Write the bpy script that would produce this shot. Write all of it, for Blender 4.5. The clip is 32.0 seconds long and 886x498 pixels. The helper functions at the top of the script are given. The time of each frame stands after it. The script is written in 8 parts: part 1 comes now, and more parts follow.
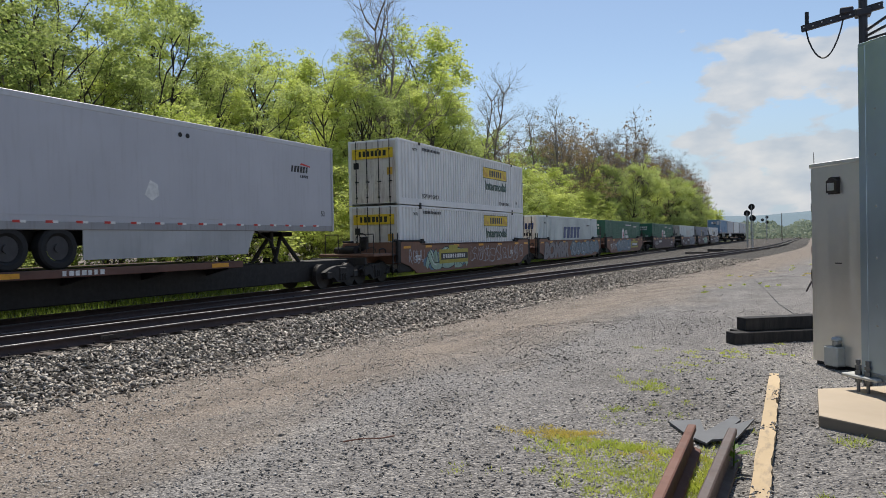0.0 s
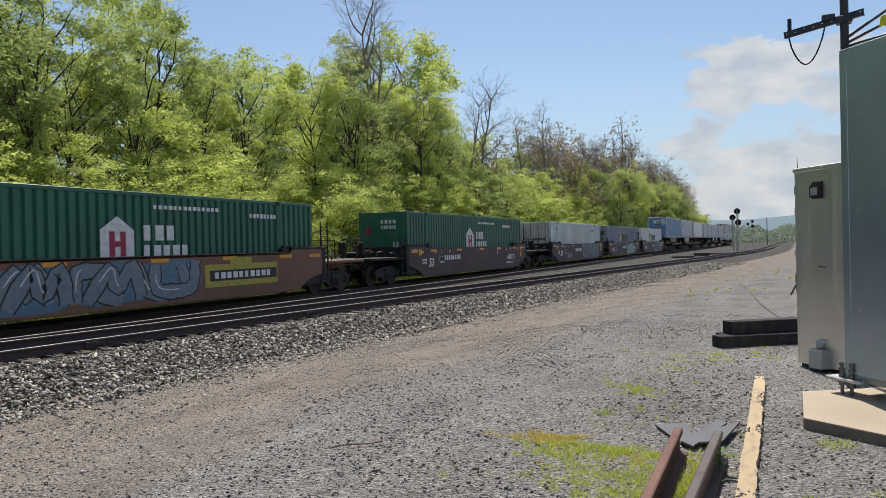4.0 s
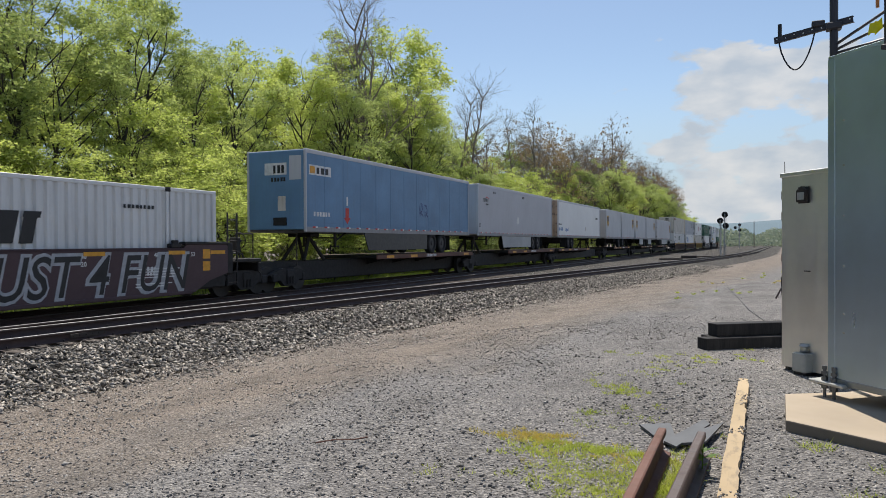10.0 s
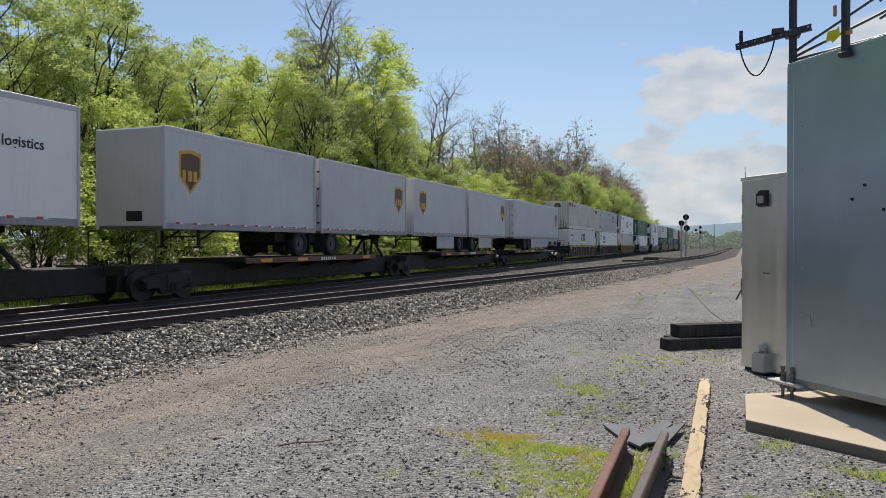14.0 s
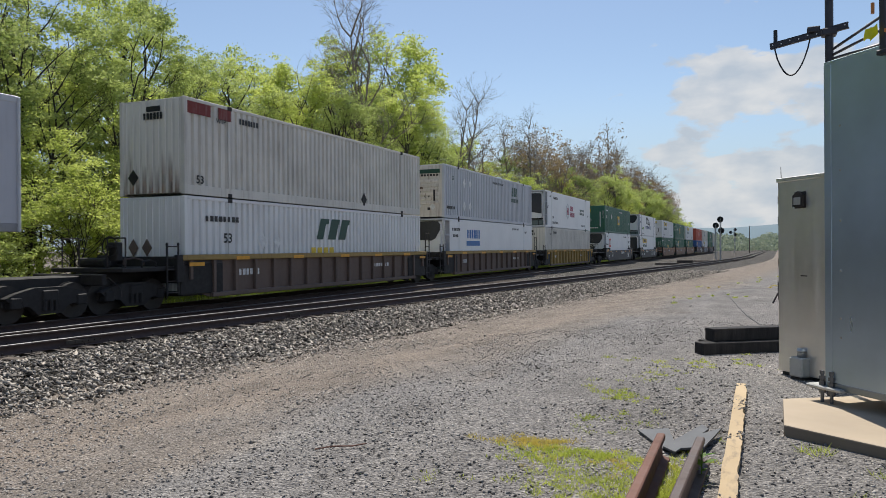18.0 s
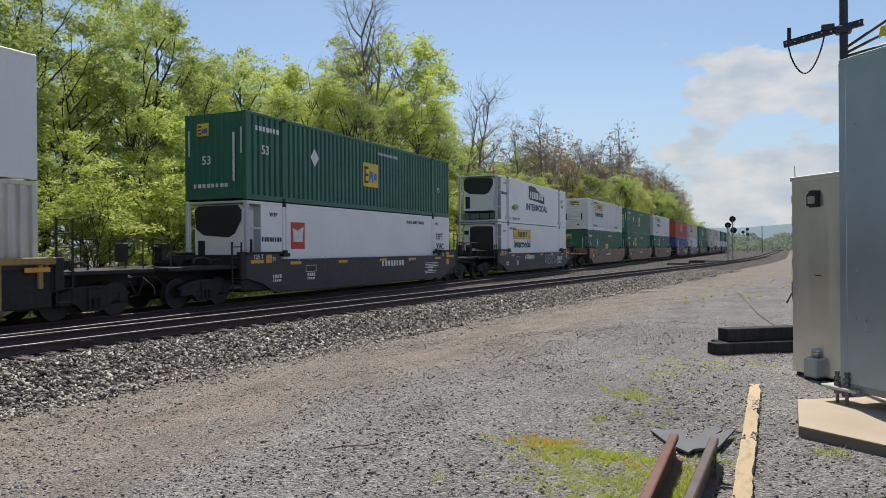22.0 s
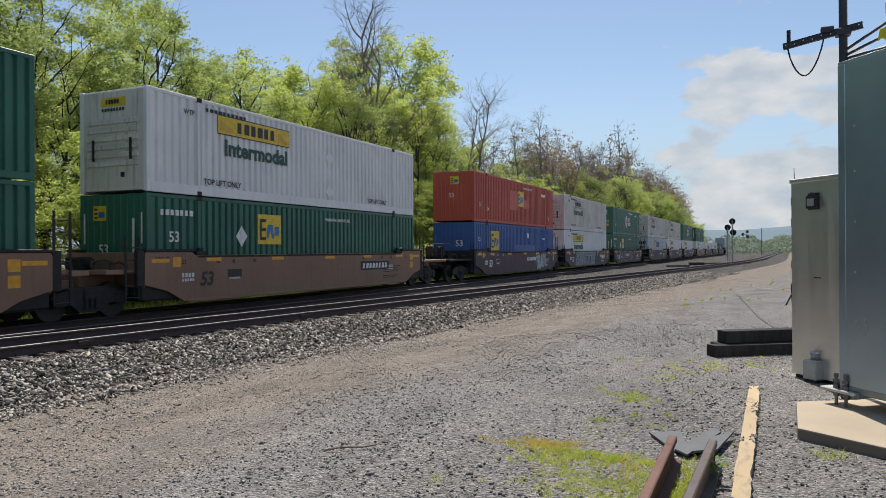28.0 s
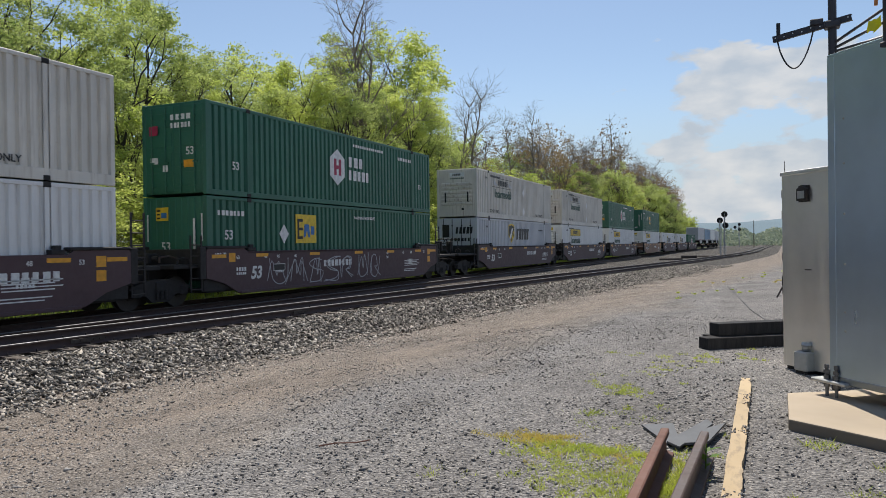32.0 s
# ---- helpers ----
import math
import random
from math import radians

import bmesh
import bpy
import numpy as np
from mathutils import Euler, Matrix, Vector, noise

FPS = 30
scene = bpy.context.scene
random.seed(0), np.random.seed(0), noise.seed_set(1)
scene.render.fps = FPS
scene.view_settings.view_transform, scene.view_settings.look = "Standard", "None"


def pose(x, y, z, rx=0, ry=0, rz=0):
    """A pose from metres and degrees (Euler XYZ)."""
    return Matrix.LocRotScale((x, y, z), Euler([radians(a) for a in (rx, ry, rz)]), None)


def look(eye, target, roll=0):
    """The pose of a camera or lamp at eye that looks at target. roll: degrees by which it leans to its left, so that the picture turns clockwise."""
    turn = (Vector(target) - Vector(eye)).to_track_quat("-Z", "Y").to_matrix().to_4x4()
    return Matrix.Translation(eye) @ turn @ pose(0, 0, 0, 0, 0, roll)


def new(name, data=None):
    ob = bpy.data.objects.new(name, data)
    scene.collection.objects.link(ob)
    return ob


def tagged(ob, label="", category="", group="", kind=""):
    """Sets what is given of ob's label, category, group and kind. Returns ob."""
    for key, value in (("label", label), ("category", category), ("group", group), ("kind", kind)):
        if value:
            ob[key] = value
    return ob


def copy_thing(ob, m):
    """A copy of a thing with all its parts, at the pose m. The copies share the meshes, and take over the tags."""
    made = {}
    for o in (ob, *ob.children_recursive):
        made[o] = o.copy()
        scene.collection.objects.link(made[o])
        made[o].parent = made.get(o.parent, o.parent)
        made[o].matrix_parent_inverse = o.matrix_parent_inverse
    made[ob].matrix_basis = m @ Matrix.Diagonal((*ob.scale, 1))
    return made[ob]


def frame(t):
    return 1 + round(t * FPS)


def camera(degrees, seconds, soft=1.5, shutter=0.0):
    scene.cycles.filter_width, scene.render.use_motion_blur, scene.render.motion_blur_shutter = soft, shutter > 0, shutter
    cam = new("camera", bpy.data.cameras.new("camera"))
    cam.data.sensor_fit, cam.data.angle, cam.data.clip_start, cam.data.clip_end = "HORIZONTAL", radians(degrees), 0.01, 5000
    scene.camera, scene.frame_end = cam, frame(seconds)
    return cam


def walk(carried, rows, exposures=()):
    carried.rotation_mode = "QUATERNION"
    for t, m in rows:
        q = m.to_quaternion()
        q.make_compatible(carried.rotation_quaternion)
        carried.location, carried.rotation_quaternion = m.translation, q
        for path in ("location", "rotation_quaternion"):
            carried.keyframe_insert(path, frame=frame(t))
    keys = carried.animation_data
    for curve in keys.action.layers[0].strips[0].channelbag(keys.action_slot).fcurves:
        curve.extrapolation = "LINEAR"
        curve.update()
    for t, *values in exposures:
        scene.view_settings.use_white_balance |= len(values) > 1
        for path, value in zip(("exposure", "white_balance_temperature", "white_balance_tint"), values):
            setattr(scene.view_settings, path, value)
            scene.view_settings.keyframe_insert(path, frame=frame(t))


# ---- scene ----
# A freight train of well cars and flat cars passes a gravel lot beside a wooded bank.
# x: across the tracks, y: along the tracks away from the eye, z: height over the rail heads.

CAMERA_HEIGHT = 1.71

# seconds, turn from the track, tilt, lean (degrees), drift of the hand (x, y, z metres)
CARRY = (
    (0.0, -25.647, -0.642, -1.128, 0.007, 0.018, 0.005),
    (0.5, -25.278, -0.683, -1.405, 0.009, 0.023, 0.008),
    (1.0, -24.998, -0.540, -1.547, 0.015, 0.017, 0.005),
    (1.5, -25.012, -0.338, -1.824, 0.020, 0.010, 0.009),
    (2.0, -24.996, -0.366, -1.853, 0.015, 0.002, 0.009),
    (2.5, -24.926, -0.383, -1.721, 0.017, 0.003, 0.009),
    (3.0, -24.816, -0.307, -1.583, 0.015, -0.000, 0.006),
    (3.5, -24.749, -0.288, -1.464, 0.017, 0.004, 0.007),
    (5.5, -24.546, -0.129, -0.817, 0.007, -0.001, 0.002),
    (6.0, -24.543, -0.059, -0.791, 0.014, -0.002, 0.003),
    (6.5, -24.528, -0.004, -0.747, 0.018, -0.006, 0.004),
    (7.0, -24.501, 0.016, -0.702, 0.018, -0.008, 0.006),
    (7.5, -24.461, 0.045, -0.615, 0.017, -0.008, 0.003),
    (8.0, -24.407, 0.035, -0.514, 0.013, -0.008, 0.003),
    (8.5, -24.408, -0.007, -0.444, 0.013, -0.014, 0.006),
    (9.0, -24.434, -0.075, -0.388, 0.014, -0.009, 0.004),
    (9.5, -24.270, -0.281, -0.335, 0.017, -0.006, 0.000),
    (10.0, -23.809, -0.454, -0.225, 0.019, -0.001, 0.002),
    (10.5, -23.445, -0.593, -0.324, 0.018, -0.001, 0.001),
    (11.0, -23.341, -0.688, -0.460, 0.024, -0.007, 0.002),
    (11.5, -23.654, -0.711, -0.682, 0.021, -0.009, 0.007),
    (12.0, -23.722, -0.681, -0.658, 0.018, -0.007, 0.006),
    (12.5, -22.273, -0.708, -0.380, 0.012, -0.001, 0.002),
    (13.0, -21.564, -0.685, -0.083, 0.009, 0.005, 0.002),
    (13.5, -21.328, -0.646, 0.087, 0.002, 0.002, -0.000),
    (14.0, -21.093, -0.398, 0.056, 0.004, 0.008, 0.004),
    (14.5, -21.231, 0.027, -0.015, 0.004, 0.002, 0.005),
    (16.5, -22.837, 0.284, 0.180, 0.002, -0.006, 0.005),
    (17.0, -23.114, 0.150, 0.044, 0.004, -0.002, 0.003),
    (17.5, -23.303, 0.033, -0.132, 0.004, -0.005, 0.002),
    (18.0, -23.501, -0.042, -0.352, 0.004, -0.009, 0.006),
    (18.5, -23.638, -0.074, -0.493, -0.001, -0.000, 0.003),
    (19.0, -23.547, 0.052, -0.594, 0.002, 0.007, 0.003),
    (19.5, -23.695, 0.244, -0.560, -0.009, 0.002, -0.000),
    (20.0, -23.863, 0.304, -0.585, -0.007, 0.005, -0.000),
    (20.5, -23.926, 0.300, -0.570, -0.006, 0.000, 0.002),
    (21.0, -24.041, 0.237, -0.595, -0.007, 0.001, 0.000),
    (21.5, -24.198, 0.121, -0.549, -0.003, -0.005, 0.001),
    (22.0, -24.335, -0.015, -0.422, -0.006, -0.003, 0.001),
    (22.5, -24.490, -0.085, -0.298, -0.009, -0.003, -0.003),
    (23.0, -24.634, -0.136, -0.274, -0.010, 0.002, -0.002),
    (23.5, -24.728, -0.249, -0.351, -0.012, -0.000, -0.001),
    (24.0, -24.689, -0.443, -0.556, -0.007, 0.008, -0.001),
    (24.5, -24.822, -0.446, -0.660, 0.004, 0.000, 0.004),
    (25.0, -24.685, -0.526, -0.695, 0.003, 0.001, -0.000),
    (25.5, -24.463, -0.526, -0.740, 0.001, 0.004, 0.001),
    (27.5, -24.307, 0.115, -0.359, -0.003, -0.001, -0.000),
    (28.0, -24.317, 0.108, -0.297, -0.001, 0.000, -0.000),
    (28.5, -24.382, 0.055, -0.206, -0.008, 0.007, -0.002),
    (29.0, -24.497, 0.056, -0.144, -0.006, 0.001, 0.002),
    (29.5, -24.601, 0.054, -0.090, -0.009, 0.002, 0.001),
    (30.0, -24.600, 0.039, -0.085, -0.008, 0.001, -0.004),
    (30.5, -24.107, -0.218, -0.274, 0.003, 0.009, -0.001),
    (31.0, -23.925, -0.413, -0.405, 0.009, 0.010, -0.002),
    (31.5, -23.876, -0.496, -0.545, 0.008, -0.005, 0.004),
    (32.0, -23.802, -0.278, -0.755, 0.011, 0.003, -0.001),
)


def carry_pose(turn, tilt, lean, dx, dy, dz):
    """Pose of the hand-held camera: turn to the right of +y, tilt upwards, lean to the right."""
    eye = Vector((dx, dy, CAMERA_HEIGHT + dz))
    a, b = radians(turn), radians(tilt)
    way = Vector((math.sin(a) * math.cos(b), math.cos(a) * math.cos(b), math.sin(b)))
    return look(eye, eye + way, lean)


cam = camera(62.52, 32.0, 0.6, 0.06)
walk(cam, [(row[0], carry_pose(*row[1:])) for row in CARRY])

# ---------------------------------------------------------------- world and sun
SUN_ELEVATION = radians(58)
SUN_WAY = Vector((-0.36, 0.933))  # horizontal direction towards the sun


def build_world():
    world = bpy.data.worlds.new("sky")
    scene.world = world
    world.use_nodes = True
    nt = world.node_tree
    nt.nodes.clear()
    n = nt.nodes.new
    out = n("ShaderNodeOutputWorld")
    back = n("ShaderNodeBackground")
    back.inputs["Strength"].default_value = 0.115
    sky = n("ShaderNodeTexSky")
    sky.sky_type = "NISHITA"
    sky.sun_disc = False
    sky.sun_elevation = SUN_ELEVATION
    sky.sun_rotation = math.atan2(SUN_WAY.x, SUN_WAY.y)
    sky.air_density, sky.dust_density, sky.ozone_density = 1.0, 0.5, 1.6
    coord = n("ShaderNodeTexCoord")
    sep = n("ShaderNodeSeparateXYZ")
    nt.links.new(coord.outputs["Generated"], sep.inputs[0])
    move = n("ShaderNodeVectorMath")
    move.operation = "MULTIPLY_ADD"
    move.inputs[1].default_value = (9.5, 9.5, 21.0)
    move.inputs[2].default_value = CLOUD_SHIFT
    nt.links.new(coord.outputs["Generated"], move.inputs[0])
    noise_t = n("ShaderNodeTexNoise")
    noise_t.inputs["Scale"].default_value = 1.0
    noise_t.inputs["Detail"].default_value = 9.0
    noise_t.inputs["Roughness"].default_value = 0.52
    nt.links.new(move.outputs[0], noise_t.inputs["Vector"])
    # the bank of cumulus stands low over the valley, the sky over the wood is clear
    lean = n("ShaderNodeMapRange")
    lean.inputs["From Min"].default_value, lean.inputs["From Max"].default_value = -0.27, -0.09
    lean.inputs["To Min"].default_value, lean.inputs["To Max"].default_value = -0.2, 0.07
    nt.links.new(sep.outputs["X"], lean.inputs["Value"])
    low = n("ShaderNodeMapRange")
    low.inputs["From Min"].default_value, low.inputs["From Max"].default_value = 0.2, 0.285
    low.inputs["To Min"].default_value, low.inputs["To Max"].default_value = 0.0, -0.22
    nt.links.new(sep.outputs["Z"], low.inputs["Value"])
    bias = n("ShaderNodeMath")
    bias.operation = "ADD"
    nt.links.new(noise_t.outputs["Fac"], bias.inputs[0])
    nt.links.new(lean.outputs[0], bias.inputs[1])
    high = n("ShaderNodeMath")
    high.operation = "ADD"
    nt.links.new(low.outputs[0], high.inputs[0])
    nt.links.new(bias.outputs[0], high.inputs[1])
    ramp = n("ShaderNodeValToRGB")
    ramp.color_ramp.elements[0].position = 0.492
    ramp.color_ramp.elements[0].color = (0, 0, 0, 1)
    ramp.color_ramp.elements[1].position = 0.55
    ramp.color_ramp.elements[1].color = (1, 1, 1, 1)
    nt.links.new(high.outputs[0], ramp.inputs[0])
    cap = n("ShaderNodeMath")
    cap.operation = "MULTIPLY"
    cap.inputs[1].default_value = 0.9
    nt.links.new(ramp.outputs[0], cap.inputs[0])
    tone = n("ShaderNodeTexNoise")
    tone.inputs["Scale"].default_value = 1.7
    tone.inputs["Detail"].default_value = 6.0
    nt.links.new(move.outputs[0], tone.inputs["Vector"])
    shade = n("ShaderNodeValToRGB")
    shade.color_ramp.elements[0].position = 0.35
    shade.color_ramp.elements[0].color = (4.3, 4.8, 5.4, 1)
    shade.color_ramp.elements[1].position = 0.66
    shade.color_ramp.elements[1].color = (6.2, 6.25, 6.3, 1)
    nt.links.new(tone.outputs["Fac"], shade.inputs[0])
    # pale haze over the horizon
    veil = n("ShaderNodeMapRange")
    veil.interpolation_type = "SMOOTHSTEP"
    veil.inputs["From Min"].default_value, veil.inputs["From Max"].default_value = 0.0, 0.22
    veil.inputs["To Min"].default_value, veil.inputs["To Max"].default_value = 0.9, 0.0
    nt.links.new(sep.outputs["Z"], veil.inputs["Value"])
    hazy = n("ShaderNodeMix")
    hazy.data_type = "RGBA"
    hazy.inputs[7].default_value = (3.75, 4.65, 5.6, 1)
    nt.links.new(veil.outputs[0], hazy.inputs[0])
    nt.links.new(sky.outputs[0], hazy.inputs[6])
    mix = n("ShaderNodeMix")
    mix.data_type = "RGBA"
    nt.links.new(cap.outputs[0], mix.inputs[0])
    nt.links.new(hazy.outputs[2], mix.inputs[6])
    nt.links.new(shade.outputs[0], mix.inputs[7])
    nt.links.new(mix.outputs[2], back.inputs["Color"])
    nt.links.new(back.outputs[0], out.inputs["Surface"])


CLOUD_SHIFT = (3.1, 0.4, 2.7)
build_world()
sun_data = bpy.data.lights.new("sun", "SUN")
sun_data.energy, sun_data.angle, sun_data.color = 5.0, radians(0.53), (1.0, 0.95, 0.87)
sun = new("sun", sun_data)
sun_to = Vector((SUN_WAY.x, SUN_WAY.y, 0)).normalized() * math.cos(SUN_ELEVATION) + Vector((0, 0, math.sin(SUN_ELEVATION)))
sun.matrix_world = look((0, 0, 60), Vector((0, 0, 60)) - sun_to)
scene.view_settings.exposure = 0.0


# ---------------------------------------------------------------- materials
def nodes_of(name):
    m = bpy.data.materials.new(name)
    m.use_nodes = True
    nt = m.node_tree
    return m, nt, nt.nodes["Principled BSDF"]


def ramp_node(nt, stops):
    r = nt.nodes.new("ShaderNodeValToRGB")
    els = r.color_ramp.elements
    while len(els) < len(stops):
        els.new(0.5)
    for e, (p, c) in zip(els, stops):
        e.position, e.color = p, (*c, 1)
    return r


def noise_node(nt, vec, scale, detail=4.0, rough=0.55):
    t = nt.nodes.new("ShaderNodeTexNoise")
    t.inputs["Scale"].default_value = scale
    t.inputs["Detail"].default_value = detail
    t.inputs["Roughness"].default_value = rough
    nt.links.new(vec, t.inputs["Vector"])
    return t


def stretched(nt, vec, sx, sy, sz):
    v = nt.nodes.new("ShaderNodeVectorMath")
    v.operation = "MULTIPLY"
    v.inputs[1].default_value = (sx, sy, sz)
    nt.links.new(vec, v.inputs[0])
    return v.outputs[0]


def mixed(nt, fac, a, b, blend="MIX"):
    m = nt.nodes.new("ShaderNodeMix")
    m.data_type, m.blend_type = "RGBA", blend
    for sock, val in ((m.inputs[0], fac), (m.inputs[6], a), (m.inputs[7], b)):
        if isinstance(val, (int, float)):
            sock.default_value = val
        elif isinstance(val, tuple):
            sock.default_value = (*val, 1)
        else:
            nt.links.new(val, sock)
    return m.outputs[2]


def bumped(nt, bsdf, height, strength, distance):
    b = nt.nodes.new("ShaderNodeBump")
    b.inputs["Strength"].default_value = strength
    b.inputs["Distance"].default_value = distance
    nt.links.new(height, b.inputs["Height"])
    nt.links.new(b.outputs[0], bsdf.inputs["Normal"])


def painted(name, colour, rough=0.5, dirt=0.35, dirt_colour=(0.13, 0.10, 0.08), streak=(9.0, 9.0, 0.7), metal=0.0, fading=1.0):
    """Weathered paint: faded patches, vertical streaks of dirt, small scuffs."""
    m, nt, b = nodes_of(name)
    co = nt.nodes.new("ShaderNodeTexCoord").outputs["Object"]
    info = nt.nodes.new("ShaderNodeObjectInfo")
    shift = nt.nodes.new("ShaderNodeVectorMath")
    shift.operation = "MULTIPLY_ADD"
    shift.inputs[1].default_value = (37.0, 19.0, 11.0)
    nt.links.new(info.outputs["Random"], shift.inputs[0])
    nt.links.new(co, shift.inputs[2])
    co = shift.outputs[0]
    big = noise_node(nt, co, 0.55, 4)
    fade = ramp_node(nt, ((0.3, tuple(c * (1 - 0.16 * fading) for c in colour)), (0.7, tuple(min(1, c * (1 + 0.12 * fading)) for c in colour))))
    nt.links.new(big.outputs["Fac"], fade.inputs[0])
    run = noise_node(nt, stretched(nt, co, *streak), 1.0, 6, 0.6)
    runs = ramp_node(nt, ((0.52, (0, 0, 0)), (0.78, (dirt, dirt, dirt))))
    nt.links.new(run.outputs["Fac"], runs.inputs[0])
    col = mixed(nt, runs.outputs[0], fade.outputs[0], dirt_colour)
    scuff = noise_node(nt, co, 7.0, 8, 0.7)
    scuffs = ramp_node(nt, ((0.62, (0, 0, 0)), (0.74, (dirt * 0.8, dirt * 0.8, dirt * 0.8))))
    nt.links.new(scuff.outputs["Fac"], scuffs.inputs[0])
    col = mixed(nt, scuffs.outputs[0], col, dirt_colour)
    nt.links.new(col, b.inputs["Base Color"])
    rr = ramp_node(nt, ((0.3, (rough - 0.1,) * 3), (0.7, (min(1, rough + 0.15),) * 3)))
    nt.links.new(scuff.outputs["Fac"], rr.inputs[0])
    nt.links.new(rr.outputs[0], b.inputs["Roughness"])
    b.inputs["Metallic"].default_value = metal
    bumped(nt, b, big.outputs["Fac"], 0.15, 0.02)
    return m


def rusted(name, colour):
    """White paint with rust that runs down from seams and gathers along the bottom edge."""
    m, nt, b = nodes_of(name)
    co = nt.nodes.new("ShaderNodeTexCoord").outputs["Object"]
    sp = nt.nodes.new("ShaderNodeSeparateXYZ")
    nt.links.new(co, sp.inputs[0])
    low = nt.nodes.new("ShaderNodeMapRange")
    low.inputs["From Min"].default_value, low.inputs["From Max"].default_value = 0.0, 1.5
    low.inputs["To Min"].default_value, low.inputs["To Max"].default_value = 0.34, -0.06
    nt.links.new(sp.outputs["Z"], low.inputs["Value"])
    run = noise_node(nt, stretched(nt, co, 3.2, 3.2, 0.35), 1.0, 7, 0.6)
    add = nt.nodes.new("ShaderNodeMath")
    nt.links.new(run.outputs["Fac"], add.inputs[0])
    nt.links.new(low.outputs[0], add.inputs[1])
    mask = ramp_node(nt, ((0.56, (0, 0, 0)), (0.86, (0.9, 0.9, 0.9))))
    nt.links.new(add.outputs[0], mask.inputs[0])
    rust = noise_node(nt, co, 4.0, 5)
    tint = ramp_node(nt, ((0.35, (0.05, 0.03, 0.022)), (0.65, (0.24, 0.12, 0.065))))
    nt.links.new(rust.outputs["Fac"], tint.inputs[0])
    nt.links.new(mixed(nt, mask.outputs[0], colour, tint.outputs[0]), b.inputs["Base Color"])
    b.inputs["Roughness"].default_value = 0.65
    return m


def gravelly(name, dark, mid, light, grain, bump, patch=0.35, patch_a=(0.2, 0.18, 0.16), patch_b=(0.25, 0.21, 0.18), bands=False):
    m, nt, b = nodes_of(name)
    co = nt.nodes.new("ShaderNodeTexCoord").outputs["Object"]
    vor = nt.nodes.new("ShaderNodeTexVoronoi")
    vor.inputs["Scale"].default_value = grain
    nt.links.new(co, vor.inputs["Vector"])
    bw = nt.nodes.new("ShaderNodeSeparateColor")
    nt.links.new(vor.outputs["Color"], bw.inputs[0])
    stone = ramp_node(nt, ((0.0, dark), (0.5, mid), (1.0, light)))
    nt.links.new(bw.outputs[0], stone.inputs[0])
    edge = ramp_node(nt, ((0.25, (1, 1, 1)), (0.75, (0.35, 0.35, 0.35))))
    nt.links.new(vor.outputs["Distance"], edge.inputs[0])
    col = mixed(nt, 0.6, stone.outputs[0], edge.outputs[0], "MULTIPLY")
    big = noise_node(nt, stretched(nt, co, 1.0, 0.35, 1.0), 0.28, 5)
    tint = ramp_node(nt, ((0.35, patch_a), (0.65, patch_b)))
    nt.links.new(big.outputs["Fac"], tint.inputs[0])
    col = mixed(nt, patch, col, tint.outputs[0])
    if bands:
        # wheel-worn brown strip beside the ballast, greyer stone further off
        sp = nt.nodes.new("ShaderNodeSeparateXYZ")
        nt.links.new(co, sp.inputs[0])
        along = nt.nodes.new("ShaderNodeMath")
        along.operation = "MULTIPLY_ADD"
        along.inputs[1].default_value = -0.1
        nt.links.new(sp.outputs["Y"], along.inputs[0])
        nt.links.new(sp.outputs["X"], along.inputs[2])
        wob = noise_node(nt, stretched(nt, co, 0.6, 0.25, 1), 1.0, 6, 0.6)
        val = nt.nodes.new("ShaderNodeMath")
        val.operation = "MULTIPLY_ADD"
        val.inputs[1].default_value = 5.0
        nt.links.new(wob.outputs["Fac"], val.inputs[0])
        nt.links.new(along.outputs[0], val.inputs[2])
        rng_n = nt.nodes.new("ShaderNodeMapRange")
        rng_n.inputs["From Min"].default_value, rng_n.inputs["From Max"].default_value = -6.0, 0.5
        nt.links.new(val.outputs[0], rng_n.inputs["Value"])
        band = ramp_node(nt, ((0.0, (0.275, 0.222, 0.172)), (0.3, (0.29, 0.23, 0.176)), (0.55, (0.255, 0.223, 0.192)), (0.72, (0.232, 0.229, 0.23)), (0.9, (0.23, 0.224, 0.22))))
        nt.links.new(rng_n.outputs[0], band.inputs[0])
        col = mixed(nt, 0.52, col, band.outputs[0])
        worn = noise_node(nt, stretched(nt, co, 0.9, 0.5, 1), 1.3, 11, 0.72)
        wr = ramp_node(nt, ((0.3, (0.58, 0.56, 0.54)), (0.5, (0.95, 0.93, 0.915)), (0.7, (1.16, 1.13, 1.085))))
        nt.links.new(worn.outputs["Fac"], wr.inputs[0])
        col = mixed(nt, 1.0, col, wr.outputs[0], "MULTIPLY")
        peb = nt.nodes.new("ShaderNodeTexVoronoi")
        peb.inputs["Scale"].default_value = 78.0
        nt.links.new(co, peb.inputs["Vector"])
        ps = nt.nodes.new("ShaderNodeSeparateColor")
        nt.links.new(peb.outputs["Color"], ps.inputs[0])
        pr = ramp_node(nt, ((0.0, (0.45, 0.44, 0.44)), (0.25, (0.82, 0.82, 0.82)), (0.7, (1.1, 1.1, 1.1)), (1.0, (1.5, 1.48, 1.43))))
        nt.links.new(ps.outputs[1], pr.inputs[0])
        col = mixed(nt, 1.0, col, pr.outputs[0], "MULTIPLY")
    fine = noise_node(nt, co, 90.0, 3)
    spec = ramp_node(nt, ((0.3, (0.72, 0.72, 0.72)), (0.7, (1.25, 1.25, 1.25))))
    nt.links.new(fine.outputs["Fac"], spec.inputs[0])
    col = mixed(nt, 1.0, col, spec.outputs[0], "MULTIPLY")
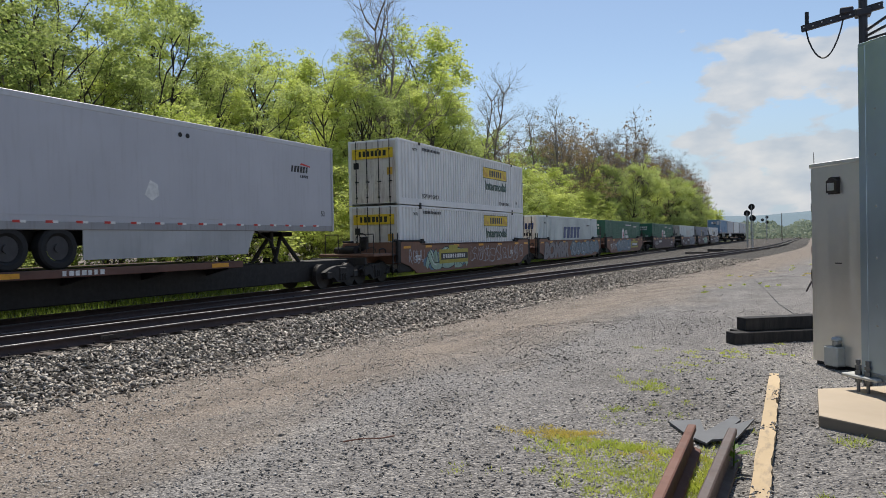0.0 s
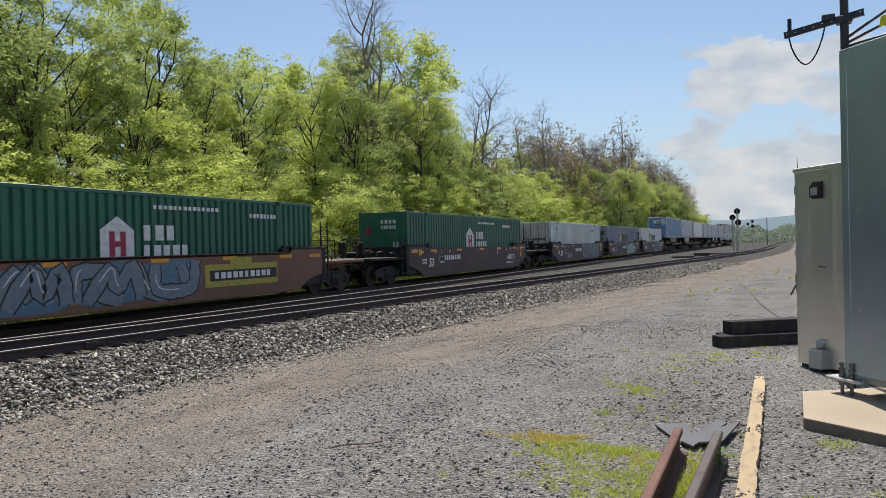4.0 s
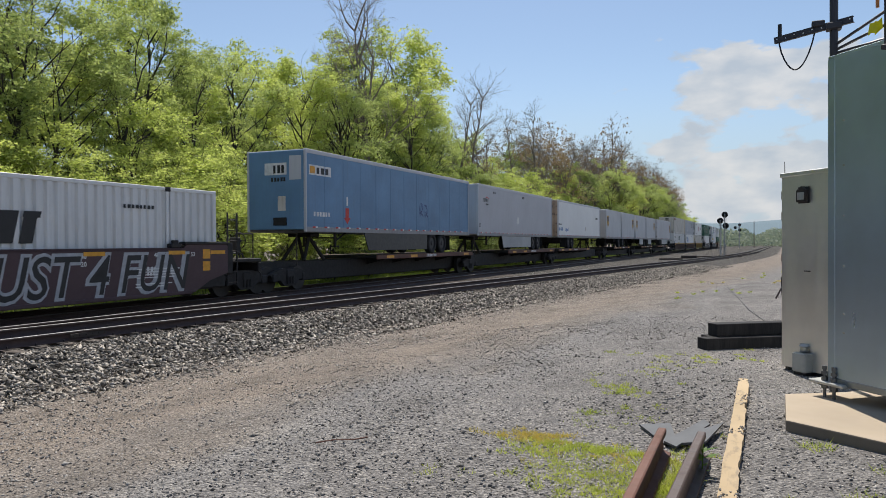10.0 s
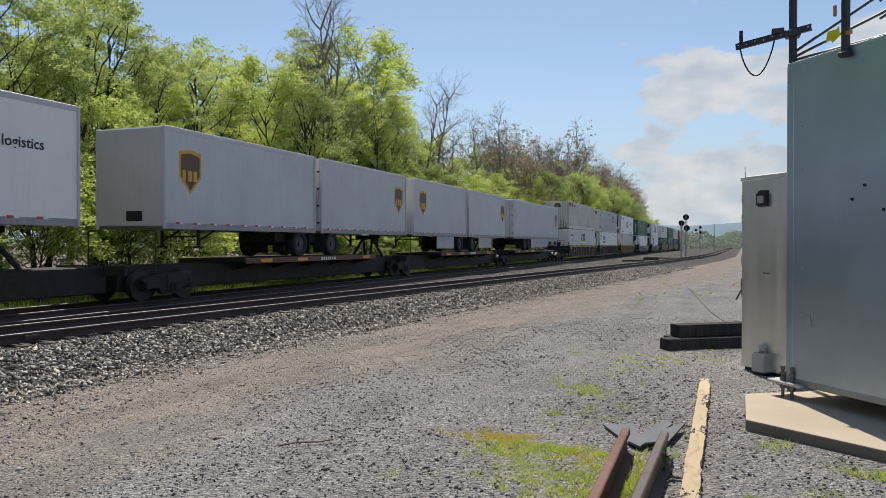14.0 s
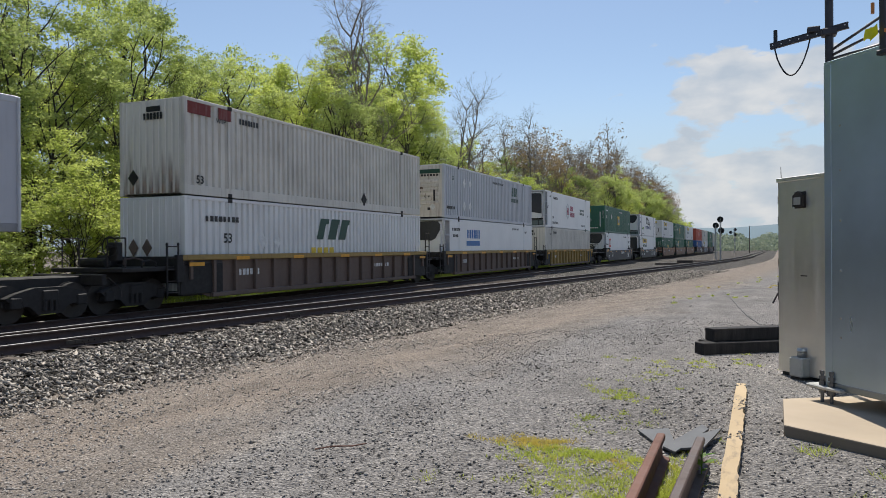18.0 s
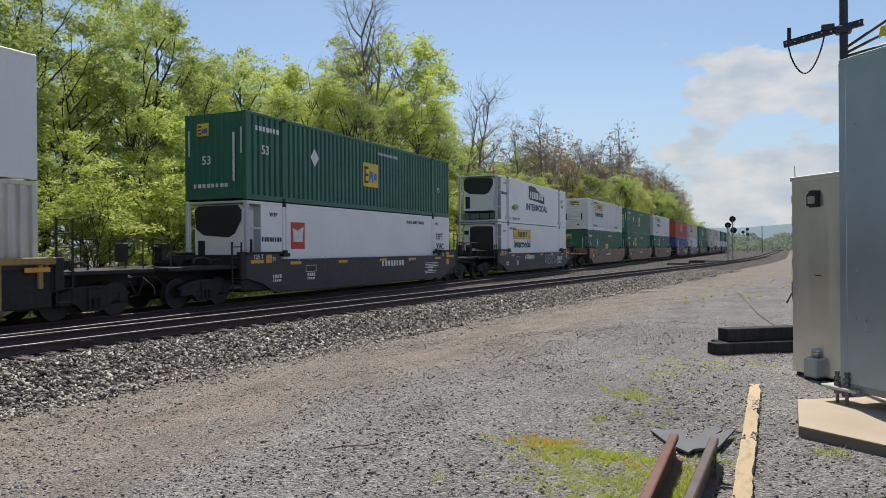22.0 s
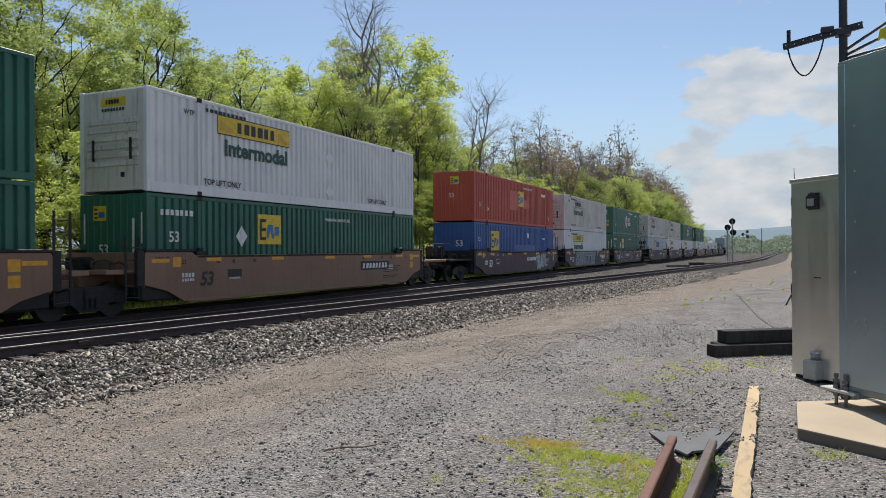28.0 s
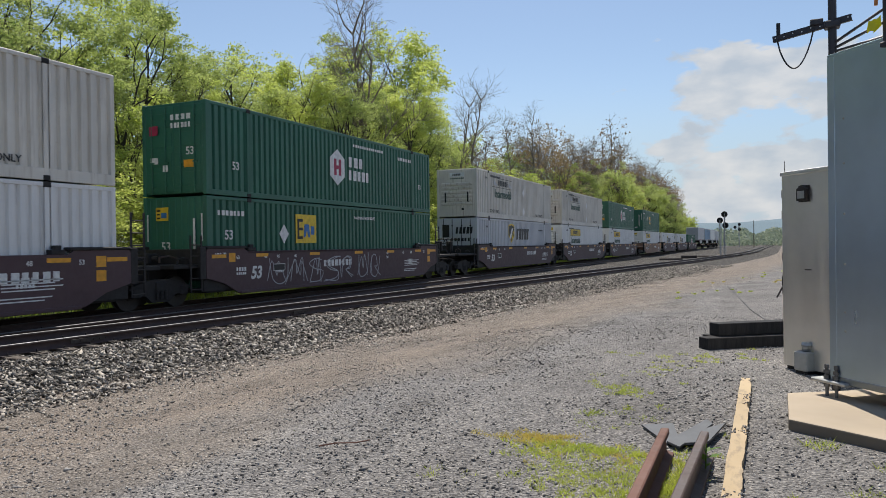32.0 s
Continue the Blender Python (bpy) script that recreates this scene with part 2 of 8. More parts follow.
    nt.links.new(col, b.inputs["Base Color"])
    b.inputs["Roughness"].default_value = 0.95
    b.inputs["Specular IOR Level"].default_value = 0.2
    inv = nt.nodes.new("ShaderNodeMath")
    inv.operation = "MULTIPLY_ADD"
    inv.inputs[1].default_value, inv.inputs[2].default_value = -1.0, 1.0
    nt.links.new(vor.outputs["Distance"], inv.inputs[0])
    bumped(nt, b, inv.outputs[0], bump, 1.0 / grain)
    return m


def stony(name, dark, mid, light):
    """Loose stones joined in one mesh, each a shade of its own."""
    m, nt, b = nodes_of(name)
    g = nt.nodes.new("ShaderNodeNewGeometry")
    r = ramp_node(nt, ((0.0, dark), (0.5, mid), (1.0, light)))
    nt.links.new(g.outputs["Random Per Island"], r.inputs[0])
    co = nt.nodes.new("ShaderNodeTexCoord").outputs["Object"]
    f = noise_node(nt, co, 60.0, 3)
    s = ramp_node(nt, ((0.3, (0.75,) * 3), (0.7, (1.2,) * 3)))
    nt.links.new(f.outputs["Fac"], s.inputs[0])
    nt.links.new(mixed(nt, 1.0, r.outputs[0], s.outputs[0], "MULTIPLY"), b.inputs["Base Color"])
    b.inputs["Roughness"].default_value = 1.0
    b.inputs["Specular IOR Level"].default_value = 0.1
    return m


def leafy(name, a, c, translucency=0.45, per_island=True):
    m, nt, b = nodes_of(name)
    out = nt.nodes["Material Output"]
    g = nt.nodes.new("ShaderNodeNewGeometry")
    info = nt.nodes.new("ShaderNodeObjectInfo")
    co = nt.nodes.new("ShaderNodeTexCoord").outputs["Object"]
    r = ramp_node(nt, ((0.0, a), (1.0, c)))
    add = nt.nodes.new("ShaderNodeMath")
    add.operation = "MULTIPLY_ADD"
    add.inputs[1].default_value = 0.55
    nt.links.new(g.outputs["Random Per Island"], add.inputs[0])
    half = nt.nodes.new("ShaderNodeMath")
    half.operation = "MULTIPLY"
    half.inputs[1].default_value = 0.45
    nt.links.new(info.outputs["Random"], half.inputs[0])
    patch = noise_node(nt, co, 0.7, 3)
    swing = nt.nodes.new("ShaderNodeMath")
    swing.operation = "MULTIPLY_ADD"
    swing.inputs[1].default_value, swing.inputs[2].default_value = 1.7, -0.85
    nt.links.new(patch.outputs["Fac"], swing.inputs[0])
    total = nt.nodes.new("ShaderNodeMath")
    nt.links.new(half.outputs[0], total.inputs[0])
    nt.links.new(swing.outputs[0], total.inputs[1])
    nt.links.new(total.outputs[0], add.inputs[2])
    nt.links.new(add.outputs[0], r.inputs[0])
    nt.links.new(r.outputs[0], b.inputs["Base Color"])
    b.inputs["Roughness"].default_value = 0.55
    b.inputs["Specular IOR Level"].default_value = 0.3
    tr = nt.nodes.new("ShaderNodeBsdfTranslucent")
    nt.links.new(r.outputs[0], tr.inputs["Color"])
    mx = nt.nodes.new("ShaderNodeMixShader")
    mx.inputs[0].default_value = translucency
    nt.links.new(b.outputs[0], mx.inputs[1])
    nt.links.new(tr.outputs[0], mx.inputs[2])
    nt.links.new(mx.outputs[0], out.inputs["Surface"])
    return m


def barky(name, a, c):
    m, nt, b = nodes_of(name)
    co = nt.nodes.new("ShaderNodeTexCoord").outputs["Object"]
    f = noise_node(nt, stretched(nt, co, 9, 9, 1.4), 1.0, 6, 0.65)
    r = ramp_node(nt, ((0.3, a), (0.7, c)))
    nt.links.new(f.outputs["Fac"], r.inputs[0])
    nt.links.new(r.outputs[0], b.inputs["Base Color"])
    b.inputs["Roughness"].default_value = 0.9
    bumped(nt, b, f.outputs["Fac"], 0.5, 0.03)
    return m


def sheet_metal(name, colour, rough, grain=(2.0, 2.0, 60.0), metal=1.0, dents=0.12):
    """Brushed or galvanised sheet metal with a faint grain and smears."""
    m, nt, b = nodes_of(name)
    co = nt.nodes.new("ShaderNodeTexCoord").outputs["Object"]
    f = noise_node(nt, stretched(nt, co, *grain), 1.0, 4)
    big = noise_node(nt, co, 1.3, 5)
    r = ramp_node(nt, ((0.3, tuple(x * 0.86 for x in colour)), (0.7, tuple(min(1, x * 1.08) for x in colour))))
    nt.links.new(big.outputs["Fac"], r.inputs[0])
    nt.links.new(r.outputs[0], b.inputs["Base Color"])
    rr = ramp_node(nt, ((0.3, (rough * 0.8,) * 3), (0.7, (rough * 1.25,) * 3)))
    nt.links.new(f.outputs["Fac"], rr.inputs[0])
    nt.links.new(rr.outputs[0], b.inputs["Roughness"])
    b.inputs["Metallic"].default_value = metal
    if dents:
        bumped(nt, b, big.outputs["Fac"], dents, 0.05)
    return m


def plain(name, colour, rough=0.6, metal=0.0):
    m, nt, b = nodes_of(name)
    co = nt.nodes.new("ShaderNodeTexCoord").outputs["Object"]
    f = noise_node(nt, co, 6.0, 5)
    r = ramp_node(nt, ((0.3, tuple(x * 0.8 for x in colour)), (0.7, tuple(min(1, x * 1.15) for x in colour))))
    nt.links.new(f.outputs["Fac"], r.inputs[0])
    nt.links.new(r.outputs[0], b.inputs["Base Color"])
    b.inputs["Roughness"].default_value = rough
    b.inputs["Metallic"].default_value = metal
    return m


MAT = {
    "white": painted("white_paint", (0.78, 0.775, 0.755), 0.5, 0.2, fading=0.5),
    "white_clean": painted("clean_white_panel", (0.82, 0.815, 0.80), 0.4, 0.07, fading=0.3),
    "cream": painted("yellowed_white_paint", (0.67, 0.635, 0.565), 0.55, 0.4, (0.24, 0.16, 0.10)),
    "dirty_white": painted("soiled_white_paint", (0.66, 0.61, 0.545), 0.6, 0.8, (0.22, 0.12, 0.07)),
    "light_grey": painted("light_grey_paint", (0.54, 0.55, 0.57), 0.5, 0.15, fading=0.5),
    "grey": painted("blue_grey_paint", (0.26, 0.275, 0.32), 0.5, 0.15),
    "silver": painted("silver_trailer_skin", (0.47, 0.475, 0.51), 0.45, 0.14, fading=0.4),
    "mint": painted("pale_mint_paint", (0.66, 0.69, 0.655), 0.5, 0.12),
    "blue_trailer": painted("sky_blue_paint", (0.14, 0.27, 0.43), 0.5, 0.2),
    "green": painted("dark_green_paint", (0.024, 0.13, 0.082), 0.45, 0.1, (0.09, 0.11, 0.09)),
    "red": painted("faded_red_paint", (0.50, 0.088, 0.055), 0.55, 0.2),
    "blue": painted("dark_blue_paint", (0.035, 0.105, 0.32), 0.5, 0.15, (0.1, 0.11, 0.13)),
    "maroon": painted("maroon_car_paint", (0.082, 0.045, 0.050), 0.6, 0.35, (0.075, 0.055, 0.05)),
    "brown": painted("rust_brown_car_paint", (0.21, 0.105, 0.068), 0.65, 0.5, (0.10, 0.075, 0.06)),
    "tan": painted("faded_tan_brown_car_paint", (0.27, 0.155, 0.10), 0.65, 0.45, (0.15, 0.095, 0.07)),
    "yellow_brown": painted("weathered_yellow_car_paint", (0.36, 0.24, 0.075), 0.65, 0.75, (0.13, 0.085, 0.05)),
    "rib_brown": painted("grimy_brown_rib_paint", (0.155, 0.108, 0.085), 0.7, 0.6, (0.09, 0.068, 0.058)),
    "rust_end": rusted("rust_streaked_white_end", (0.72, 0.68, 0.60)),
    "rusty_door": painted("rust_stained_door", (0.40, 0.30, 0.22), 0.65, 0.75, (0.22, 0.12, 0.07)),
    "black_car": painted("black_car_paint", (0.040, 0.036, 0.040), 0.55, 0.35, (0.07, 0.065, 0.06)),
    "grime": painted("greasy_black_steel", (0.018, 0.016, 0.0155), 0.7, 0.5, (0.035, 0.028, 0.024)),
    "wheel": plain("wheel_steel", (0.035, 0.03, 0.027), 0.6, 0.2),
    "tyre": plain("tyre_rubber", (0.016, 0.016, 0.017), 0.8),
    "rim": plain("wheel_rim_grey", (0.045, 0.045, 0.05), 0.5, 0.4),
    "skirt": painted("grey_skirt_panel", (0.42, 0.43, 0.44), 0.5, 0.2),
    "skirt_dark": painted("black_skirt_panel", (0.02, 0.023, 0.03), 0.4, 0.2, (0.06, 0.06, 0.06)),
    "black": plain("black_marking", (0.015, 0.015, 0.017), 0.5),
    "white_mark": plain("white_marking", (0.72, 0.72, 0.70), 0.5),
    "yellow": plain("yellow_marking", (0.72, 0.50, 0.03), 0.5),
    "orange": plain("amber_reflector", (0.72, 0.33, 0.02), 0.4),
    "navy": plain("navy_marking", (0.02, 0.045, 0.16), 0.5),
    "mid_blue": plain("blue_marking", (0.03, 0.16, 0.42), 0.5),
    "dk_green": plain("green_marking", (0.008, 0.06, 0.04), 0.5),
    "lime": plain("lime_marking", (0.2, 0.42, 0.04), 0.5),
    "magenta": plain("crimson_marking", (0.36, 0.02, 0.07), 0.5),
    "red_mark": plain("red_marking", (0.55, 0.03, 0.02), 0.45),
    "shield": plain("brown_shield", (0.11, 0.055, 0.022), 0.5),
    "gold": plain("gold_marking", (0.62, 0.36, 0.04), 0.5),
    "spray_cloud": plain("blue_sprayed_cloud", (0.11, 0.20, 0.27), 0.6),
    "spray_dark": plain("plum_sprayed_cloud", (0.10, 0.13, 0.17), 0.6),
    "spray_white": plain("pale_spray_paint", (0.42, 0.43, 0.45), 0.6),
    "spray_teal": plain("teal_spray_paint", (0.16, 0.30, 0.28), 0.6),
    "spray_blue": plain("light_blue_spray_paint", (0.17, 0.36, 0.46), 0.6),
    "spray_violet": plain("violet_spray_paint", (0.12, 0.11, 0.30), 0.6),
    "rail": plain("rusty_rail_web", (0.062, 0.040, 0.036), 0.8),
    "railhead": sheet_metal("polished_rail_head", (0.19, 0.185, 0.18), 0.6),
    "rust": painted("rusty_rail", (0.17, 0.075, 0.05), 0.75, 0.5, (0.07, 0.045, 0.035)),
    "tie": barky("weathered_crosstie", (0.035, 0.028, 0.025), (0.19, 0.15, 0.118)),
    "creosote": barky("creosoted_timber", (0.006, 0.006, 0.006), (0.035, 0.031, 0.029)),
    "steel": plain("dark_track_steel", (0.06, 0.05, 0.045), 0.6, 0.5),
    "stainless": sheet_metal("brushed_stainless", (0.90, 0.87, 0.82), 0.34, (14.0, 14.0, 0.4), 0.92, 0.0),
    "galv": sheet_metal("galvanised_house_wall", (0.50, 0.60, 0.69), 0.3, (1.2, 1.2, 0.3), 0.85, 0.0),
    "galv_light": sheet_metal("galvanised_edge", (0.30, 0.34, 0.37), 0.4),
    "bolt": sheet_metal("zinc_bolt", (0.5, 0.5, 0.48), 0.45),
    "concrete": painted("pale_concrete", (0.49, 0.395, 0.285), 0.9, 0.3, (0.40, 0.33, 0.25), (1.5, 1.5, 1.5)),
    "plank": painted("worn_tan_board", (0.52, 0.39, 0.235), 0.9, 0.9, (0.22, 0.18, 0.14), (14.0, 4.0, 6.0)),
    "tank_green": painted("grey_green_tank_paint", (0.13, 0.17, 0.155), 0.55, 0.4),
    "rust_sill": painted("rusty_deck_sill", (0.15, 0.075, 0.055), 0.75, 0.6, (0.05, 0.04, 0.035), (3.0, 1.0, 3.0)),
    "spray_grey": plain("blue_grey_spray_paint", (0.19, 0.235, 0.27), 0.6),
    "rail_grey": painted("dull_aluminium_rail", (0.30, 0.30, 0.31), 0.5, 0.5),
    # dark base stands in for shade on the pad's upright sides
    "dulled": painted("shade_toned_concrete_edge", (0.20, 0.165, 0.125), 0.95, 0.6, (0.11, 0.09, 0.07), (3.0, 3.0, 1.0)),
    "spray_mint": plain("pale_green_spray_paint", (0.34, 0.47, 0.36), 0.6),
    "spray_silver": plain("dull_silver_spray_paint", (0.23, 0.205, 0.205), 0.6),
    "yellow_dull": plain("dull_yellow_panel", (0.42, 0.36, 0.06), 0.6),
    "rubber": plain("grey_rubber_mat", (0.085, 0.087, 0.09), 0.6),
    "rust_red": painted("rusty_dark_red_paint", (0.20, 0.035, 0.03), 0.7, 0.6, (0.35, 0.3, 0.27)),
    "mast": plain("dark_painted_mast", (0.035, 0.033, 0.04), 0.5),
    "signal_black": plain("signal_black", (0.012, 0.012, 0.013), 0.6),
    "signal_post": plain("silver_signal_post", (0.38, 0.39, 0.40), 0.5),
    "tape": plain("yellow_plastic_tape", (0.75, 0.72, 0.02), 0.4),
    "copper": plain("orange_connector", (0.55, 0.2, 0.05), 0.5),
    "cable": plain("black_cable", (0.014, 0.014, 0.016), 0.5),
    "lens": plain("dark_lens", (0.02, 0.02, 0.02), 0.15),
    "reefer_dark": plain("dark_grille_plastic", (0.018, 0.02, 0.028), 0.4),
    "lot": gravelly("gravel_lot", (0.11, 0.107, 0.103), (0.28, 0.265, 0.25), (0.46, 0.435, 0.405), 34.0, 0.8, 0.15, bands=True),
    # bed toned nearly black to paint in the shadow between the loose stones
    "ballast": gravelly("ballast_bed", (0.016, 0.015, 0.013), (0.075, 0.068, 0.06), (0.24, 0.22, 0.195), 19.0, 1.0, 0.05),
    "stones_lot": stony("lot_stones", (0.11, 0.104, 0.098), (0.255, 0.239, 0.222), (0.46, 0.43, 0.395)),
    "stones_ballast": stony("ballast_stones", (0.045, 0.041, 0.037), (0.29, 0.263, 0.232), (0.58, 0.525, 0.455)),
    "grass": leafy("spring_grass", (0.36, 0.44, 0.06), (0.74, 0.76, 0.17), 0.5),
    "straw": leafy("dry_straw_grass", (0.56, 0.46, 0.10), (0.78, 0.62, 0.18), 0.4),
    "leaf": leafy("young_leaves", (0.30, 0.38, 0.075), (0.75, 0.80, 0.23), 0.6),
    "leaf_dark": leafy("older_leaves", (0.18, 0.25, 0.07), (0.58, 0.65, 0.215), 0.58),
    "bud": leafy("reddish_buds", (0.20, 0.13, 0.07), (0.38, 0.28, 0.14), 0.4),
    "bark": barky("grey_bark", (0.02, 0.017, 0.014), (0.07, 0.06, 0.05)),
    "bark_pale": barky("pale_grey_bark", (0.13, 0.105, 0.085), (0.30, 0.26, 0.215)),
    "weed": leafy("broad_weed_leaves", (0.10, 0.20, 0.02), (0.24, 0.36, 0.05), 0.4),
    # greens greyed and paled to carry the haze over the far woods
    "far_green": leafy("haze_paled_far_wood", (0.22, 0.27, 0.19), (0.36, 0.40, 0.28), 0.4),
    # bluish haze of distance is mixed into the ridge's own colour
    "hill": plain("haze_tinted_wooded_ridge", (0.15, 0.21, 0.24), 1.0),
    "verge": plain("green_verge", (0.07, 0.085, 0.025), 0.95),
    "bolt_dark": plain("dull_zinc_bolt", (0.13, 0.135, 0.14), 0.45, 0.6),
    "zinc": plain("pale_zinc_box", (0.46, 0.455, 0.42), 0.5, 0.15),
    "rust_dark": painted("dark_rusty_rail", (0.085, 0.055, 0.045), 0.6, 0.5, (0.05, 0.045, 0.045)),
    "verge_blade": leafy("verge_grass_blades", (0.11, 0.17, 0.025), (0.28, 0.36, 0.07), 0.45),
}


# ---------------------------------------------------------------- mesh building
class Shape:
    """Collects vertices and faces of one mesh."""

    def __init__(self):
        self.v, self.f = [], []

    def add(self, verts, faces):
        k = len(self.v)
        self.v += [tuple(p) for p in verts]
        self.f += [tuple(i + k for i in f) for f in faces]
        return self

    def box(self, x0, x1, y0, y1, z0, z1, ch=0.0, m=None):
        """A box; ch chamfers all of its edges."""
        ch = min(ch, (x1 - x0) * 0.3, (y1 - y0) * 0.3, (z1 - z0) * 0.3)
        if ch <= 0:
            vs = [(x, y, z) for x in (x0, x1) for y in (y0, y1) for z in (z0, z1)]
            fs = [(0, 1, 3, 2), (4, 6, 7, 5), (0, 4, 5, 1), (2, 3, 7, 6), (0, 2, 6, 4), (1, 5, 7, 3)]
        else:
            c, h = Vector(((x0 + x1) / 2, (y0 + y1) / 2, (z0 + z1) / 2)), ((x1 - x0) / 2, (y1 - y0) / 2, (z1 - z0) / 2)
            vs, idx, fs = [], {}, []
            for sx in (-1, 1):
                for sy in (-1, 1):
                    for sz in (-1, 1):
                        for ax in range(3):
                            p = [sx * (h[0] - (ax != 0) * ch), sy * (h[1] - (ax != 1) * ch), sz * (h[2] - (ax != 2) * ch)]
                            idx[(sx, sy, sz, ax)] = len(vs)
                            vs.append(c + Vector(p))
            for ax in range(3):
                a, b = [i for i in range(3) if i != ax]
                for s in (-1, 1):
                    loop = []
                    for u, w in ((-1, -1), (1, -1), (1, 1), (-1, 1)):
                        key = [0, 0, 0]
                        key[ax], key[a], key[b] = s, u, w
                        loop.append(idx[(*key, ax)])
                    fs.append(tuple(loop if (s > 0) == (ax != 1) else loop[::-1]))
                for u in (-1, 1):
                    for w in (-1, 1):
                        k0, k1 = [0, 0, 0], [0, 0, 0]
                        k0[ax], k1[ax] = -1, 1
                        k0[a] = k1[a] = u
                        k0[b] = k1[b] = w
                        loop = (idx[(*k0, a)], idx[(*k1, a)], idx[(*k1, b)], idx[(*k0, b)])
                        fs.append(loop if (u * w > 0) == (ax != 1) else loop[::-1])
            for sx in (-1, 1):
                for sy in (-1, 1):
                    for sz in (-1, 1):
                        loop = tuple(idx[(sx, sy, sz, k)] for k in range(3))
                        fs.append(loop if sx * sy * sz > 0 else loop[::-1])
        if m is not None:
            vs = [m @ Vector(p) for p in vs]
        return self.add(vs, fs)

    def tube(self, p0, p1, r0, r1=None, n=8, caps=True):
        r1 = r0 if r1 is None else r1
        p0, p1 = Vector(p0), Vector(p1)
        d = (p1 - p0).normalized()
        u = d.orthogonal().normalized()
        w = d.cross(u)
        vs = []
        for p, r in ((p0, r0), (p1, r1)):
            vs += [p + (u * math.cos(2 * math.pi * i / n) + w * math.sin(2 * math.pi * i / n)) * r for i in range(n)]
        fs = [(i, (i + 1) % n, n + (i + 1) % n, n + i) for i in range(n)]
        if caps:
            fs += [tuple(range(n))[::-1], tuple(range(n, 2 * n))]
        return self.add(vs, fs)

    def pipe(self, pts, r, n=6):
        for a, b in zip(pts, pts[1:]):
            self.tube(a, b, r, r, n)
        return self

    def prism(self, outline, axis, a, b):
        """An outline of 2D points (counter-clockwise seen from +axis) swept along axis from a to b."""
        def put(p, t):
            return {"x": (t, p[0], p[1]), "y": (p[0], t, p[1]), "z": (p[0], p[1], t)}[axis]
        n = len(outline)
        vs = [put(p, a) for p in outline] + [put(p, b) for p in outline]
        fs = [(i, (i + 1) % n, n + (i + 1) % n, n + i) for i in range(n)] + [tuple(range(n))[::-1], tuple(range(n, 2 * n))]
        if axis == "y":
            fs = [f[::-1] for f in fs]
        return self.add(vs, fs)

    def mesh(self, name, material=None, smooth=False):
        me = bpy.data.meshes.new(name)
        me.from_pydata(self.v, [], self.f)
        if material:
            me.materials.append(material)
        if smooth:
            me.polygons.foreach_set("use_smooth", [True] * len(me.polygons))
        me.update()
        return me


def raw_mesh(name, verts, faces, material, smooth=False):
    """Mesh from arrays; all faces have the same number of corners."""
    me = bpy.data.meshes.new(name)
    verts, faces = np.asarray(verts, dtype=np.float32), np.asarray(faces, dtype=np.int32)
    n, k = faces.shape
    me.vertices.add(len(verts))
    me.vertices.foreach_set("co", verts.ravel())
    me.loops.add(n * k)
    me.loops.foreach_set("vertex_index", faces.ravel())
    me.polygons.add(n)
    me.polygons.foreach_set("loop_start", np.arange(0, n * k, k, dtype=np.int32))
    if smooth:
        me.polygons.foreach_set("use_smooth", np.ones(n, dtype=bool))
    me.materials.append(material)
    me.update(calc_edges=True)
    return me


def part(name, shape, material, parent, label="", smooth=False):
    """One mesh object under a thing or a part. shape: a Shape or a mesh."""
    ob = new(name, shape if isinstance(shape, bpy.types.Mesh) else shape.mesh(name, material, smooth))
    ob.parent = parent
    if label:
        ob["label"] = label
    return ob


def thing(name, label, category, group="", kind=""):
    return tagged(new(name), label, category, group, kind)


TEXT_CACHE = {}


def text_mesh(words, size, material, shear=0.0, fat=0.016, deep=0.002):
    """Flat lettering from the built-in font, in the x-z plane, starting at the origin."""
    key = (words, size, material.name, shear, fat)
    if key not in TEXT_CACHE:
        cu = bpy.data.curves.new("lettering", "FONT")
        cu.body, cu.size, cu.shear, cu.extrude, cu.offset = words, size, shear, deep, size * fat
        cu.resolution_u = 3
        ob = new("lettering", cu)
        me = bpy.data.meshes.new_from_object(ob.evaluated_get(bpy.context.evaluated_depsgraph_get()))
        bpy.data.objects.remove(ob)
        me.materials.clear()
        me.materials.append(material)
        TEXT_CACHE[key] = me
    return TEXT_CACHE[key]


# ---------------------------------------------------------------- ground and tracks
def smooth_step(a, b, t):
    """Smooth rise from 0 at a to 1 at b; a may lie over b."""
    t = min(1.0, max(0.0, (t - a) / (b - a)))
    return t * t * (3 - 2 * t)


def main_x(y):
    """Centre line of the main track."""
    if y < 0:
        return -16.83
    bend = 0.3 * (y / 100) ** 2
    return -16.83 + bend - (max(0.0, y - 235) ** 2) / 900


def near_x(y):
    """Near rail of the siding, which swings away from the main track."""
    if y < 2:
        return near_x(2) + (y - 2) * 0.02
    if y > 160:
        return near_x(160) + (y - 160) * 0.022
    u = y / 100
    return 2.069 * u**4 - 9.484 * u**3 + 10.768 * u**2 + 6.343 * u - 13.301


def lot_height(x, y):
    """The lot lies a little over the rails near the camera and falls to the tracks."""
    d = x - (near_x(y) + 4.6)
    rise = 0.49 * smooth_step(0.0, 6.0, d) * (1 - 0.75 * smooth_step(18, 70, y))
    return -0.30 + rise + 0.02 * noise.noise((x * 0.5, y * 0.5, 0))


def bed_height(x, y):
    """Ballast: level under the ties, then a shoulder falling to the lot."""
    edge = near_x(y) + 0.75
    return -0.235 - 0.12 * smooth_step(edge, edge + 3.9, x)


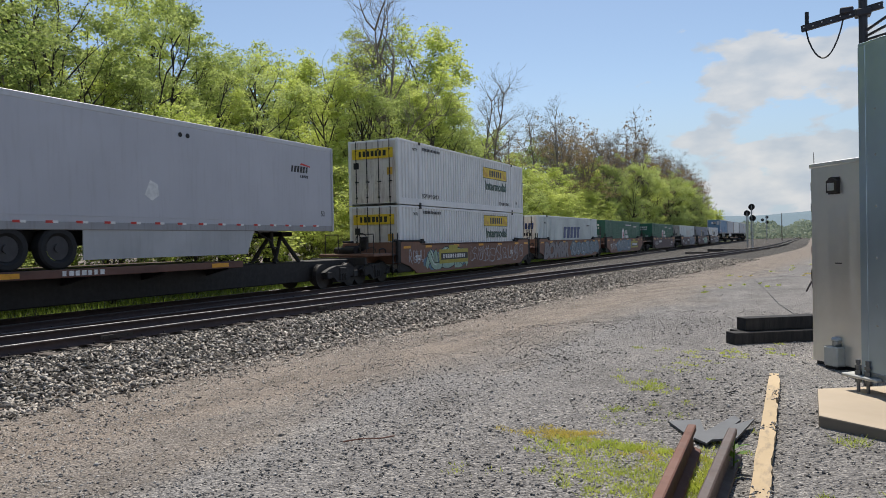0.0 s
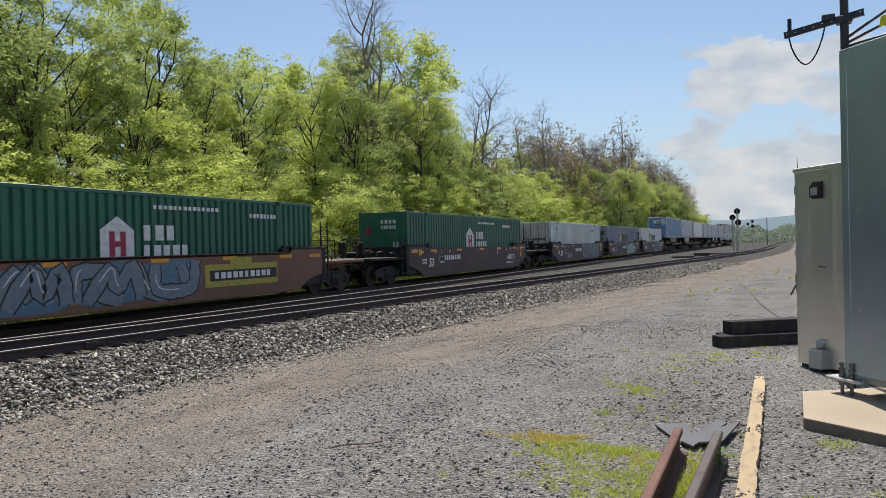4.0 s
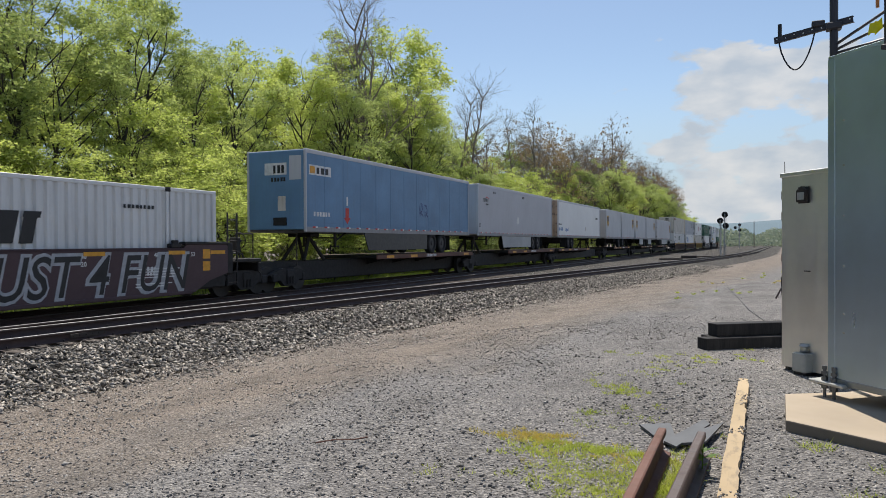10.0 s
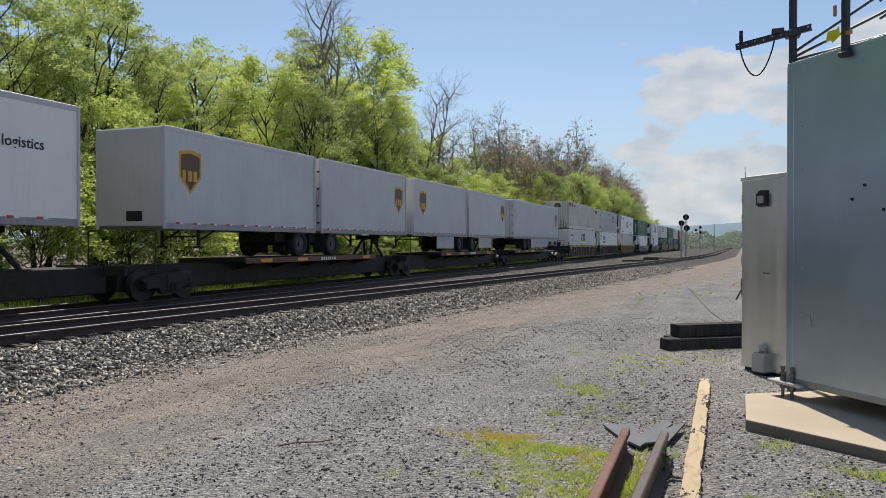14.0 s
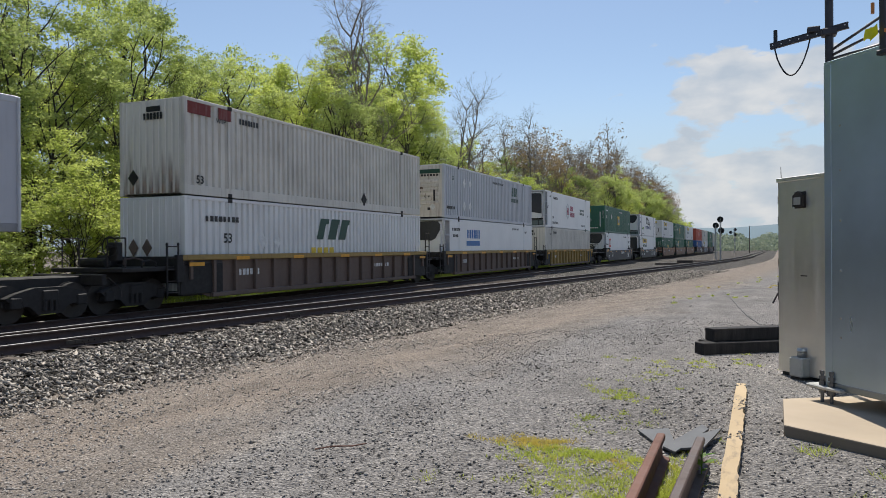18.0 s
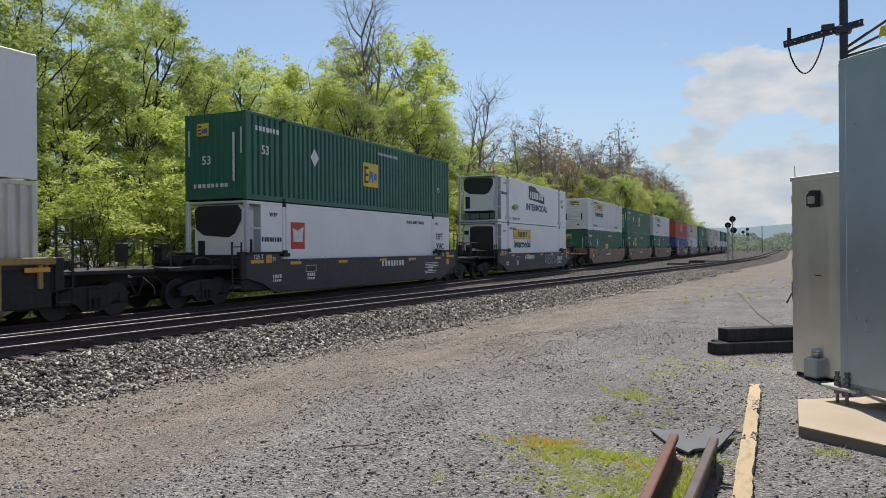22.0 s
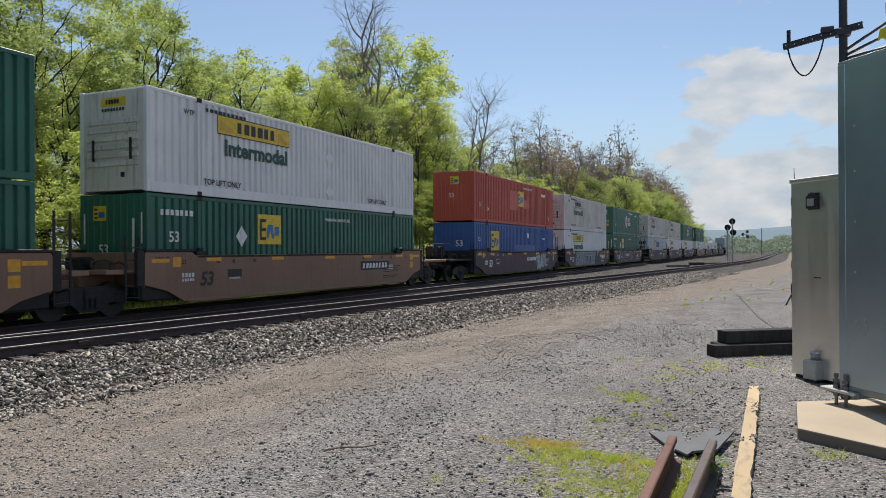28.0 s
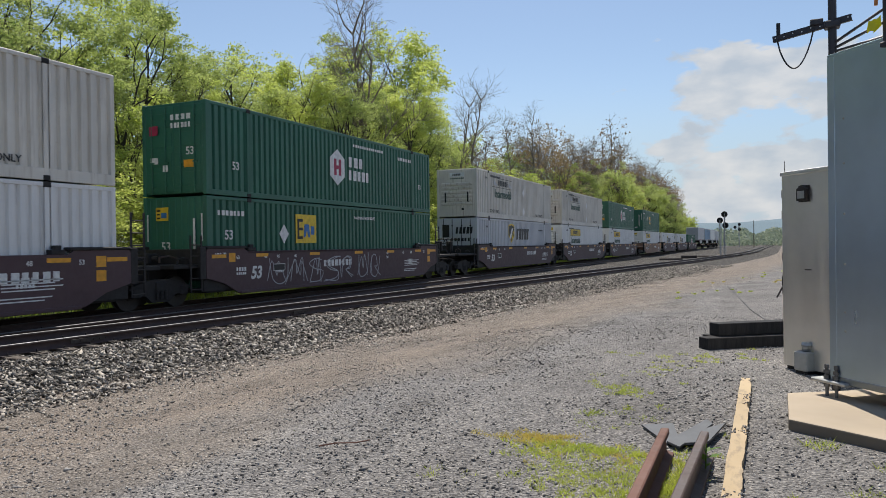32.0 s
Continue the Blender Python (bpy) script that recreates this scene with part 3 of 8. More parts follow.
def spread(a, b, near, step, grow):
    """Coordinates that are close together near a place and widen away from it."""
    up, out = [near], step
    while up[-1] < b:
        up.append(up[-1] + out)
        out *= grow
    down, out = [near], step
    while down[-1] > a:
        down.append(down[-1] - out)
        out *= grow
    return sorted(set(down[1:] + up))


def sheet(name, xs, ys, height, material):
    verts = [(x, y, height(x, y)) for y in ys for x in xs]
    w = len(xs)
    faces = [(j * w + i, j * w + i + 1, (j + 1) * w + i + 1, (j + 1) * w + i) for j in range(len(ys) - 1) for i in range(w - 1)]
    return raw_mesh(name, verts, faces, material, True)


def ground_height(x, y):
    if x < -20.5:
        return -0.5 + 0.25 * noise.noise((x * 0.1, y * 0.1, 3))
    if x < near_x(y) + 4.6:
        return lot_height(x, y) - 0.25 * smooth_step(4.0, 2.0, x - near_x(y))
    return lot_height(x, y)


ground = tagged(new("ground", sheet("ground", spread(-2600, 2600, 0.0, 0.3, 1.06), spread(-300, 4200, 6.0, 0.35, 1.05), ground_height, MAT["lot"])),
                "grey and brown crushed gravel lot with patches of weeds", "ground", kind="structure")

BED_YS = spread(-60, 420, 10.0, 0.6, 1.03)


def build_bed():
    us = [i / 24 for i in range(25)]
    verts, faces = [], []
    for y in BED_YS:
        a, b = main_x(y) - 3.2, near_x(y) + 5.0
        for u in us:
            x = a + (b - a) * u
            z = bed_height(x, y) + 0.012 * noise.noise((x * 2, y * 2, 1))
            if x < main_x(y) - 2.2:
                z = -0.235 - (main_x(y) - 2.2 - x) * 0.35
            if u == 1.0:
                z = -0.6
            elif u > 0.8:
                z -= 0.07 * (u - 0.8) * 5 * (0.6 + 0.8 * noise.noise((x * 0.7, y * 0.7, 4)))
            verts.append((x, y, z))
    w = len(us)
    for j in range(len(BED_YS) - 1):
        for i in range(w - 1):
            faces.append((j * w + i, j * w + i + 1, (j + 1) * w + i + 1, (j + 1) * w + i))
    return raw_mesh("track_bed", verts, faces, MAT["ballast"], True)


track_bed = tagged(new("track_bed", build_bed()), "bed of grey crushed stone ballast under the tracks", "ballast", kind="structure")

verge = tagged(new("verge", sheet("verge", spread(-44, -19.6, -22, 1.0, 1.1), spread(-40, 420, 20, 1.2, 1.05),
                                  lambda x, y: -0.36 + 0.1 * noise.noise((x * 0.3, y * 0.3, 7)) + 0.05 * noise.noise((x, y, 2)), MAT["verge"])),
               "grassy verge between the track and the wood", "verge", kind="structure")

RAIL_WEB = [(-0.076, -0.186), (0.076, -0.186), (0.072, -0.172), (0.012, -0.155), (0.009, -0.05), (0.036, -0.04), (0.036, -0.012),
            (-0.036, -0.012), (-0.036, -0.04), (-0.009, -0.05), (-0.012, -0.155), (-0.072, -0.172)]
RAIL_HEAD = [(-0.036, -0.012), (0.036, -0.012), (0.036, -0.006), (0.026, 0.0), (-0.026, 0.0), (-0.036, -0.006)]


def rail_run(outline, line, ys):
    verts, n = [], len(outline)
    for y in ys:
        x = line(y)
        verts += [(x + px, y, pz) for px, pz in outline]
    faces = [(j * n + i, j * n + (i + 1) % n, (j + 1) * n + (i + 1) % n, (j + 1) * n + i) for j in range(len(ys) - 1) for i in range(n)]
    return verts, faces


def lay_rail(parent, line, ys, label=""):
    v, f = rail_run(RAIL_WEB, line, ys)
    web = part("rail", raw_mesh("rail", v, f, MAT["rail"]), None, parent, label)
    v, f = rail_run(RAIL_HEAD, line, ys)
    part("rail_head", raw_mesh("rail_head", v, f, MAT["railhead"]), None, web, "polished steel running surface")


RAIL_YS = [-60 + 2.0 * i for i in range(115)] + [170 + 6.0 * i for i in range(40)]
main_track = thing("track_1", "main railway track on dark timber ties", "railway track", kind="structure")
siding_track = thing("track_2", "curving siding track with switch timbers beside the main track", "railway track", kind="structure")
for side in (-0.7535, 0.7535):
    lay_rail(main_track, lambda y, s=side: main_x(y) + s, RAIL_YS)
lay_rail(siding_track, lambda y: near_x(y), RAIL_YS)
lay_rail(siding_track, lambda y: near_x(y) - 1.507, RAIL_YS)
lay_rail(siding_track, lambda y: main_x(y) + 0.7535 + 1.507, [y for y in RAIL_YS if y < 96], "closure rail of the switch")

rng = random.Random(4)


def tie_mesh(length):
    s = Shape().box(-length / 2, length / 2, -0.115, 0.115, -0.178, 0.0, 0.012)
    return s.mesh("crosstie", MAT["tie"])


def lay_ties():
    long_tie, short_tie = tie_mesh(6.7), tie_mesh(2.6)
    plates = Shape()
    y = -6.0
    count = 0
    while y < 150:
        jitter = rng.choice((rng.uniform(-0.75, -0.35), rng.uniform(-0.5, -0.15), rng.uniform(-0.3, 0.14)))
        z = -0.19 + rng.uniform(-0.012, 0.004)
        rails = [main_x(y) + 0.7535, near_x(y), near_x(y) - 1.507]
        if y < 42:
            me = long_tie
            ob = part("crosstie", me, None, siding_track)
            ob.matrix_local = Matrix.Translation((near_x(y) + 0.62 + jitter - 3.35, y, z)) @ Euler((0, 0, rng.uniform(-0.02, 0.02))).to_matrix().to_4x4()
            ob = part("crosstie", short_tie, None, main_track)
            ob.matrix_local = Matrix.Translation((main_x(y) - 0.4 + jitter, y + 0.02, z - 0.004))
        else:
            ob = part("crosstie", short_tie, None, siding_track)
            ob.matrix_local = Matrix.Translation((near_x(y) - 0.75 + jitter, y, z)) @ Euler((0, 0, rng.uniform(-0.03, 0.03))).to_matrix().to_4x4()
            if y < 110:
                ob = part("crosstie", short_tie, None, main_track)
                ob.matrix_local = Matrix.Translation((main_x(y) + jitter, y, z))
        for x in rails:
            plates.box(x - 0.17, x + 0.17, y - 0.1, y + 0.1, z, z + 0.014)
            for sx in (-0.1, 0.1):
                plates.box(x + sx - 0.012, x + sx + 0.012, y + 0.04, y + 0.065, z, z + 0.06)
        y += 0.55 if y < 60 else 1.1
    ob = part("tie_plates", plates, MAT["steel"], siding_track, "rusty tie plates and spikes")
    ob["kind"] = "stuff"


lay_ties()

# joint bars and a switch box on the rails
for k, y0 in enumerate((10.6, 17.2, 25.4, 38.0)):
    bar = Shape()
    for sx in (-0.04, 0.028):
        bar.box(near_x(y0) + sx, near_x(y0) + sx + 0.012, y0 - 0.45, y0 + 0.45, -0.14, -0.05, 0.004)
        for i in range(6):
            yy = y0 - 0.375 + i * 0.15
            bar.tube((near_x(y0) + sx - 0.02, yy, -0.095), (near_x(y0) + sx + 0.032, yy, -0.095), 0.014, None, 6)
    part("joint_bar", bar, MAT["steel"], siding_track, "bolted rail joint bar")


# ---------------------------------------------------------------- loose stones
def pebble_protos(count, seed):
    """Sharp broken stones of six corners."""
    r = np.random.RandomState(seed)
    base = np.array([(1, 0, 0), (-1, 0, 0), (0, 1, 0), (0, -1, 0), (0, 0, 1), (0, 0, -1)], dtype=float)
    tris = np.array([(0, 2, 4), (2, 1, 4), (1, 3, 4), (3, 0, 4), (2, 0, 5), (1, 2, 5), (3, 1, 5), (0, 3, 5)])
    protos = []
    for _ in range(count):
        v = base * r.uniform(0.6, 1.0, (6, 1)) * np.array([1.0, r.uniform(0.5, 0.95), r.uniform(0.3, 0.7)]) + r.normal(0, 0.26, (6, 3))
        protos.append(v * 0.6)
    return protos, tris


def scatter_stones(name, places, sizes, material, seed, label, category):
    """places: n x 3, sizes: n. One mesh of tumbled stones."""
    r = np.random.RandomState(seed)
    protos, tris = pebble_protos(24, seed)
    protos = np.array(protos)
    n = len(places)
    v = protos[r.randint(0, len(protos), n)] * sizes[:, None, None]
    a, b = r.uniform(0, 6.28, n), r.normal(0, 0.65, n)
    ca, sa, cb, sb = np.cos(a), np.sin(a), np.cos(b), np.sin(b)
    y2 = v[:, :, 1] * cb[:, None] - v[:, :, 2] * sb[:, None]
    z2 = v[:, :, 1] * sb[:, None] + v[:, :, 2] * cb[:, None]
    x3 = v[:, :, 0] * ca[:, None] - y2 * sa[:, None]
    y3 = v[:, :, 0] * sa[:, None] + y2 * ca[:, None]
    pts = np.stack([x3, y3, z2], axis=2) + places[:, None, :]
    faces = (tris[None] + (np.arange(n) * 6)[:, None, None]).reshape(-1, 3)
    return tagged(new(name, raw_mesh(name, pts.reshape(-1, 3), faces, material)), label, category, kind="stuff")


def strew():
    r = np.random.RandomState(11)
    # ballast shoulder, coarse stones; thinner with distance
    pts, size = [], []
    for y in 3.0 + (r.uniform(0, 1, 56000) ** 1.8) * 62:
        x = near_x(y) + 0.1 + 4.5 * r.uniform() ** 1.1
        # the foot of the shoulder wanders in and out over the lot
        foot = 4.2 + 0.7 * noise.noise((y * 0.35, 1.0, 5.0)) + 0.3 * noise.noise((y * 1.3, 2.0, 5.0))
        out = x - near_x(y) - foot
        if out > 0 and r.uniform() < out * 2.5:
            continue
        base = max(bed_height(x, y), lot_height(x, y) if x > near_x(y) + 4.3 else -9)
        tie_top = x < near_x(y) + 0.75
        if tie_top and r.uniform() < 0.3:
            continue
        pts.append((x, y, base + (r.uniform(-0.02, 0.02) if tie_top else r.uniform(-0.025, 0.055))))
        size.append((0.05 + 0.075 * r.uniform() ** 1.6 + y * 0.0006) * (0.7 if tie_top else 1.0))
    # stones that strayed from the shoulder, fewer and smaller away from it
    for y in 3.0 + (r.uniform(0, 1, 17000) ** 1.6) * 50:
        d = 4.0 + r.exponential(0.75)
        x = near_x(y) + d
        pts.append((x, y, lot_height(x, y) + r.uniform(-0.012, 0.008)))
        size.append(r.uniform(0.022, 0.07) * max(0.35, 1.25 - 0.25 * (d - 4.0)))
    for y in 3.0 + r.uniform(0, 1, 7000) ** 1.5 * 60:
        x = r.uniform(main_x(y) - 1.9, near_x(y) - 0.1)
        pts.append((x, y, -0.235 + r.uniform(-0.015, 0.015)))
        size.append(r.uniform(0.04, 0.09))
    scatter_stones("ballast_stones", np.array(pts), np.array(size), MAT["stones_ballast"], 5, "coarse grey crushed ballast stones", "ballast")
    # lot gravel, in drifts of coarser and finer stone pressed into the dirt
    pts, size = [], []
    for k in range(62000):
        d = 3.2 + 12.5 * r.uniform() ** 1.3
        ang = radians(-24.4) + r.uniform(-0.62, 0.62)
        x, y = d * math.sin(ang), d * math.cos(ang)
        drift = noise.noise((x * 0.8, y * 0.5, 2.0)) + 0.6 * noise.noise((x * 2.6, y * 1.8, 3.0))
        if x > near_x(y) + 4.0 and drift > r.uniform(-0.9, 0.5):
            grow = 0.009 + 0.022 * r.uniform() ** 2.0 * (1.0 + 0.5 * drift) + (0.03 if r.uniform() < 0.005 else 0) + d * 0.0009
            pts.append((x, y, lot_height(x, y) + r.uniform(-0.2, 0.25) * grow))
            size.append(grow)
    for k in range(10000):
        d = 14 + 34 * r.uniform() ** 1.3
        ang = radians(-24.4) + r.uniform(-0.5, 0.6)
        x, y = d * math.sin(ang), d * math.cos(ang)
        if x > near_x(y) + 4.2:
            pts.append((x, y, lot_height(x, y) - 0.004))
            size.append(r.uniform(0.02, 0.06))
    scatter_stones("lot_gravel", np.array(pts), np.array(size), MAT["stones_lot"], 6, "loose grey and brown gravel on the lot", "gravel")


strew()


# ---------------------------------------------------------------- grass
def blades(name, spots, material, label, seed, lean=0.35):
    """spots: (x, y, z, height, width) of each blade."""
    r = np.random.RandomState(seed)
    n = len(spots)
    s = np.array(spots)
    a = r.uniform(0, 6.28, n)
    dx, dy = np.cos(a) * s[:, 4] / 2, np.sin(a) * s[:, 4] / 2
    lx, ly = r.normal(0, lean, n) * s[:, 3], r.normal(0, lean, n) * s[:, 3]
    v = np.zeros((n, 3, 3))
    v[:, 0] = np.stack([s[:, 0] - dx, s[:, 1] - dy, s[:, 2] - 0.01], 1)
    v[:, 1] = np.stack([s[:, 0] + dx, s[:, 1] + dy, s[:, 2] - 0.01], 1)
    v[:, 2] = np.stack([s[:, 0] + lx, s[:, 1] + ly, s[:, 2] + s[:, 3]], 1)
    faces = np.arange(n * 3).reshape(n, 3)
    return tagged(new(name, raw_mesh(name, v.reshape(-1, 3), faces, material)), label, "grass", kind="stuff")


def clump(spots, cx, cy, rx, ry, n, h, w, r, ang=0.0):
    tufts = [(r.gauss(0, 0.55) * rx, r.gauss(0, 0.55) * ry, r.uniform(0.015, 0.05)) for _ in range(max(4, int(n * 0.016)))]
    for _ in range(int(n * 0.38)):
        tu, tv, ts = r.choice(tufts)
        u, v = tu + r.gauss(0, ts), tv + r.gauss(0, ts)
        x, y = cx + u * math.cos(ang) - v * math.sin(ang), cy + u * math.sin(ang) + v * math.cos(ang)
        spots.append((x, y, lot_height(x, y), h * r.uniform(0.25, 0.75), w * r.uniform(0.6, 1.3)))


# ---------------------------------------------------------------- trees
def grow_tree(seed, height, radius, leaves, leaf, spread_z=(0.16, 1.0), fork=1, clump_size=0.5, upward=0.35, gaps=-0.05):
    """Stems with ascending limbs, branches and twigs; leaves in flat sprays at the twigs' ends."""
    r = random.Random(seed)
    rn = np.random.RandomState(seed)
    wood, tips = Shape(), []
    bare = not leaves
    fine = Shape() if bare or leaves < 3000 else wood

    def wander(way, much, lift):
        return (way + Vector((r.uniform(-1, 1), r.uniform(-1, 1), r.uniform(-0.7, 0.7))) * much + Vector((0, 0, lift))).normalized()

    def aside(way, angle):
        axis = way.orthogonal().normalized()
        turn = r.uniform(0, 2 * math.pi)
        return way * math.cos(angle) + (axis * math.cos(turn) + way.cross(axis) * math.sin(turn)) * math.sin(angle)

    def twig(p, way, length, rad):
        end = p + wander(way, 0.25, 0.1) * length
        if bare or r.random() < 0.2:
            fine.tube(p, end, rad, rad * 0.45, 3, False)
        tips.append(end)
        if bare:
            for _ in range(2):
                w2 = aside(way, r.uniform(0.4, 0.9))
                q = p.lerp(end, r.uniform(0.3, 0.9))
                fine.tube(q, q + w2 * length * r.uniform(0.35, 0.7), rad * 0.65, rad * 0.4, 3, False)

    def branch(p, way, length, rad):
        steps = max(2, int(length / 0.6))
        for k in range(steps):
            q = p + way * (length / steps)
            fine.tube(p, q, rad * (1 - 0.75 * k / steps), rad * (1 - 0.75 * (k + 1) / steps), 4 if bare else 3, False)
            p = q
            for _ in range(2):
                if r.random() < 0.8:
                    twig(p, aside(way, r.uniform(0.5, 1.1)), r.uniform(0.5, 1.1) * (1.25 if bare else 1.0), max(0.011, rad * 0.35))
            way = wander(way, 0.28, 0.08)
        twig(p, way, r.uniform(0.5, 0.9), max(0.011, rad * 0.3))

    def limb(p, way, length, rad):
        steps = max(3, int(length / 0.8))
        for k in range(steps):
            q = p + way * (length / steps)
            wood.tube(p, q, rad * (1 - 0.72 * k / steps), rad * (1 - 0.72 * (k + 1) / steps), 4, False)
            p = q
            if k >= steps * 0.2:
                for _ in range(1 + (r.random() < 0.7)):
                    branch(p, aside(way, r.uniform(0.5, 1.0)), r.uniform(0.55, 1.0) * (0.5 + 0.28 * length * (1 - 0.6 * k / steps)), rad * 0.38)
            way = wander(way, 0.22, upward * 0.35)
        branch(p, way, r.uniform(0.8, 1.4), rad * 0.28)

    for k in range(fork):
        tall = height * (0.97 - 0.1 * k)
        p = Vector((0.3 * k, 0.2 * k, -0.4))
        way = Vector((r.uniform(-0.2, 0.2) * (k + 0.5), r.uniform(-0.2, 0.2) * (k + 0.5), 1)).normalized()
        rad, steps = height * 0.0125 * (1 - 0.15 * k), 14
        for i in range(steps):
            q = p + way * (tall / steps)
            wood.tube(p, q, rad * (1 - 0.85 * i / steps), rad * (1 - 0.85 * (i + 1) / steps), 7, False)
            p = q
            u = (i + 1) / steps
            if u >= spread_z[0]:
                for _ in range(1 + (r.random() < (0.75 if fork < 2 else 0.35))):
                    wide = radius * (0.55 + 0.9 * u if u < 0.5 else 1.0 - 0.95 * (u - 0.5) ** 1.3) * r.uniform(0.55, 1.0)
                    limb(p, aside(way, r.uniform(0.75, 1.15) - 0.45 * u), max(1.0, wide), rad * (0.5 - 0.2 * u))
            way = wander(way, 0.13, 0.1)
    zs = height / max(p[2] for p in wood.v + fine.v)
    for shape in (wood, fine) if fine is not wood else (wood,):
        shape.v = [(p[0], p[1], p[2] * zs) for p in shape.v]
    if bare:
        return wood, None, fine
    keep = [p for p in tips if noise.noise(Vector((p.x * 0.45 + seed, p.y * 0.45, p.z * 0.5))) > gaps]
    centres = np.array([tuple(p) for p in keep])
    # tufts of leaves at the twigs' ends
    per = 9
    tufts = max(1, leaves // per)
    middle = centres[rn.randint(0, len(centres), tufts)] + rn.normal(0, clump_size * 0.45, (tufts, 3)) * np.array([1, 1, 0.6])
    wide = leaf * rn.uniform(0.7, 1.5, (tufts, 1, 1))
    pos = (middle[:, None, :] + rn.normal(0, 1, (tufts, per, 3)) * wide * np.array([1.0, 1.0, 0.6])).reshape(-1, 3)
    n = len(pos)
    pos[:, 2] = np.maximum(pos[:, 2], 0.3)
    size = leaf * rn.uniform(0.55, 1.25, n)
    flat = np.array([1.0, 1.0, 0.7])
    u = rn.normal(0, 1, (n, 3)) * flat
    u /= np.linalg.norm(u, axis=1)[:, None]
    w = rn.normal(0, 1, (n, 3)) * flat
    w -= u * (w * u).sum(axis=1)[:, None]
    w /= np.linalg.norm(w, axis=1)[:, None]
    a, b = u * size[:, None] * 0.62, w * size[:, None] * 0.5
    v = np.stack([pos - a * 0.7 - b * 0.75, pos + a, pos - a * 0.45 + b], axis=1)
    v[:, :, 2] *= zs
    return wood, (v.reshape(-1, 3), np.arange(n * 3).reshape(-1, 3)), None if fine is wood else fine


def tree_kind(name, seed, height, radius, leaves, leaf, material, label, fork=1, spread_z=(0.16, 1.0), clump_size=0.5, bark="bark", upward=0.35, gaps=-0.05):
    wood, crown, fine = grow_tree(seed, height, radius, leaves, leaf, spread_z, fork, clump_size, upward, gaps)
    t = thing(name, label, "tree" if name == "tree" else "shrub", "trees of the wood beside the track")
    part("trunk", wood, MAT[bark], t, "", True)
    if fine:
        part("crown", fine, MAT[bark], t, "bare grey crown of branching twigs", True)["kind"] = "stuff"
    if crown:
        part("crown", raw_mesh("crown", crown[0], crown[1], material), None, t, "")
    return t


def canopy(y):
    """Height of the wood's skyline along the track."""
    line = ((-20, 15.0), (22, 15.0), (33, 13.6), (40, 15.0), (47, 16.6), (55, 14.8), (63, 11.8), (71, 11.0), (83, 12.8), (100, 13.5), (118, 16.0), (150, 17.5), (200, 18.0), (300, 17.0))
    for (y0, h0), (y1, h1) in zip(line, line[1:]):
        if y <= y1:
            return h0 + (h1 - h0) * max(0.0, (y - y0) / (y1 - y0))
    return line[-1][1]


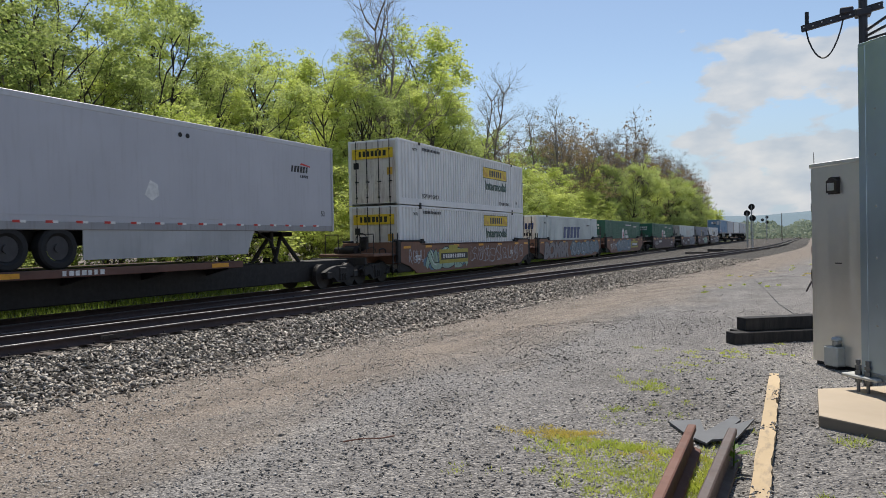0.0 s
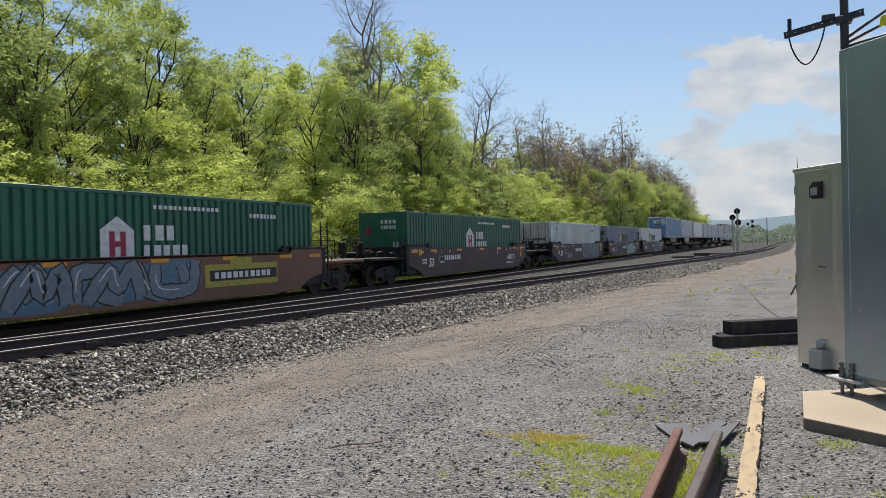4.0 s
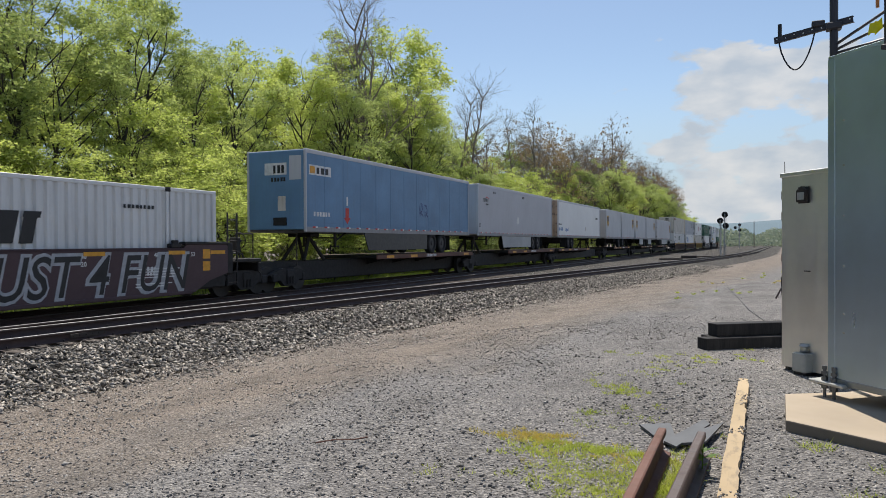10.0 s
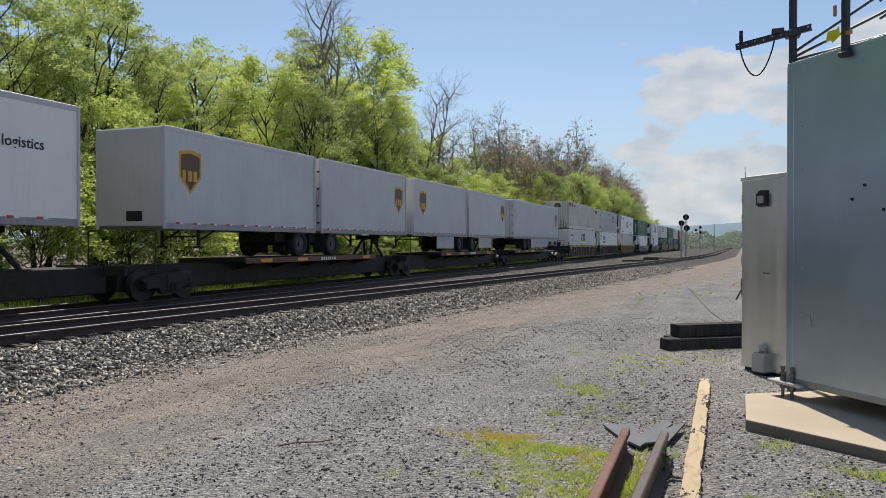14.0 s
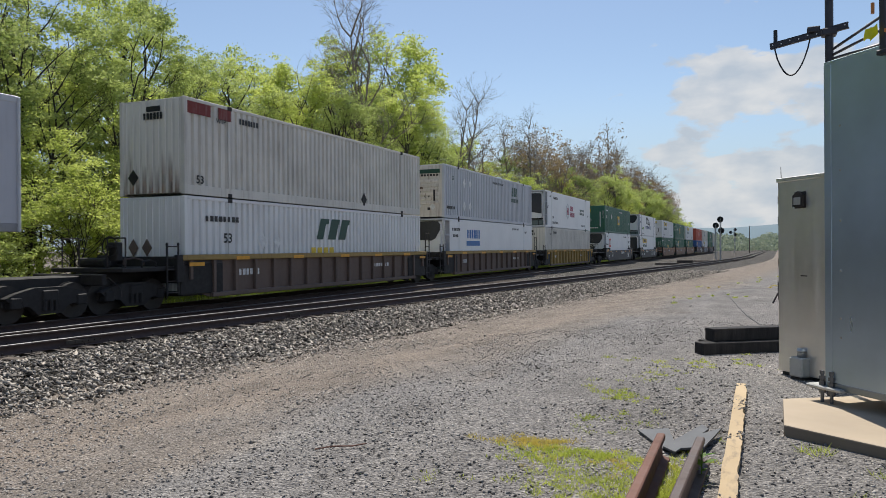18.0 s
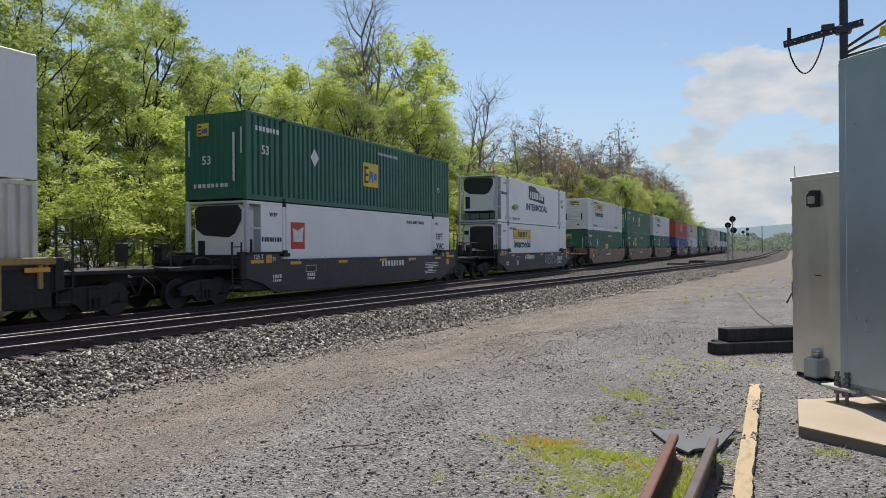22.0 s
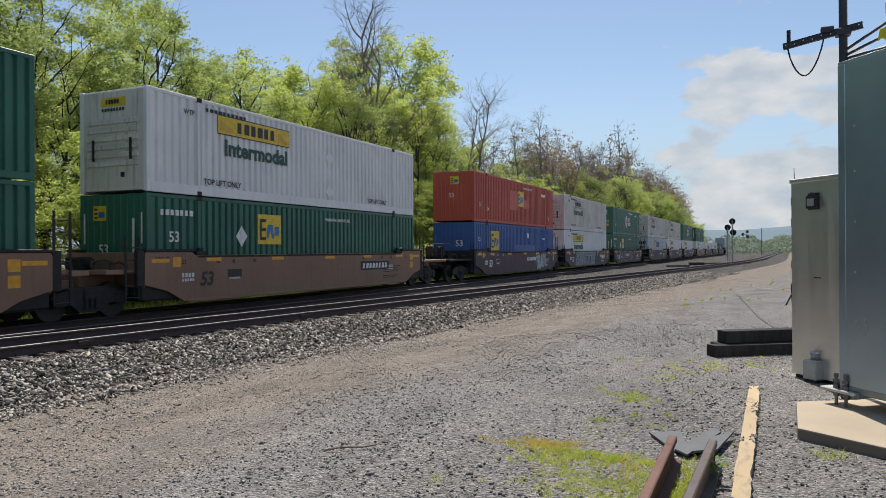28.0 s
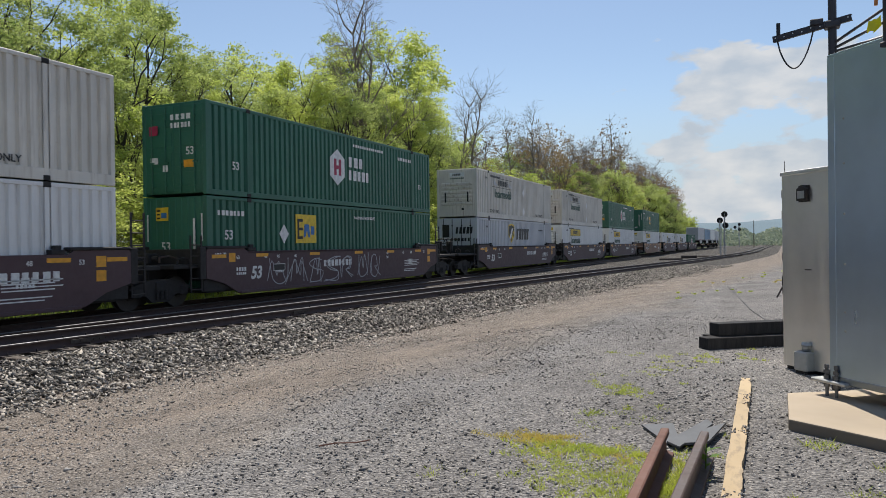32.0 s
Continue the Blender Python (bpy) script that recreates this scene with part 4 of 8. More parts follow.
def plant_wood():
    r = random.Random(21)
    low = [
        (9.0, tree_kind("tree", 36, 9.0, 4.0, 24000, 0.125, MAT["leaf"], "rounded tree with bright yellow-green spring leaves", 2, (0.07, 1), 0.42, gaps=-0.12)),
        (8.0, tree_kind("tree", 37, 8.0, 3.7, 21000, 0.125, MAT["leaf"], "low broad tree thick with bright spring leaves", 2, (0.07, 1), 0.42, gaps=-0.12)),
        (9.5, tree_kind("tree", 38, 9.5, 3.6, 21000, 0.12, MAT["leaf_dark"], "low tree with fresh green leaves", 1, (0.1, 1), 0.4)),
    ]
    near = [
        (15.0, tree_kind("tree", 31, 15.0, 4.4, 24000, 0.125, MAT["leaf_dark"], "tall tree with green spring leaves and dark limbs", 2, (0.2, 1), 0.42, gaps=0.02)),
        (13.5, tree_kind("tree", 32, 13.5, 4.8, 26000, 0.125, MAT["leaf"], "broad tree with fresh yellow-green spring leaves", 1, (0.14, 1), 0.42)),
        (15.5, tree_kind("tree", 33, 15.5, 4.2, 21000, 0.125, MAT["leaf_dark"], "tall tree with green spring leaves", 2, (0.2, 1), 0.42, gaps=0.03)),
        (14.0, tree_kind("tree", 34, 14.0, 4.6, 26000, 0.125, MAT["leaf_dark"], "spreading tree with fresh spring leaves", 2, (0.12, 1), 0.42)),
        (16.0, tree_kind("tree", 35, 16.0, 4.2, 15000, 0.13, MAT["leaf"], "tall thinly leaved tree with dark limbs", 2, (0.25, 1), 0.4, gaps=0.08)),
    ]
    far = [
        (14.5, tree_kind("tree", 41, 14.5, 5.0, 14000, 0.18, MAT["leaf"], "tree with fresh spring leaves at the edge of the wood", 1, (0.12, 1), 0.6)),
        (15.0, tree_kind("tree", 42, 15.0, 4.8, 14000, 0.18, MAT["leaf_dark"], "tree with green leaves at the edge of the wood", 1, (0.12, 1), 0.6)),
    ]
    bare = [
        (17.0, tree_kind("tree", 51, 17.0, 2.6, 0, 0, None, "tall bare tree with grey twigs", 1, (0.5, 1), bark="bark_pale", upward=0.5)),
        (16.5, tree_kind("tree", 52, 16.5, 5.2, 0, 0, None, "bare forked tree with grey twigs", 2, (0.45, 1), bark="bark_pale", upward=0.4)),
        (15.0, tree_kind("tree", 53, 15.0, 4.4, 2700, 0.17, MAT["bud"], "tree with sparse reddish-brown buds", 2, (0.25, 1), bark="bark_pale", upward=0.6)),
        (16.0, tree_kind("tree", 54, 16.0, 3.4, 900, 0.2, MAT["bud"], "slender nearly bare tree with many upright limbs", 3, (0.4, 1), bark="bark_pale", upward=0.9)),
    ]
    shrubs = [
        (4.6, tree_kind("shrub", 61, 4.6, 2.4, 13000, 0.1, MAT["leaf"], "leafy shrub with fresh green leaves", 2, (0.05, 1), 0.4)),
        (3.6, tree_kind("shrub", 62, 3.6, 2.2, 11000, 0.1, MAT["leaf_dark"], "dense green shrub beside the track", 2, (0.05, 1), 0.4)),
    ]
    used = set()

    def put(kind, x, y, s=1.0, turn=None):
        kind = kind[1]
        m = Matrix.Translation((x, y, -0.3)) @ Euler((0, 0, r.uniform(0, 6.28) if turn is None else turn)).to_matrix().to_4x4() @ Matrix.Diagonal((s, s, s * r.uniform(0.95, 1.05), 1))
        if kind in used:
            copy_thing(kind, m)
        else:
            used.add(kind)
            kind.matrix_basis = m

    def reach(kind, x, y, share):
        """Scale at which the tree's top stands at a share of the skyline, seen past the trees before it."""
        k = -x / 27.0
        return canopy(y / k) * k * share / kind[0]

    # low bright trees along the verge
    y = -8.0
    while y < 100:
        kind = r.choice(low[:2] if r.random() < 0.75 else low)
        put(kind, -24.3 + r.uniform(-0.9, 0.6), y, r.uniform(0.8, 1.12) if y < 60 else reach(kind, -24.3, y, r.uniform(0.78, 0.95)))
        y += r.uniform(4.0, 5.4)
    # the tall trees behind them, in three ranks
    for x0, y0, y1, step, share in ((-27.6, -12, 66, (3.9, 5.2), (0.82, 1.0)), (-32.0, 0, 90, (4.6, 6.0), (0.8, 0.98)), (-37.5, 14, 112, (5.5, 7.5), (0.75, 0.92))):
        y = y0
        while y < y1:
            kind, x = r.choice(near if x0 > -35 or y < 58 else far), x0 + r.uniform(-1.3, 1.3)
            put(kind, x, y + r.uniform(-0.8, 0.8), reach(kind, x, y, r.uniform(*share)))
            y += r.uniform(*step)
    y = 20.0
    while y < 120:
        kind = r.choice(far)
        put(kind, -44.0 + r.uniform(-2, 2), y, reach(kind, -44.0, y, r.uniform(0.55, 0.75)))
        y += r.uniform(6.5, 8.5)
    y = 8.0
    while y < 96:
        put(r.choice(shrubs), -22.1 + r.uniform(-0.8, 0.5), y, r.uniform(0.7, 1.15) if y < 55 else r.uniform(0.6, 1.05))
        y += r.uniform(2.8, 4.8)
    y = 10.0
    while y < 110:
        put(r.choice(shrubs), -30.0 + r.uniform(-2.5, 2.5), y, r.uniform(1.3, 1.9))
        y += r.uniform(5.2, 7.0)
    # the far end of the wood: leafy below, bare and brown above
    y = 98.0
    while y < 300:
        fade = (1.0 + 0.06 * smooth_step(120, 170, y)) * (1.0 - 0.35 * smooth_step(195, 270, y))
        put(r.choice(far), main_x(y) - 8.4 + r.uniform(-1.5, 1.0), y, r.uniform(0.6, 0.82) * fade)
        if y < 280:
            put(r.choice(bare[1:]), main_x(y) - 11.0 + r.uniform(-2, 2), y + r.uniform(-2, 2), r.uniform(1.02, 1.22) * fade)
            put(r.choice(bare), main_x(y) - 15.0 + r.uniform(-2, 2), y + r.uniform(-2, 2), r.uniform(1.08, 1.3) * fade)
        if r.random() < 0.6:
            put(r.choice(far), main_x(y) - 19.0 + r.uniform(-2, 2), y + 2, r.uniform(0.65, 0.9) * fade)
        y += r.uniform(4.5, 6.5)
    # single bare trees over the canopy
    for k, (i, x, yy, s) in enumerate(((1, -27.5, 46.5, 1.2), (0, -26.5, 64.0, 0.84), (0, -26.0, 68.0, 0.96), (3, -26.5, 73.5, 0.76), (0, -25.0, 88.5, 1.0), (2, -25.5, 92.5, 1.05),
                                       (2, -24.0, 97.0, 1.05), (0, -32.0, 20.5, 0.98))):
        put(bare[i], x, yy, s, 0.7 * k)


plant_wood()


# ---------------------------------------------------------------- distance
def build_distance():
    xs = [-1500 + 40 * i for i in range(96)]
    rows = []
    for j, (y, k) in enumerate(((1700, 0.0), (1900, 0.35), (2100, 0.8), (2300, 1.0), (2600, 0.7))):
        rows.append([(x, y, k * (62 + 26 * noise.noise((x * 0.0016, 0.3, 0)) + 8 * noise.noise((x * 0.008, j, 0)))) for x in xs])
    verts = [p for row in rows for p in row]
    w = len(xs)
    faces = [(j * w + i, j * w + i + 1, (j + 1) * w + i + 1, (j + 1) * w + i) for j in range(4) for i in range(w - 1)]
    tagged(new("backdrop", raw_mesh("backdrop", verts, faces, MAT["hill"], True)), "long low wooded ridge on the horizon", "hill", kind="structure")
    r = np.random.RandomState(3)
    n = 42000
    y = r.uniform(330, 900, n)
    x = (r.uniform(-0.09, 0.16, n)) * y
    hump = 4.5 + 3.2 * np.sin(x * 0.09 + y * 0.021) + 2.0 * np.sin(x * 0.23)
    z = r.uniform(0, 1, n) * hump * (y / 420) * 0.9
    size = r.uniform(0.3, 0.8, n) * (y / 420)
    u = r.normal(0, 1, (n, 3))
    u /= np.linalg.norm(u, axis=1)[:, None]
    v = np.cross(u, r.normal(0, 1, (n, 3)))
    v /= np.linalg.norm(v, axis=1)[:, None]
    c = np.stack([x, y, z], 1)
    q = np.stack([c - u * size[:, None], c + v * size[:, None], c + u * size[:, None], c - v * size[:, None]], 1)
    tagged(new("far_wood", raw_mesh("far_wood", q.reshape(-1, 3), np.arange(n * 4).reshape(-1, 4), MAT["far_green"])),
           "far hedges and woods in spring green paled by haze", "trees", kind="stuff")


build_distance()


# ---------------------------------------------------------------- train
SPEED = 15.05  # metres a second, towards the viewer's side
BOX_L, BOX_W, BOX_H = 16.15, 2.59, 2.896
FLOOR_Z = 0.445
MOVERS = []  # (thing, place along the train at 0 s, height)

SIDE_TEXT = Matrix(((0, 0, 1, 0), (1, 0, 0, 0), (0, 1, 0, 0), (0, 0, 0, 1)))
END_TEXT = Matrix(((1, 0, 0, 0), (0, 0, -1, 0), (0, 1, 0, 0), (0, 0, 0, 1)))
MESHES = {}


def shared(key, material, make):
    """One mesh for all parts of the same make and paint."""
    k = (key, material.name)
    if k not in MESHES:
        MESHES[k] = make().mesh(key if isinstance(key, str) else key[0], material)
    return MESHES[k]


def corrugated(length, z0, z1, depth, pitch, flat=0.42):
    """Upright corrugations in the y-z plane, crests at x = 0, from y = 0 to length."""
    s = Shape()
    n = max(1, round(length / pitch))
    p = length / n
    line = [(0.0, 0.0)]
    for i in range(n):
        y = i * p
        line += [(y + p * 0.5, 0.0), (y + p * 0.62, -depth), (y + p * 0.86, -depth), (y + p * 0.98, 0.0)]
    line.append((length, 0.0))
    m = len(line)
    verts = [(x, y, z0) for y, x in line] + [(x, y, z1) for y, x in line]
    return s.add(verts, [(i, i + 1, m + i + 1, m + i) for i in range(m - 1)])


def label_plate(parent, name, y0, y1, z0, z1, mat, x=1.297, t=0.004):
    return part(name, Shape().box(x, x + t, y0, y1, z0, z1), MAT[mat], parent)


def end_plate(parent, name, x0, x1, z0, z1, mat, y=-8.079, t=0.004):
    return part(name, Shape().box(x0, x1, y - t, y, z0, z1), MAT[mat], parent)


def side_words(parent, words, y, z, size, mat, x=1.3, shear=0.0, width=0.0):
    me = text_mesh(words, size, MAT[mat], shear, 0.034 if size > 0.5 else 0.018)
    ob = part("lettering", me, None, parent)
    grow = width / max(v.co.x for v in me.vertices) if width else 1.0
    ob.matrix_local = Matrix.Translation((x, y, z)) @ SIDE_TEXT @ Matrix.Diagonal((grow, 1, 1, 1))
    return ob


def sprayed_words(parent, words, y, z, size, width, line="spray_white", core="black", outer=0.06, inner=0.005, x=1.504):
    """A sprayed phrase: dark letters with a pale outline."""
    for mat, fat, up in ((line, outer, 0.0), (core, inner, 0.0035)):
        me = text_mesh(words, size, MAT[mat], 0.25, fat, 0.0015)
        ob = part("sprayed_lettering", me, None, parent, "sprayed graffiti letters")
        ob.matrix_local = Matrix.Translation((x + up, y, z)) @ SIDE_TEXT @ Matrix.Diagonal((width / max(v.co.x for v in me.vertices), 1, 1, 1))


def end_words(parent, words, x, z, size, mat, y=-8.084):
    ob = part("lettering", text_mesh(words, size, MAT[mat]), None, parent)
    ob.matrix_local = Matrix.Translation((x, y, z)) @ END_TEXT
    return ob


def bars(parent, y0, y1, z0, z1, mat, n=6, slant=0.0, x=1.297, on="side", off=0.0, fill=0.66):
    """Unreadable or private writing: upright bars of its size and colour."""
    w = (y1 - y0) / n
    for i in range(n):
        a = y0 + i * w
        b = a + w * fill * (0.85, 1.1, 1.0, 1.15, 0.9)[i % 5]
        o = [(a, z0), (b, z0), (b + slant, z1), (a + slant, z1)]
        if on == "side":
            bar = Shape().prism(o, "x", x, x + 0.004)
        else:
            bar = Shape().prism(o, "y", -8.085 + off, -8.079 + off)
        part("marking_bar", bar, MAT[mat], parent)


def outline_plate(parent, name, pts, mat, x=1.297, t=0.004):
    return part(name, Shape().prism(pts, "x", x, x + t), MAT[mat], parent)


def mark_yellow_panel(parent, y, z, w=3.1, h=0.52, words=True, pale=False, clean=True):
    """Yellow freight panel with dark bars, and the word under it."""
    if not pale:
        label_plate(parent, "yellow_panel", y, y + w, z, z + h, "black", 1.296)
        label_plate(parent, "yellow_panel", y + 0.03, y + w - 0.03, z + 0.03, z + h - 0.03, "yellow", 1.299)
    bars(parent, y + w * 0.25, y + w * 0.8, z + h * 0.22, z + h * 0.78, "black", 6, 0.0, 1.304)
    if pale:
        for q in (0.0, 0.96):
            label_plate(parent, "panel_rule", y - 0.1, y + w + 0.1, z + h * q, z + h * q + 0.025, "black", 1.299)
    for a, b in ((0.03, 0.2), (0.83, 0.97)):
        outline_plate(parent, "panel_mark", [(y + w * a, z + h * 0.2), (y + w * b, z + h * 0.16), (y + w * b, z + h * 0.3), (y + w * a, z + h * 0.75)], "light_grey" if pale else "gold", 1.304)
    if words:
        side_words(parent, "Intermodal", y + 0.3, z - 0.62, 0.68, "dk_green", width=w * 0.88)


def mark_square(parent, y, z, s=1.0, faded=False):
    """Yellow square with a black and a blue block."""
    label_plate(parent, "yellow_square", y, y + s * 1.25, z, z + s, "yellow" if not faded else "white_mark")
    for zz in (0.14, 0.44, 0.74):
        label_plate(parent, "square_mark", y + s * 0.1, y + s * 0.42, z + s * zz, z + s * (zz + 0.1), "black", 1.302)
    label_plate(parent, "square_mark", y + s * 0.1, y + s * 0.2, z + s * 0.14, z + s * 0.84, "black", 1.302)
    outline_plate(parent, "square_mark", [(y + s * 0.46, z + s * 0.2), (y + s * 0.56, z + s * 0.2), (y + s * 0.66, z + s * 0.45), (y + s * 0.76, z + s * 0.2), (y + s * 0.86, z + s * 0.2),
                                          (y + s * 0.80, z + s * 0.66), (y + s * 0.52, z + s * 0.66)], "mid_blue", 1.302)
    label_plate(parent, "square_mark", y + s * 0.9, y + s * 1.12, z + s * 0.3, z + s * 0.6, "mid_blue", 1.302)


def end_square(parent, x, z, s=0.5):
    end_plate(parent, "yellow_square", x, x + s * 1.2, z, z + s, "yellow")
    for zz in (0.14, 0.42, 0.7):
        end_plate(parent, "square_mark", x + s * 0.1, x + s * 0.42, z + s * zz, z + s * (zz + 0.12), "black", -8.083)
    end_plate(parent, "square_mark", x + s * 0.5, x + s * 1.05, z + s * 0.2, z + s * 0.6, "mid_blue", -8.083)


def mark_hexagon(parent, y, z, r, fill, bar_colour, words_colour):
    pts = [(y + r * 0.86 * math.sin(k * math.pi / 3), z - r * math.cos(k * math.pi / 3)) for k in range(6)]
    outline_plate(parent, "hexagon_mark", pts, fill)
    inner = [(y + r * 0.7 * math.sin(k * math.pi / 3), z - r * 0.82 * math.cos(k * math.pi / 3)) for k in range(6)]
    if fill != "white_mark":
        outline_plate(parent, "hexagon_mark", inner, "white_mark", 1.302)
    for dy in (-0.36, 0.12):
        label_plate(parent, "hexagon_bar", y + r * dy, y + r * (dy + 0.24), z - r * 0.45, z + r * 0.45, bar_colour, 1.306)
    label_plate(parent, "hexagon_bar", y - r * 0.2, y + r * 0.2, z - r * 0.1, z + r * 0.1, bar_colour, 1.306)
    bars(parent, y + r * 1.2, y + r * 2.9, z + r * 0.12, z + r * 0.7, words_colour, 3)
    bars(parent, y + r * 1.2, y + r * 3.6, z - r * 0.62, z - r * 0.05, words_colour, 5)


def mark_shield(parent, y, z, w, h, dark, light, on="side"):
    pts = [(y, z + h), (y, z + h * 0.4), (y + w * 0.5, z), (y + w, z + h * 0.4), (y + w, z + h), (y + w * 0.5, z + h * 1.06)]
    outline_plate(parent, "shield_mark", pts, light)
    i = 0.08
    pts = [(y + w * i, z + h * (1 - i)), (y + w * i, z + h * 0.43), (y + w * 0.5, z + h * 0.09), (y + w * (1 - i), z + h * 0.43), (y + w * (1 - i), z + h * (1 - i) - 0.02), (y + w * 0.5, z + h * 0.98)]
    outline_plate(parent, "shield_mark", pts, dark, 1.302)


def slant_mark(parent, y, z, w, h, colour, shield=True):
    if shield:
        mark_shield(parent, y - 1.6, z - h * 0.3, 1.2, h * 1.6, "black", "yellow")
        outline_plate(parent, "shield_stripe", [(y - 1.45, z + 0.1), (y - 1.15, z), (y - 0.7, z + h), (y - 0.95, z + h)], "white_mark", 1.307)
        outline_plate(parent, "shield_stripe", [(y - 1.0, z - 0.05), (y - 0.75, z + 0.1), (y - 0.52, z + h * 0.85), (y - 0.72, z + h * 0.7)], "yellow", 1.307)
    bars(parent, y, y + w, z, z + h, colour, 5, h * 0.22)
    for k in range(5):
        a = y + k * w / 5
        part("marking_bar", Shape().prism([(a + 0.1, z + h * 0.8), (a + w / 5 * 0.95, z + h * 0.8), (a + w / 5 * 0.95 + 0.04, z + h), (a + 0.14, z + h)], "x", 1.298, 1.3035), MAT[colour], parent)


def diamond(parent, y, z, r, mat="white_mark"):
    outline_plate(parent, "placard_holder", [(y, z - r), (y + r * 0.8, z), (y, z + r), (y - r * 0.8, z)], mat)


def container(paint, side="corr", end="door", label="", marks=None, end_paint=None, unit_style="round"):
    """A 53-foot container, centre of its base at the origin."""
    m, me = MAT[paint], MAT[end_paint or paint]
    box = thing("shipping_container", label, "container", "containers on the train")
    L2, W2, H = BOX_L / 2, BOX_W / 2, BOX_H
    back = -L2 + (0.75 if end == "reefer" else 0.05)
    part("body", shared(("body", end == "reefer"), m, lambda: Shape().box(-W2 + 0.1, W2 - 0.1, back, L2 - 0.05, 0.06, H - 0.05)), None, box)
    part("roof", shared("roof", m, lambda: Shape().box(-W2 + 0.07, W2 - 0.07, -L2 + 0.05, L2 - 0.04, H - 0.05, H - 0.01, 0.01)), None, box)
    if side == "corr":
        a, b = -L2 + 2.0, L2 - 2.0
        for y0, y1 in ((-L2 + 0.12, a - 0.1), (a + 0.1, b - 0.1), (b + 0.1, L2 - 0.12)):
            for sgn in (1, -1):
                ob = part("side_panel", shared(("side_panel", round(y1 - y0, 2)), m, lambda: corrugated(y1 - y0, 0.16, H - 0.1, 0.072, 0.285)), None, box)
                ob.matrix_local = Matrix.Translation((W2 - 0.012, y0, 0)) if sgn > 0 else Matrix.Translation((-W2 + 0.012, y1, 0)) @ Matrix.Rotation(math.pi, 4, "Z")
    else:
        for y0, y1 in ((-L2 + 0.12, -L2 + 1.9), (-L2 + 2.12, L2 - 2.12), (L2 - 1.9, L2 - 0.12)):
            for sgn in (1, -1):
                x0, x1 = (W2 - 0.06, W2 - 0.006) if sgn > 0 else (-W2 + 0.006, -W2 + 0.06)
                part("side_panel", Shape().box(x0, x1, max(y0, back), y1, 0.1, H - 0.08, 0.006), m, box)
    for y in (-L2 + 2.0, L2 - 2.0):
        for a in (W2 - 0.07, -W2 - 0.002):
            part("lift_post", shared("lift_post", m, lambda: Shape().box(0, 0.072, -0.07, 0.07, 0.02, H - 0.01, 0.012)), None, box).location = (a, y, 0)
        part("lift_casting", shared("lift_casting", MAT["grime"], lambda: Shape().box(W2 - 0.12, W2 + 0.02, -0.1, 0.1, H - 0.13, H + 0.004, 0.01).box(W2 - 0.12, W2 + 0.02, -0.09, 0.09, 0.0, 0.12, 0.01)), None, box, "black steel lift casting").location.y = y
    for sx in (1, -1):
        for y in (-L2, L2):
            s = shared(("corner_post", sx, y > 0), m if end != "reefer" or y > 0 else m, lambda: Shape().box(min(sx * W2, sx * (W2 - 0.14)), max(sx * W2, sx * (W2 - 0.14)), y - (0.14 if y > 0 else 0), y + (0 if y > 0 else 0.14), 0.0, H, 0.015))
            part("corner_post", s, None, box)
        part("top_rail", shared(("top_rail", sx), m, lambda: Shape().box(sx * W2 - 0.07 if sx > 0 else -W2, sx * W2 if sx > 0 else -W2 + 0.07, -L2 + 0.1, L2 - 0.1, H - 0.11, H - 0.004, 0.012)), None, box)
        part("bottom_rail", shared(("bottom_rail", sx), m, lambda: Shape().box(sx * W2 - 0.08 if sx > 0 else -W2, sx * W2 if sx > 0 else -W2 + 0.08, -L2 + 0.1, L2 - 0.1, 0.0, 0.29 if paint in ("cream", "white") else 0.17, 0.012)), None, box)
    part("front_wall", shared(("front_wall", 0), m, lambda: Shape().box(-W2 + 0.13, W2 - 0.13, L2 - 0.06, L2 - 0.02, 0.05, H - 0.05, 0.01)), None, box)
    if end == "corr":
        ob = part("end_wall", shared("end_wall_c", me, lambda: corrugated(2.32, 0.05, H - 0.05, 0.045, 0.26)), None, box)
        ob.matrix_local = Matrix.Translation((-1.16, -L2 + 0.03, 0)) @ Matrix.Rotation(-math.pi / 2, 4, "Z")
    elif end == "louver":
        def louvers():
            s = Shape().box(-1.16, 1.16, -L2 + 0.02, -L2 + 0.06, 0.05, H - 0.05, 0.01)
            return s
        part("end_wall", shared("end_wall_l", me, louvers), None, box)
        for k in range(6):
            part("louver", shared("louver", me, lambda: Shape().prism([(-L2 + 0.02, 0.0), (-L2 - 0.03, 0.03), (-L2 - 0.03, 0.14), (-L2 + 0.02, 0.17)][::-1], "x", -0.98, 0.98)), None, box).location.z = 0.72 + k * 0.235
        for x in (-0.72, 0.72):
            part("latch_plate", shared("latch_plate", MAT["grime"], lambda: Shape().box(-0.05, 0.05, -L2 - 0.04, -L2 - 0.02, 0.9, 1.5, 0.01)), None, box).location.x = x
        end_plate(box, "vent", 0.3, 0.45, 0.42, 0.56, "black", -8.06)
    elif end == "reefer":
        for x in (-W2 + 0.065, W2 - 0.065):
            part("frame_post", Shape().box(x - 0.065, x + 0.065, -L2 - 0.002, -L2 + 0.14, 0.0, H, 0.012), MAT["light_grey"], box, "light grey steel frame post")
        part("frame_header", Shape().box(-W2 + 0.13, W2 - 0.13, -L2, -L2 + 0.1, H - 0.08, H - 0.004, 0.012), MAT["light_grey"], box)
        part("frame_sill", Shape().box(-W2 + 0.13, W2 - 0.13, -L2, -L2 + 0.12, 0.004, 0.13, 0.012), MAT["light_grey"], box)
